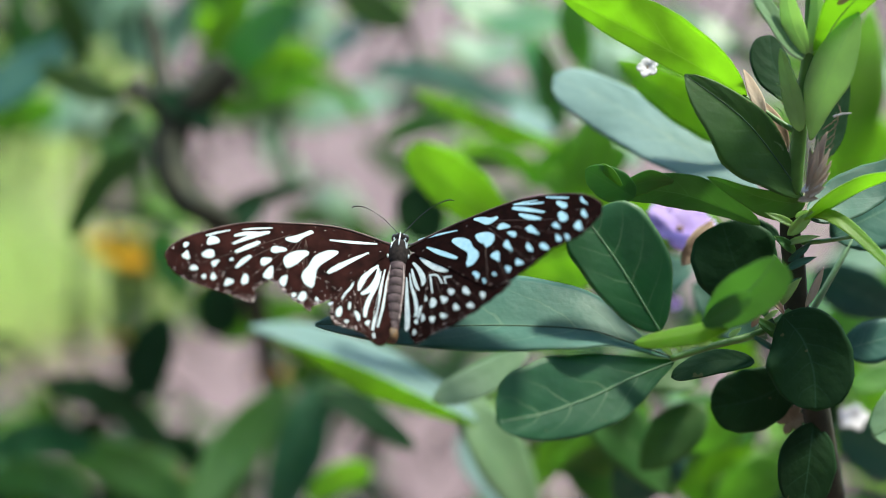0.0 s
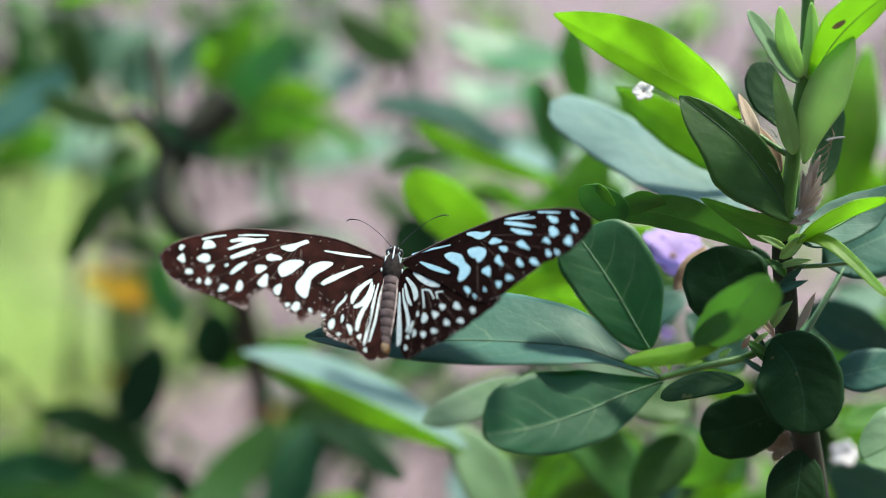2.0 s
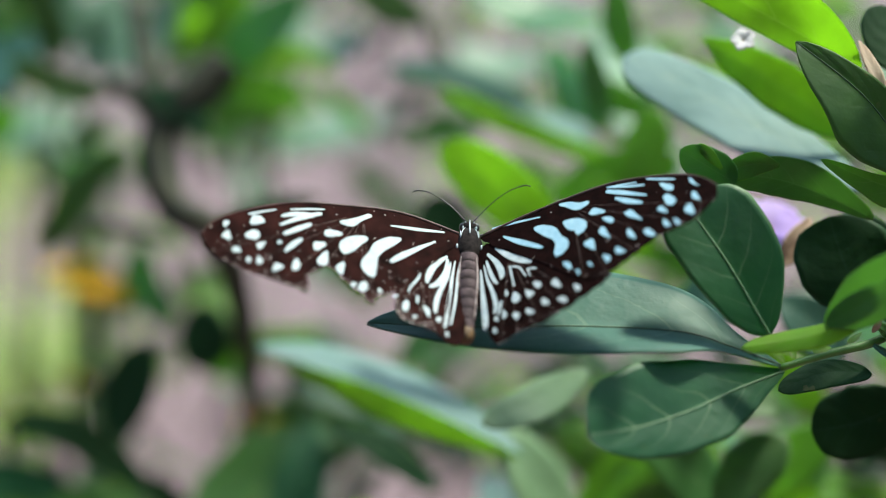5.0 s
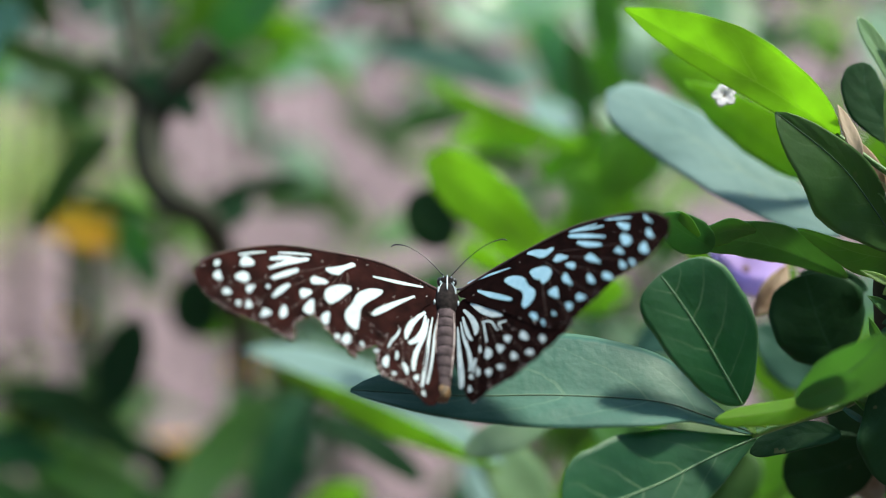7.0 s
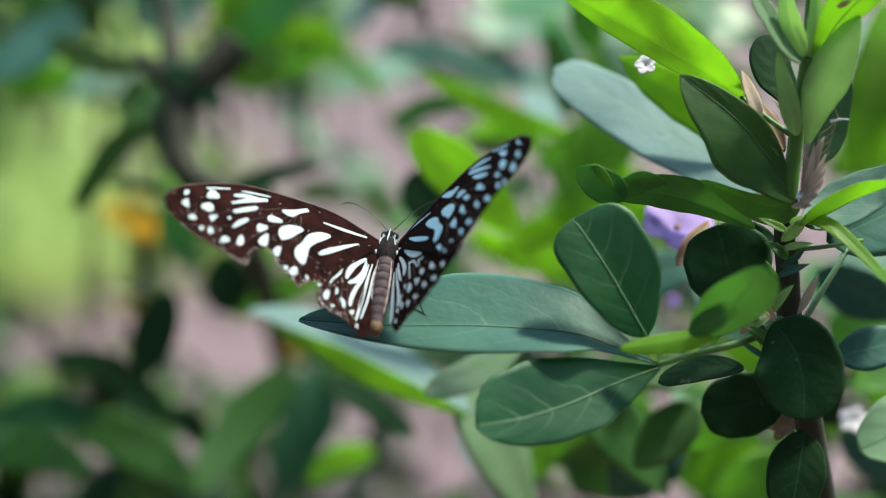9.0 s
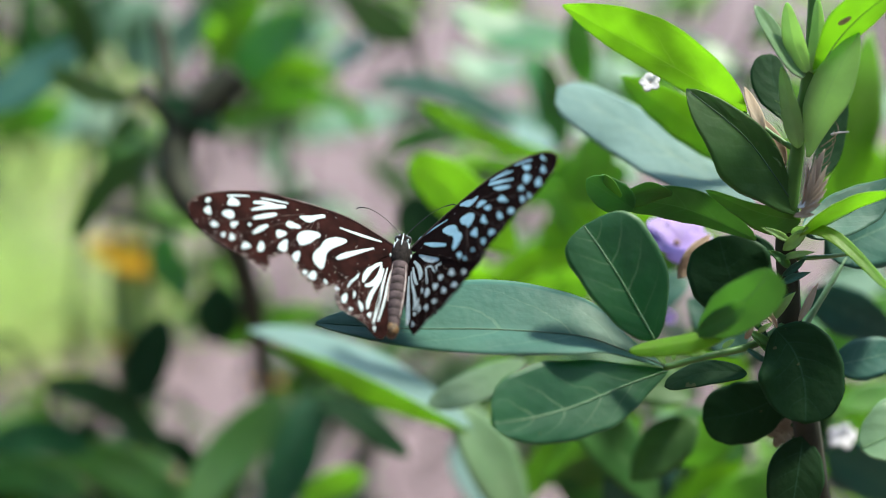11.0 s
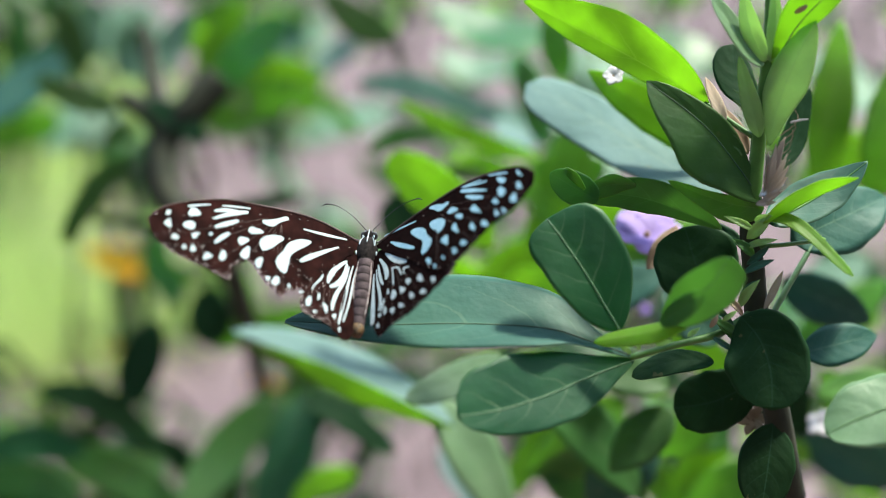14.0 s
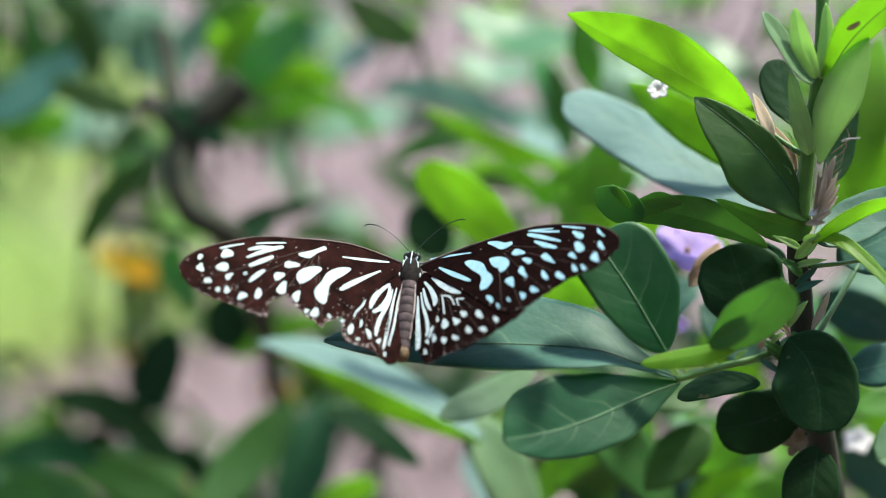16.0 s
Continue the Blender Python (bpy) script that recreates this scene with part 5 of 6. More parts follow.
# ovals of the plan that stay open to the ground: middle and half size, as shares of the distance
OPENINGS = [(-0.147, 0.105, 0.025, 0.026), (-0.196, 0.070, 0.024, 0.009), (-0.150, -0.001, 0.013, 0.012), (-0.101, 0.040, 0.024, 0.021), (-0.044, 0.042, 0.038, 0.017), (0.012, 0.101, 0.030, 0.014), (-0.036, 0.096, 0.016, 0.009), (-0.202, -0.057, 0.019, 0.011), (-0.168, -0.053, 0.018, 0.012), (-0.120, -0.058, 0.012, 0.018), (-0.007, -0.101, 0.020, 0.021), (-0.095, -0.046, 0.009, 0.008), (-0.133, 0.084, 0.020, 0.009), (-0.192, 0.018, 0.026, 0.050), (-0.058, 0.111, 0.008, 0.008), (0.133, 0.114, 0.015, 0.011), (-0.073, 0.078, 0.012, 0.006), (-0.038, 0.019, 0.015, 0.014), (-0.153, -0.021, 0.019, 0.022), (-0.139, 0.034, 0.008, 0.009), (-0.035, 0.071, 0.009, 0.014), (-0.152, -0.070, 0.009, 0.011), (-0.198, 0.106, 0.009, 0.008)]


def open_ground(a, b):
    return any(((a - x) / w) ** 2 + ((b - y) / h) ** 2 < 1 for x, y, w, h in OPENINGS)


def uncovered(root, ob):
    """Whether a leaf hangs over one of the openings to the ground."""
    for x in (0.0, 0.005, 0.01):
        p = root.location + ob.matrix_basis @ Vector((x, 0, 0))
        y, z = p.y * 100, (p.z - 0.62) * 100
        v, d = z * math.cos(VIEW) + y * math.sin(VIEW), y * math.cos(VIEW) - z * math.sin(VIEW)
        if open_ground(p.x * 100 / d, v / d):
            return True
    return False


def crowd(name, label, span, near, far, count, mix, seed, sizes):
    """A loose shrub: forked stems from the ground, and leaves on short twigs along them."""
    rnd, rooted = random.Random(seed), random.Random(seed + 100)
    a0, a1, b0, b1 = span
    middle_u, middle_d = (a0 + a1) / 2 * (near + far) / 2, (near + far) / 2
    root = thing(name, foot(middle_u, middle_d))
    tagged(root, label, "shrub")
    o = root.location
    made = 0
    while made < count:
        d = rnd.uniform(near, far)
        a, b = rnd.uniform(a0, a1), rnd.uniform(b0, b1)
        if open_ground(a, b):
            continue
        knot = spot(a * d, b * d, d)
        if knot.z < 0.02:
            continue
        bm = bmesh.new()
        low = Vector((knot.x * 0.85 + o.x * 0.15, knot.y + rnd.uniform(0.0, 0.06), max(knot.z - rnd.uniform(0.02, 0.05), 0.0)))
        line = glide([low - o, (low + knot) / 2 - o + Vector((rnd.uniform(-0.01, 0.01), 0, 0)), knot - o], 3)
        tube(bm, line, [0.0012 - 0.0006 * i / len(line) for i in range(len(line))], 5)
        part("twig", bm, STEM_WOOD, root)
        if low.z > 0.01 and rooted.random() < 0.06:
            toe = Vector((low.x * 0.8 + o.x * 0.2 + rooted.uniform(-0.03, 0.03), low.y + rooted.uniform(0.02, 0.12), -0.005))
            bm = bmesh.new()
            line = glide([toe - o, (toe * 0.45 + low * 0.55) - o + Vector((rooted.uniform(-0.02, 0.02), rooted.uniform(-0.01, 0.02), 0)), low - o], 4)
            tube(bm, line, [0.0012 - 0.0004 * i / len(line) for i in range(len(line))], 5)
            part("stem", bm, STEM_WOOD, root)
        for k in range(rnd.randint(4, 7)):
            mat = rnd.choices((LEAF_SHADED, LEAF_MID, LEAF_YOUNG), mix)[0]
            ob = new("leaf", rnd.choice(STOCK[mat]))
            ob.parent = root
            size = rnd.uniform(*sizes)
            m = Matrix.Translation(knot - o - Vector((0, 0, k * 0.006))) @ pose(0, 0, 0, rnd.uniform(-35, 35), rnd.uniform(-30, 45), rnd.uniform(0, 360)) @ Matrix.Scale(size, 4)
            ob.matrix_basis = m
            made += 1
            if uncovered(root, ob):
                bpy.data.objects.remove(ob)
    return root




crowd("background_shrub", "sparse green shrub with drooping leaves", (-0.253, -0.007, 0.020, 0.160), 58, 76, 230, (3, 5, 4), 3, (1.4, 3.2))
crowd("background_shrub", "low dark green shrub shading the soil", (-0.253, 0.018, -0.165, -0.027), 57, 74, 210, (6, 5, 2), 4, (1.5, 3.3))
crowd("background_shrub", "bright green shrub with young leaves in the sun", (-0.007, 0.262, -0.021, 0.160), 56, 74, 150, (2, 4, 7), 5, (1.4, 2.8))
crowd("background_shrub", "dense shaded green shrub behind the stem", (0.031, 0.262, -0.165, -0.016), 54, 68, 240, (5, 5, 4), 6, (1.5, 2.9))
crowd("background_shrub", "leafy green shrub with thin twigs", (-0.253, 0.010, 0.030, 0.160), 66, 95, 200, (3, 5, 4), 13, (1.8, 3.6))
crowd("background_shrub", "low shrub with broad green leaves", (-0.253, 0.031, -0.152, -0.010), 64, 90, 170, (4, 5, 3), 14, (1.8, 3.4))
crowd("background_shrub", "far green shrub in the sunlight", (-0.267, 0.262, -0.016, 0.147), 90, 125, 140, (3, 4, 4), 9, (1.8, 3.6))


def meadow():
    """Tufts of grass on the soil, in one piece."""
    rnd = random.Random(8)
    bm = bmesh.new()
    uv = bm.loops.layers.uv.verify()
    for x0, y0, rx, ry, n in ((-0.75, 2.55, 0.30, 0.55, 300), (-0.55, 2.05, 0.30, 0.22, 170), (-0.70, 3.15, 0.22, 0.30, 200), (-1.2, 3.4, 0.5, 0.6, 160)):
        for k in range(n):
            w, f = rnd.uniform(0, 6.3), rnd.random() ** 0.6
            x, y = x0 + rx * f * math.cos(w), y0 + ry * f * math.sin(w)
            for j in range(7):
                g, h, lean_out = rnd.uniform(0, 6.3), rnd.uniform(0.05, 0.13), rnd.uniform(0.02, 0.07)
                p = Vector((x + rnd.uniform(-0.02, 0.02), y + rnd.uniform(-0.02, 0.02), -0.012))
                s = Vector((math.sin(g), -math.cos(g), 0)) * 0.0035
                o = Vector((math.cos(g), math.sin(g), 0)) * lean_out
                pts = [(p - s, p + s), (p + o * 0.35 + Vector((0, 0, h * 0.6)) - s * 0.8, p + o * 0.35 + Vector((0, 0, h * 0.6)) + s * 0.8), (p + o + Vector((0, 0, h)) - s * 0.1, p + o + Vector((0, 0, h)) + s * 0.1)]
                vs = [(bm.verts.new(a), bm.verts.new(b)) for a, b in pts]
                for (a, b), (c, d) in zip(vs, vs[1:]):
                    bm.faces.new((a, b, d, c))
    tagged(part("grass", bm, GRASS, None), "short yellow-green grass growing in tufts", "grass", kind="stuff")


meadow()


def marigold(at, size, tall):
    """A low orange flower on a stalk of its own."""
    ob = thing("orange_flower", at)
    tagged(ob, "low orange garden flower with many petals", "flower", group="orange flowers by the grass")
    bm = bmesh.new()
    for ring, count, r, up in ((0, 11, 1.0, 0.25), (1, 9, 0.75, 0.6), (2, 7, 0.45, 1.0)):
        for k in range(count):
            w = 2 * math.pi * (k + ring * 0.4) / count
            out = Vector((math.cos(w), math.sin(w), up * 0.5))
            rows, middle, n, length = leaf_grid(Vector((0, 0, tall)), Vector((0, 0, tall)) + out * size * r, size * 0.5, Vector((0, 0, 1)), 0.1, 0.1, "round", 6, 4, k)
            leaf_mesh(bm, rows, n, 0.0004)
    part("blossom", bm, PETAL_YELLOW, ob)
    bm = bmesh.new()
    tube(bm, [Vector((0, 0, -0.01)), Vector((0.004, 0, tall * 0.5)), Vector((0, 0, tall))], [0.003, 0.0025, 0.002], 6)
    part("stalk", bm, STEM_GREEN, ob)


marigold((-0.096, 0.603, 0), 0.011, 0.456)
marigold((-0.101, 0.613, 0), 0.010, 0.457)
marigold((-0.090, 0.597, 0), 0.009, 0.455)
marigold((-0.072, 0.609, 0), 0.0085, 0.387)
marigold((-0.076, 0.613, 0), 0.007, 0.383)
marigold((-0.046, 0.574, 0), 0.005, 0.397)
marigold((-0.051, 0.570, 0), 0.0045, 0.429)
marigold((-0.099, 0.604, 0), 0.006, 0.429)

# ---- the butterfly ----
FOREWING_RIGHT = [
    (0.2, -1), (8.8, 0.6), (20.6, 1.9), (27.6, 1.3), (34.6, -0.6),
    (38.2, -2.7), (40.4, -5.5), (39.4, -8.7), (35.8, -11.6), (30.8, -12.8),
    (26.9, -15.2), (21.9, -17.8), (17.9, -17.8), (9.4, -10.5), (1.9, -4.1),
]
HINDWING_RIGHT = [
    (0.6, -3), (9.3, -8.5), (17.8, -15.6), (22.1, -17.6), (20.8, -19.3),
    (17.2, -21.3), (14.5, -22.5), (10.3, -24), (6.3, -24.7), (3.2, -25.7),
    (1.8, -24.7), (-0.1, -18.6), (-1.1, -9.5),
]
FOREWING_LEFT = [
    (-0.4, -0.8), (9.6, 0.8), (20.4, -0.8), (28.8, -2.9), (36.8, -7.4),
    (40.5, -10.9), (41.3, -13.5), (39.6, -16.9), (35.1, -18.9), (28.7, -20.2),
    (24.6, -21.2), (23.4, -20.1), (23.9, -18.2), (22.5, -16.3), (21.1, -15.3),
    (19.5, -16.1), (17.6, -18.1), (15.1, -19.5), (13.4, -20.8), (12.4, -19.3),
    (9.6, -16.7), (4.3, -9.8), (0.1, -3.5),
]
HINDWING_LEFT = [
    (-0.6, -3.4), (4.4, -8.4), (9, -14.7), (9.6, -19.2), (8.5, -22.2),
    (5.3, -22.8), (3.2, -23.3), (1.5, -24.2), (0.1, -25.2), (-1.5, -24.3),
    (-2.4, -18.4), (-2.2, -8.2),
]
FORE_SPOTS_RIGHT_INNER = [
    (20.23, -3.74, 1.5, 0.79, 156), (22.23, -6.38, 1.22, 0.65, 139), (21.4, -9.02, 1.69, 0.63, 117), (19.02, -10.76, 1.46, 0.82, 115), (14.98, -13.77, 1.2, 0.55, 124),
    (26.32, -6.89, 2.12, 0.6, 129), (32.24, -2.55, 1.5, 0.72, 138), (32.52, -5.8, 1.48, 0.98, 121), (31.18, -7.5, 1.18, 0.51, 129), (25.79, -11, 1.44, 0.5, 113),
    (28.86, -11.85, 1.34, 0.62, 132),
]
FORE_SPOTS_RIGHT_OUTER = [
    (23.82, -13.94, 1.14, 0.59, 131), (21.61, -14.74, 1.05, 0.53, 114), (36.74, -6.41, 1.33, 0.5, 111), (35.63, -9.09, 1.32, 0.8, 112), (33.41, -11.04, 0.98, 0.4, 115),
    (31.69, -10.74, 1.1, 0.47, 116), (36.57, -3.15, 1.42, 0.32, 122), (16.7, -15.9, 0.72, 0.31, 115), (18.65, -18.46, 0.72, 0.55, 104), (18.83, -15.07, 0.66, 0.28, 121),
]
HIND_SPOTS_RIGHT_INNER = [
    (9.73, -15.88, 1.02, 0.59, 120), (12.86, -16.76, 1.24, 0.65, 122), (16.38, -18.94, 0.89, 0.52, 120), (8.22, -17.2, 1.16, 0.6, 117), (5.93, -17.24, 1.23, 0.78, 99),
    (10.9, -19.96, 0.98, 0.57, 118), (13.89, -20.54, 0.99, 0.53, 143),
]
HIND_SPOTS_RIGHT_OUTER = [
    (8.28, -21.06, 0.93, 0.52, 139), (5.95, -21.09, 0.9, 0.56, 112), (3.91, -20.03, 0.96, 0.44, 96), (2.54, -20.47, 0.69, 0.36, 102), (2.24, -22.81, 0.69, 0.36, 102),
    (4.31, -15.68, 0.82, 0.28, 93),
]
FORE_SPOTS_LEFT_INNER = [
    (37.87, -10.15, 0.73, 0.51, 114), (37.46, -12.68, 1, 0.72, 90), (35.63, -15.39, 0.79, 0.67, 136), (33.09, -8.19, 1.43, 1.03, 133), (33.38, -11.53, 1.33, 1.08, 148),
    (31.94, -13.43, 0.96, 0.61, 126), (33.53, -17.04, 0.58, 0.46, 98), (31.84, -16.73, 0.83, 0.57, 89), (29.03, -11.97, 0.45, 0.38, 127), (28.88, -17.44, 1.06, 0.73, 138),
]
FORE_SPOTS_LEFT_OUTER = [
    (25.99, -16.19, 1.36, 0.69, 95), (20.73, -7.6, 1.55, 0.92, 170), (22.77, -11.01, 1.35, 0.86, 125), (21.8, -13.63, 1.7, 0.92, 108), (18.83, -14.71, 1.45, 0.74, 101),
    (23.55, -19.06, 0.8, 0.73, 37), (15, -17.73, 1.13, 0.86, 120), (16.57, -17.76, 0.56, 0.47, 135), (12.21, -17.71, 0.6, 0.3, 51), (10.14, -18.69, 0.69, 0.49, 19),
]
HIND_SPOTS_LEFT_INNER = [
    (7.8, -19.48, 1.4, 0.58, 93), (5.96, -17.55, 0.9, 0.29, 93), (4.3, -19.52, 1.3, 0.46, 66), (2.24, -20.68, 0.73, 0.41, 100),
]
HIND_SPOTS_LEFT_OUTER = [
    (0.8, -23.32, 0.63, 0.28, 80), (9.56, -17.95, 0.52, 0.31, 145), (6.2, -21.28, 0.51, 0.3, 146),
]
FORE_STREAKS_RIGHT_A = [
    [(9.57, -3.28, 0.5), (10.57, -3.89, 0.97), (12.27, -5.34, 1.25), (13.41, -7.14, 0.84), (14.18, -9.01, 1.34), (13.42, -10.65, 0.94)],
    [(14.67, -3.94, 0.48), (15.91, -4.87, 1.34), (17.33, -5.98, 1.42), (17.1, -7.38, 0.75)],
    [(3.84, -2.87, 0.19), (6.6, -5.17, 0.57), (9.32, -7.21, 0.48), (10.67, -8.17, 0.29)],
    [(1.8, -0.12, 0.24), (5.72, -0.43, 0.3), (10.34, -1.02, 0.14)],
    [(13.96, 0.52, 0.32), (15.5, -0.19, 0.72), (17.11, -1.28, 0.9), (18.75, -0.99, 0.49)],
]
FORE_STREAKS_RIGHT_B = [
    [(22.14, 0.26, 0.42), (24.87, -1.15, 0.52), (28.69, -3.22, 0.21)],
    [(23.58, -1.93, 0.29), (25.66, -3.43, 0.6), (27.91, -4.64, 0.31)],
    [(22.27, 1.15, 0.17), (25.82, -0.01, 0.28), (28.38, -0.67, 0.22)],
    [(22.09, 1.22, 0.12), (24.96, 0.79, 0.19), (27.18, 0.39, 0.12)],
    [(28.97, 0.5, 0.16), (31.58, -0.54, 0.27), (33.56, -1.32, 0.16)],
]
HIND_STREAKS_RIGHT_A = [
    [(2.44, -4.89, 0.27), (4.73, -7.46, 0.64), (7.01, -9.43, 0.66), (8.63, -10.48, 0.29)],
    [(0.95, -5.61, 0.26), (2.61, -8.28, 0.51), (3.52, -10.88, 0.6), (3.42, -12.08, 0.28)],
    [(0.76, -7.15, 0.22), (1.31, -9.4, 0.34), (2.04, -11.7, 0.38), (2.77, -13.08, 0.17)],
    [(0.35, -8.0, 0.13), (0.9, -11.2, 0.26), (1.94, -14.68, 0.38), (2.48, -17.64, 0.4), (2.2, -19.08, 0.29)],
    [(-0.1, -9.5, 0.12), (0.3, -14.1, 0.24), (0.66, -17.56, 0.31), (0.84, -20.36, 0.31), (0.84, -21.66, 0.18)],
    [(4.9, -10.02, 0.17), (5.24, -11.95, 0.2), (5.67, -14.67, 0.17)],
]
HIND_STREAKS_RIGHT_B = [
    [(4.8, -10.1, 0.21), (6.53, -10.84, 0.21), (7.68, -13.17, 0.17)],
    [(7.98, -11.81, 0.2), (9.51, -12.15, 0.2)],
    [(8.07, -11.85, 0.15), (8.49, -13.46, 0.13)],
    [(3.39, -17.19, 0.29), (2.92, -19.66, 0.24)],
    [(-0.26, -8.83, 0.16), (0.02, -15.67, 0.22), (0.39, -21.84, 0.18)],
]
FORE_STREAKS_LEFT_A = [
    [(9.5, -5.41, 0.4), (10.98, -6.4, 1.06), (12.75, -8.14, 1.23), (13.73, -10.32, 0.98), (14.33, -12.93, 1.49), (13.72, -14.74, 0.81)],
    [(15.19, -7.04, 0.6), (16.65, -8.02, 1.23), (18.06, -9.66, 1.55), (18.47, -11.11, 0.82)],
    [(3.59, -4.06, 0.19), (6.55, -6.71, 0.47), (9.38, -9.43, 0.64), (10.74, -10.92, 0.36)],
    [(2.15, -1.36, 0.23), (6.75, -2.22, 0.4), (11.18, -2.81, 0.18)],
    [(19.42, -4.62, 0.44), (17.91, -4.3, 0.93), (16.62, -3.13, 0.58), (14.84, -1.58, 0.49)],
    [(29.13, -6.07, 0.31), (27.02, -5, 0.54), (23.87, -4.2, 0.28)],
]
FORE_STREAKS_LEFT_B = [
    [(29.21, -8.13, 0.24), (26.92, -6.22, 0.5), (24.19, -4.4, 0.51), (22.89, -3.68, 0.36)],
    [(28.46, -9.94, 0.39), (26.34, -8.21, 0.58), (24.44, -6.64, 0.39)],
    [(27.93, -4.23, 0.16), (25.46, -3.4, 0.26), (22.46, -2.53, 0.18)],
    [(34.42, -7.15, 0.21), (32.83, -6.23, 0.25), (30.25, -4.91, 0.15)],
    [(27.97, -13.7, 0.26), (26.87, -11.94, 0.57), (25.66, -10.37, 0.36)],
]
HIND_STREAKS_LEFT_A = [
    [(1.44, -6.61, 0.26), (3.46, -9.42, 0.59), (4.37, -11.9, 0.57), (4.56, -13.5, 0.25)],
    [(1.33, -7.26, 0.25), (1.49, -9.98, 0.49), (2.48, -12.7, 0.59), (3.94, -14.2, 0.36)],
    [(0.75, -7.8, 0.13), (1.2, -11.29, 0.3), (2.32, -14.63, 0.42), (2.88, -17.5, 0.45), (2.89, -19.45, 0.25)],
    [(0.0, -7.2, 0.12), (0.36, -10.56, 0.24), (0.7, -15.27, 0.34), (1.09, -20.78, 0.28), (1.2, -22.19, 0.16)],
]
HIND_STREAKS_LEFT_B = [
    [(-0.8, -7.2, 0.1), (-0.5, -10.63, 0.19), (-0.3, -16.16, 0.24), (0.3, -21.15, 0.18)],
    [(9.18, -15.12, 0.21), (8.33, -13.56, 0.26), (6.74, -11.68, 0.23), (5.85, -10.77, 0.18)],
    [(5.85, -10.88, 0.16), (6.01, -12.91, 0.24), (7.17, -15.1, 0.2), (7.52, -16.4, 0.16)],
    [(1.97, -5.97, 0.14), (4.76, -8.67, 0.14), (7.37, -10.86, 0.23)],
]


def wing_bow(x, y):
    return 0.5 * math.sin(math.pi * x / 44) - 0.006 * (y + 4) ** 2 / 4


def outline(points, steps=5):
    ring = [Vector((x, y, 0)) for x, y in points]
    n = len(ring)
    out = []
    for i in range(n):
        a, b, c, d = ring[i - 1], ring[i], ring[(i + 1) % n], ring[(i + 2) % n]
        for k in range(steps):
            t = k / steps
            out.append(0.5 * (2 * b + (c - a) * t + (2 * a - 5 * b + 4 * c - d) * t * t + (3 * b - a - 3 * c + d) * t ** 3))
    return out


def sheet(bm, ring, side, low, high, cuts):
    """A thin plate inside the ring of points, bowed like the wing."""
    face = bm.faces.new([bm.verts.new((p.x, p.y, 0)) for p in ring])
    if cuts:
        bmesh.ops.triangulate(bm, faces=[face])
        bmesh.ops.subdivide_edges(bm, edges=[e for e in bm.edges if not e.is_boundary], cuts=cuts, use_grid_fill=True)
        bmesh.ops.triangulate(bm, faces=bm.faces[:])
    made = bmesh.ops.extrude_face_region(bm, geom=bm.faces[:])
    upper = {v for v in made["geom"] if isinstance(v, bmesh.types.BMVert)}
    for v in bm.verts:
        z = wing_bow(v.co.x, v.co.y) + (high if v in upper else low)
        v.co = Vector((v.co.x * side, v.co.y, z)) * 0.001
    bmesh.ops.recalc_face_normals(bm, faces=bm.faces[:])
    return bm


def inside(x, y, ring):
    hit = False
    for a, b in zip(ring, ring[1:] + ring[:1]):
        if (a.y > y) != (b.y > y) and x < (b.x - a.x) * (y - a.y) / (b.y - a.y) + a.x:
            hit = not hit
    return hit


def streak_ring(points):
    """The outline of a brush stroke through (x, y, half width) points."""
    line = glide([Vector(p) for p in points], 4)
    left, right = [], []
    for i, p in enumerate(line):
        t = line[min(i + 1, len(line) - 1)] - line[max(i - 1, 0)]
        t = Vector((t.x, t.y, 0)).normalized()
        w = Vector((-t.y, t.x, 0)) * abs(p.z)
        c = Vector((p.x, p.y, 0))
        if i == 0:
            left.append(c - t * abs(p.z) * 0.8)
        left.append(c + w)
        right.append(c - w)
        if i == len(line) - 1:
            left.append(c + t * abs(p.z) * 0.8)
    return left + right[::-1]


def wing(name, points, spots, streaks, side, level, parent, mat, label, scales):
    ring = outline(points)
    rnd = random.Random(len(points) + level)
    ring = [p + Vector((rnd.uniform(-0.22, 0.22), rnd.uniform(-0.22, 0.22), 0)) for p in ring]
    blade = part(name, sheet(bmesh.new(), ring, side, level - 0.05, level + 0.05, 2), mat, parent, label, smooth=False)
    for x, y, a, b, turn in spots:
        g, a, b = radians(turn), a * 0.93, b * 0.92
        taper, bend = rnd.uniform(-0.22, 0.22), rnd.uniform(-0.08, 0.08)
        p2, p3, h3 = rnd.uniform(-0.12, 0.12), rnd.uniform(0.08, 0.19), rnd.uniform(0, 6.3)
        patch = []
        for k in range(18):
            w = 2 * math.pi * k / 18
            e = math.cos(w) * a
            f = math.sin(w) * b * (1 + taper * math.cos(w)) + bend * a * (math.cos(w) ** 2 - 0.5)
            lump = 1 + p2 * math.cos(2 * w + 0.8) + p3 * math.cos(3 * w + h3)
            e, f = e * lump, f * lump * (1 + rnd.uniform(-0.06, 0.06))
            patch.append(Vector((x + e * math.cos(g) - f * math.sin(g), y + e * math.sin(g) + f * math.cos(g), 0)))
        if not inside(x, y, ring):
            continue
        part("spot", sheet(bmesh.new(), patch, side, level - 0.08, level + 0.08, 0), scales, blade, smooth=False)
    for points in streaks:
        part("streak", sheet(bmesh.new(), streak_ring([(x, y, w * 0.9) for x, y, w in points]), side, level - 0.085, level + 0.085, 0), scales, blade, smooth=False)
    return blade


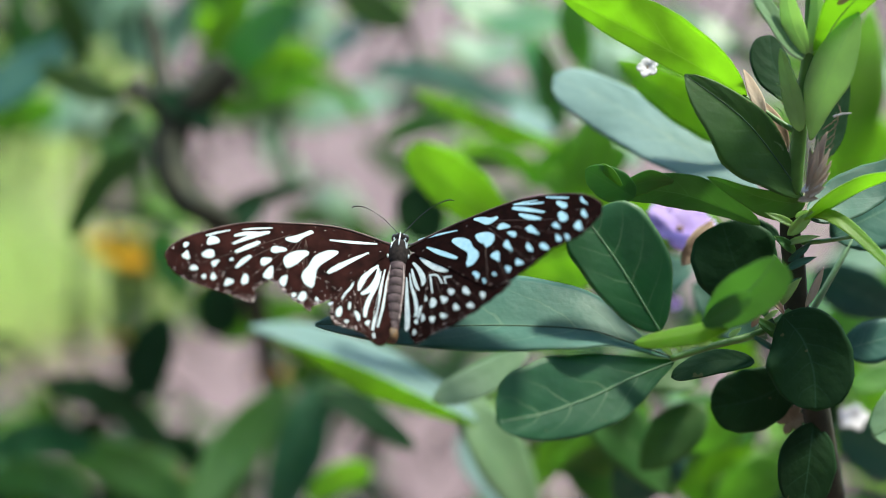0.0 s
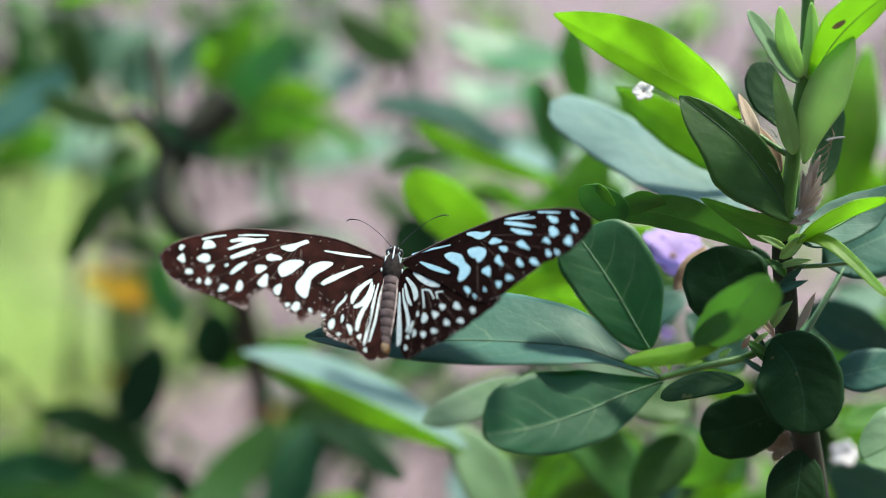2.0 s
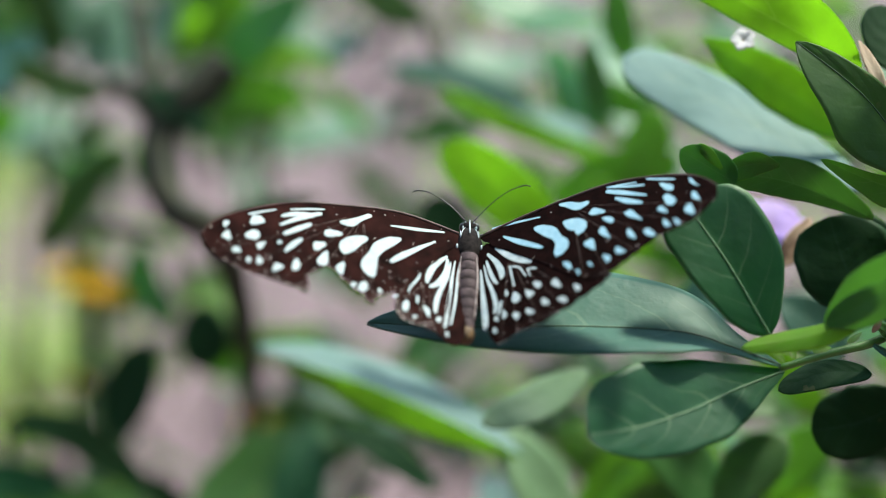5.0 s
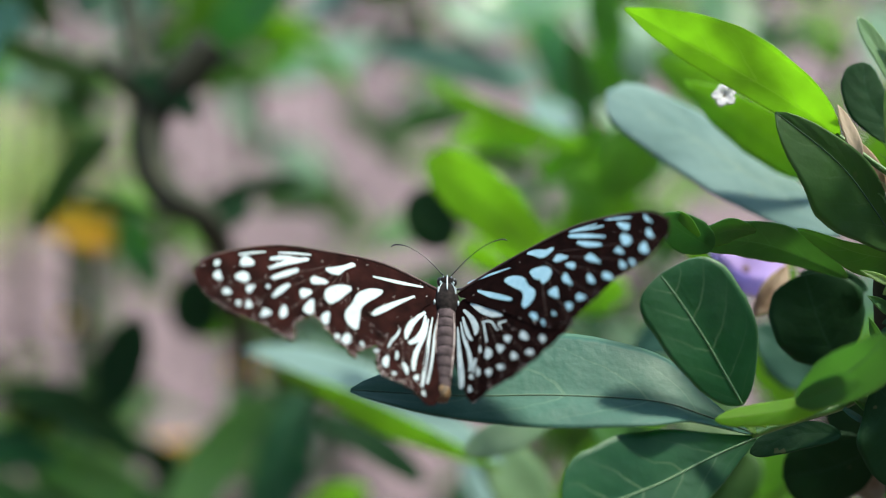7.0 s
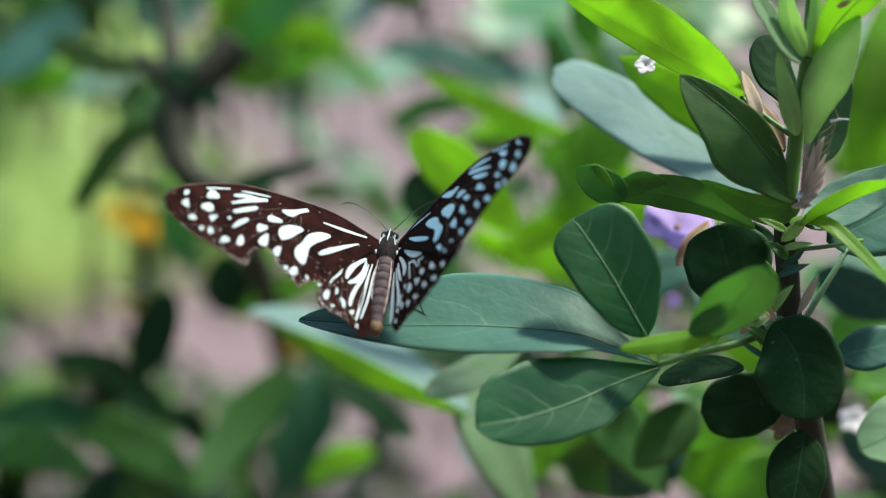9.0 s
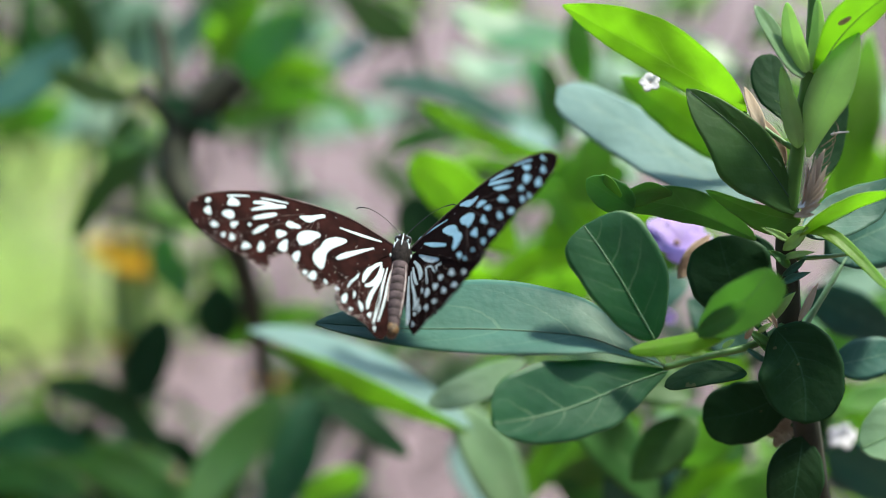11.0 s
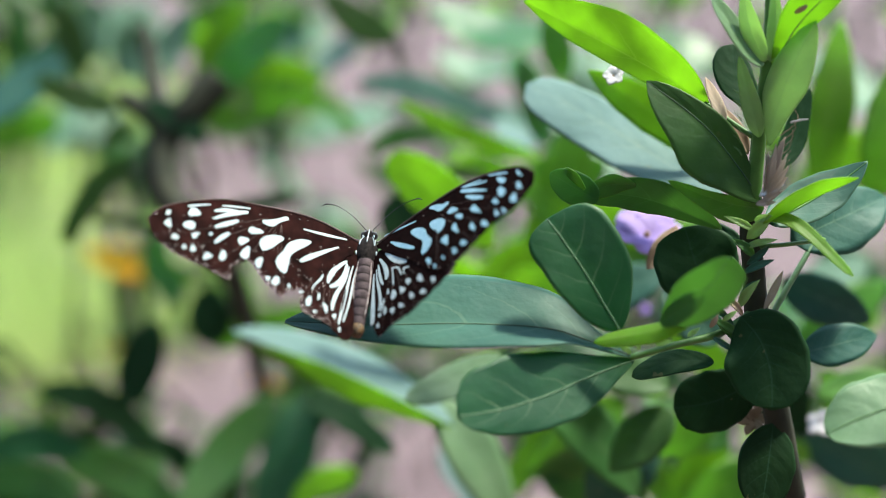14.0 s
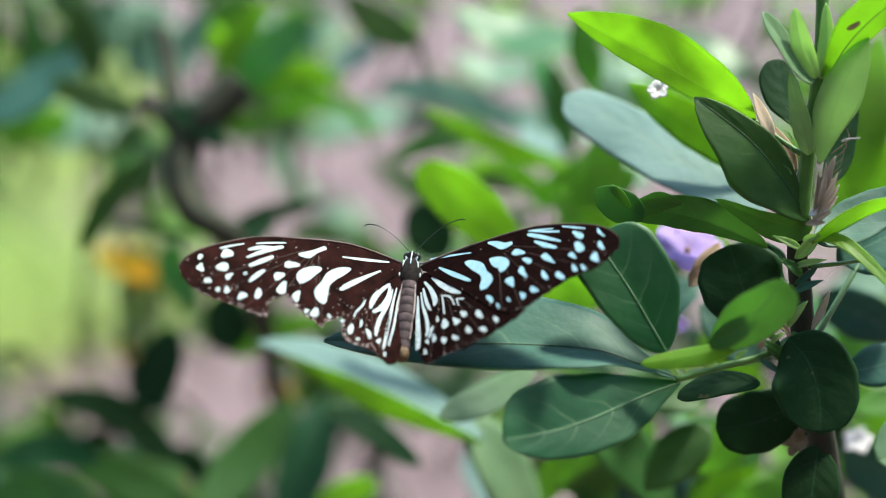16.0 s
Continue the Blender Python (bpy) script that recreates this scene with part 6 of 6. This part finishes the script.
def worn_flecks(blade, points, side, level, count, seed):
    """Pale bare flecks where scales have rubbed off, denser towards the rear edge."""
    ring = outline(points, 3)
    rnd = random.Random(seed)
    low, high = min(p.y for p in ring), max(p.y for p in ring)
    wide = max(p.x for p in ring)
    bm = bmesh.new()
    made = 0
    while made < count:
        x, y = rnd.uniform(1, wide), low + (high - low) * rnd.random() ** 4
        if not inside(x, y, ring):
            continue
        made += 1
        g, a, b = rnd.uniform(0, 6.3), rnd.uniform(0.06, 0.30), rnd.uniform(0.03, 0.09)
        z = wing_bow(x, y) + level + 0.065
        loop = []
        for k in range(6):
            w = math.pi * k / 3
            e, f = a * math.cos(w), b * math.sin(w)
            loop.append(bm.verts.new(Vector(((x + e * math.cos(g) - f * math.sin(g)) * side, y + e * math.sin(g) + f * math.cos(g), z)) * 0.001))
        bm.faces.new(loop if side > 0 else loop[::-1])
    hem = [p for p in ring if p.y < (low + high) / 2 and p.x > 4]
    for k in range(count):
        p = rnd.choice(hem)
        x, y = p.x + rnd.uniform(-0.5, 0.5), p.y + rnd.uniform(0.05, 0.7)
        if not inside(x, y, ring):
            continue
        g, a, b = rnd.uniform(0, 6.3), rnd.uniform(0.05, 0.30), rnd.uniform(0.03, 0.10)
        z = wing_bow(x, y) + level + 0.065
        loop = []
        for j in range(6):
            w = math.pi * j / 3
            e, f = a * math.cos(w), b * math.sin(w)
            loop.append(bm.verts.new(Vector(((x + e * math.cos(g) - f * math.sin(g)) * side, y + e * math.sin(g) + f * math.cos(g), z)) * 0.001))
        bm.faces.new(loop if side > 0 else loop[::-1])
    tagged(part("wear", bm, FLECK, blade, smooth=False), kind="stuff")


def turned(bm, profile, sides=16):
    """A body along y from (y, half width, half height, lift) rows, in millimetres."""
    rings = []
    for y, w, h, lift in profile:
        rings.append([bm.verts.new(Vector((w * math.cos(k), y, lift + h * math.sin(k))) * 0.001) for k in [2 * math.pi * j / sides for j in range(sides)]])
    for a, b in zip(rings, rings[1:]):
        for j in range(sides):
            bm.faces.new((a[j], a[(j + 1) % sides], b[(j + 1) % sides], b[j]))
    bm.faces.new(rings[0])
    bm.faces.new(rings[-1])
    bmesh.ops.recalc_face_normals(bm, faces=bm.faces[:])
    return bm


def egg(bm, c, r, seg=12):
    bmesh.ops.create_uvsphere(bm, u_segments=seg, v_segments=8, radius=1, matrix=Matrix.Translation(Vector(c) * 0.001) @ Matrix.Diagonal((*(Vector(r) * 0.001), 1)))
    return bm


RIGHT, AHEAD, UPWARD = (0.9981, -0.0413, -0.0450), (0.0591, 0.8400, 0.5393), (0.0155, -0.5409, 0.8409)
butterfly = thing("butterfly")
tagged(butterfly, "dark brown butterfly with pale blue spots and one torn wing", "butterfly")
cam.data.dof.focus_object = butterfly
PERCH = Matrix.Translation((-0.00863, 0.38854, 0.51696)) @ Matrix((RIGHT, AHEAD, UPWARD)).transposed().to_4x4()


def rod(points, radii):
    return tube(bmesh.new(), glide([Vector(p) * 0.001 for p in points], 5), [r * 0.001 for r in np.interp(np.linspace(0, 1, 5 * (len(points) - 1) + 1), np.linspace(0, 1, len(radii)), radii)], 8)


GIRTH = (1.75, 1.88, 1.98, 2.0, 1.95, 1.82, 1.62, 1.42, 1.25)


def butterfly_body():
    part("thorax", turned(bmesh.new(), [(-6.0, 0.7, 0.6, 0), (-5.6, 1.7, 1.5, 0), (-4.2, 2.05, 1.9, 0), (-2.2, 2.25, 2.15, 0.1), (-0.6, 1.9, 1.9, 0), (0.6, 1.4, 1.4, -0.1), (1.0, 0.5, 0.5, -0.1)]), BODY_BROWN, butterfly, "furry dark brown thorax")
    rows = []
    for i in range(8):
        y = -5.2 - i * 1.95
        w, w2 = GIRTH[i], GIRTH[i + 1]
        rows += [(y, w * 0.955, w * 0.93, -0.15 * i), (y - 0.35, w, w * 0.98, -0.15 * i), (y - 1.6, w2 * 1.01, w2 * 0.99, -0.15 * i - 0.1), (y - 1.9, w2 * 0.96, w2 * 0.935, -0.15 * i - 0.1)]
    part("abdomen", turned(bmesh.new(), rows), ABDOMEN, butterfly, "ringed grey-brown abdomen")
    for i in range(8):
        y, w = -5.2 - i * 1.95, GIRTH[i]
        part("dark_ring", turned(bmesh.new(), [(y + 0.2, w * 0.94, w * 0.92, -0.15 * i), (y + 0.1, w * 0.985, w * 0.965, -0.15 * i), (y - 0.16, w * 0.985, w * 0.965, -0.15 * i), (y - 0.26, w * 0.94, w * 0.92, -0.15 * i)]), BODY_BROWN, butterfly)
    for s in (-1, 1):
        part("side_stripe", rod([(s * 1.25, -6.2, 1.25), (s * 1.5, -10, 0.95), (s * 1.48, -14, 0.5), (s * 1.2, -19, -0.25)], [0.06, 0.16, 0.16, 0.07]), FLECK, butterfly, "pale dusty stripe along the side")
    part("tail_tip", turned(bmesh.new(), [(-20.6, 1.25, 1.2, -1.15), (-21.4, 1.4, 1.35, -1.2), (-22.5, 1.1, 1.1, -1.3), (-23.0, 0.5, 0.5, -1.3)]), TAIL, butterfly, "ochre tip of the abdomen")
    head = part("head", egg(bmesh.new(), (0, 1.9, -0.2), (1.5, 1.2, 1.3)), BODY_BROWN, butterfly)
    for s in (-1, 1):
        part("eye", egg(bmesh.new(), (s * 1.08, 2.1, -0.15), (0.66, 0.78, 0.88)), BLACK, head)
    part("antenna", rod([(-0.6, 2.9, 0.5), (-3.6, 5.6, 1.6), (-6.8, 7.3, 2.4), (-9.0, 7.6, 2.5), (-9.8, 7.1, 2.4)], [0.09, 0.07, 0.07, 0.13, 0.09]), BLACK, head)
    part("antenna", rod([(0.6, 2.9, 0.5), (3.4, 6.2, 1.7), (6.2, 8.6, 2.6), (8.8, 9.9, 3.0), (10.0, 9.8, 3.0)], [0.09, 0.07, 0.07, 0.13, 0.09]), BLACK, head)
    for x, y, z, a, b in ((-1.1, 0.9, 0.95, 0.2, 0.35), (1.1, 0.9, 0.95, 0.2, 0.35), (-1.5, -1.4, 1.4, 0.12, 1.2), (1.5, -1.4, 1.4, 0.12, 1.2), (0, 2.6, 0.7, 0.16, 0.4), (-2.0, -3.6, 1.0, 0.2, 0.6), (2.0, -3.6, 1.0, 0.2, 0.6), (-0.7, 2.3, 0.8, 0.12, 0.2), (0.7, 2.3, 0.8, 0.12, 0.2)):
        part("white_mark", egg(bmesh.new(), (x, y, z), (a, b, 0.35), 8), SPOT_WHITE_SUNLIT, butterfly, "white fleck of scales")
    part("white_mark", rod([(0, 2.6, 0.85), (0, 1.4, 1.25), (0, 0.6, 1.55), (0, -0.6, 2.12), (0, -1.9, 2.5)], [0.08, 0.14, 0.15, 0.14, 0.06]), SPOT_WHITE_SUNLIT, butterfly, "white line of scales along the thorax")
    for s in (-1, 1):
        part("white_mark", rod([(s * 0.7, 0.9, 1.05), (s * 1.2, -0.6, 1.7), (s * 1.45, -2.2, 1.95)], [0.04, 0.08, 0.05]), SPOT_WHITE_SUNLIT, butterfly, "white line of scales along the thorax")
    part("leg", rod([(1.4, -1.5, -1.4), (5.0, -5.5, -1.6), (7.4, -11.5, -5.0), (9.6, -14.0, -6.2)], [0.22, 0.2, 0.14, 0.1]), BLACK, butterfly)
    part("leg", rod([(-1.4, -1.5, -1.4), (-4.2, -4.5, -2.2), (-5.2, -9.5, -6.2), (-6.2, -11.5, -7.4)], [0.22, 0.2, 0.14, 0.1]), BLACK, butterfly)
    part("leg", rod([(1.3, 1.5, -1.4), (3.6, 2.8, -3.0), (4.6, 0.5, -8.0), (5.6, -0.5, -9.6)], [0.22, 0.2, 0.14, 0.1]), BLACK, butterfly)
    part("leg", rod([(-1.3, 1.5, -1.4), (-3.6, 2.8, -3.0), (-4.6, 0.5, -8.0), (-5.6, -0.5, -9.6)], [0.22, 0.2, 0.14, 0.1]), BLACK, butterfly)


butterfly_body()
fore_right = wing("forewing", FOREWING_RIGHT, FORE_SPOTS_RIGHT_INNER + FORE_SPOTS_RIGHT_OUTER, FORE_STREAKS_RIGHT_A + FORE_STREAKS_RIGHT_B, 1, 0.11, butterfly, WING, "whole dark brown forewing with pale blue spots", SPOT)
hind_right = wing("hindwing", HINDWING_RIGHT, HIND_SPOTS_RIGHT_INNER + HIND_SPOTS_RIGHT_OUTER, HIND_STREAKS_RIGHT_A + HIND_STREAKS_RIGHT_B, 1, -0.06, butterfly, WING, "dark brown hindwing with white streaks and dots", SPOT_WHITE_SUNLIT)
fore_left = wing("forewing", FOREWING_LEFT, FORE_SPOTS_LEFT_INNER + FORE_SPOTS_LEFT_OUTER, FORE_STREAKS_LEFT_A + FORE_STREAKS_LEFT_B, -1, 0.11, butterfly, WING_WORN, "worn brown forewing with a torn rear edge", SPOT_WHITE_SUNLIT)
hind_left = wing("hindwing", HINDWING_LEFT, HIND_SPOTS_LEFT_INNER + HIND_SPOTS_LEFT_OUTER, HIND_STREAKS_LEFT_A + HIND_STREAKS_LEFT_B, -1, -0.06, butterfly, WING_WORN, "worn brown hindwing with a ragged edge", SPOT_WHITE_SUNLIT)

def costa(blade, points, side, level):
    """The thick pale-brown front edge of a forewing."""
    line = [(x * side, y, wing_bow(x, y) + level) for x, y in points]
    part("front_edge", rod(line, [0.30, 0.24, 0.20, 0.14, 0.08]), EDGE, blade, "paler brown front edge")


def wing_veins(blade, points, picks, fork, side, level):
    """Fine raised veins that fan out from the end of the wing's cell to its outer edge."""
    for i in picks:
        x, y = points[i]
        fx, fy = fork[0] * 0.7 + x * 0.12, fork[1] * 0.7 + y * 0.2
        line = [(fx, fy), (fx * 0.55 + x * 0.45, fy * 0.5 + y * 0.5 + 0.3), (x * 0.98, y * 0.98)]
        part("vein", rod([(a * side, b, wing_bow(a, b) + level + 0.03) for a, b in line], [0.06, 0.05, 0.04]), EDGE, blade)


wing_veins(fore_right, FOREWING_RIGHT, (7, 8, 9, 10, 11, 12), (20, 0), 1, 0.11)
wing_veins(fore_left, FOREWING_LEFT, (7, 8, 9, 10, 15, 17, 18), (20, 0), -1, 0.11)
wing_veins(hind_right, HINDWING_RIGHT, (4, 5, 6, 7, 8, 9), (6, -6), 1, -0.06)
wing_veins(hind_left, HINDWING_LEFT, (3, 4, 5, 6, 7), (6, -6), -1, -0.06)
costa(fore_right, FOREWING_RIGHT[0:7], 1, 0.11)
costa(fore_left, FOREWING_LEFT[0:7], -1, 0.11)
worn_flecks(fore_left, FOREWING_LEFT, -1, 0.11, 150, 1)
worn_flecks(hind_left, HINDWING_LEFT, -1, -0.06, 70, 2)
worn_flecks(hind_right, HINDWING_RIGHT, 1, -0.06, 25, 3)
worn_flecks(fore_right, FOREWING_RIGHT, 1, 0.11, 20, 4)

# seconds, lift of the right wings, lift of the left wings, in degrees
BEATS_EARLY = [
    (0, 27.6, 11.3), (0.5, 32.6, 16.2), (1, 28.2, 13.3), (1.5, 28.5, 11.2), (2, 29.8, 14.7), (2.5, 25.9, 13.1), (3, 27.8, 12.8), (3.5, 32.9, 13.2),
    (3.7, 29.3, 10.8), (5.8, 26.9, 12.7), (6, 29.8, 14.3), (6.2, 33, 20), (6.5, 26.3, 11.8), (7, 37.8, 20.3), (7.2, 36, 18.5), (7.5, 30.8, 9.6),
    (8, 27.1, 4.7), (8.2, 33, 18), (8.5, 42.3, 23.7), (8.6, 35, 20), (8.8, 35, 19),
]
BEATS_LATE = [
    (8.9, 47, 25), (9, 52.8, 27.7), (9.1, 50, 27), (9.2, 39, 24), (11.3, 49.7, 26.7), (11.5, 39.6, 18.9), (12, 30.3, 14.8), (12.5, 20.9, 1.8),
    (12.8, 36, 17), (13, 35.2, 12.8), (13.1, 29, 12), (13.2, 31, 14), (13.3, 38, 27), (13.5, 41.3, 28.8), (14, 41.3, 24.3), (14.2, 33, 19),
    (14.3, 27, 14), (14.5, 25.9, 10.7), (15, 25.7, 14.2), (15.5, 25.8, 12.5), (16, 23.3, 13.2),
]
# seconds, shift of the body to the right and upward in millimetres, and its pitch in degrees
SWAY_EARLY = [
    (0, -0.25, -0.02, 0), (0.5, 0.15, 0.38, 2), (1, 0.24, 0.27, 1.5), (1.5, -0.01, 0, 1.6), (2, 0.11, 0.07, 3), (2.5, 0.37, 0.28, 2.1),
    (3, 0.86, 0.26, 2.8), (3.5, 0.1, -0.17, 3.1), (3.7, 0.7, -0.27, 3.1), (5.8, 0.2, -0.04, -2.3), (6, -0.62, 0.47, -1.1), (6.5, -0.12, -0.28, -0.8),
    (7, -0.15, 1.47, -4.7), (7.5, 0.11, -0.79, -3.9), (8, 0.22, -1.29, -2.4), (8.5, 0.42, 0.38, -4.1), (9, 0.11, -0.19, -5.5),
]
SWAY_LATE = [
    (11.3, -0.1, 0.43, -0.8), (11.5, -0.58, -0.14, 0.8), (12, -0.26, 0.12, 0.2), (12.5, -0.59, -0.63, -0.4), (13, -0.56, -0.73, 1.5), (13.5, -0.26, 0.47, 0.9),
    (14, -0.3, 0.58, 1.1), (14.5, -0.18, -0.43, 0.1), (15, 0.17, 0.35, 1.2), (15.5, -0.1, -0.02, 0.8), (16, 0.2, -0.22, 0.6),
]


def motions():
    walk(butterfly, [(t, Matrix.Translation(lean(x / 1000, y / 1000, 0)) @ PERCH @ pose(0, 0, 0, tilt)) for t, x, y, tilt in SWAY_EARLY + SWAY_LATE])
    beats = BEATS_EARLY + BEATS_LATE
    for ob in (fore_right, hind_right):
        walk(ob, [(t, pose(0.0022, 0, 0.0011, 0, -r, 0)) for t, r, l in beats])
    for ob in (fore_left, hind_left):
        walk(ob, [(t, pose(-0.0022, 0, 0.0011, 0, l, 0)) for t, r, l in beats])


motions()
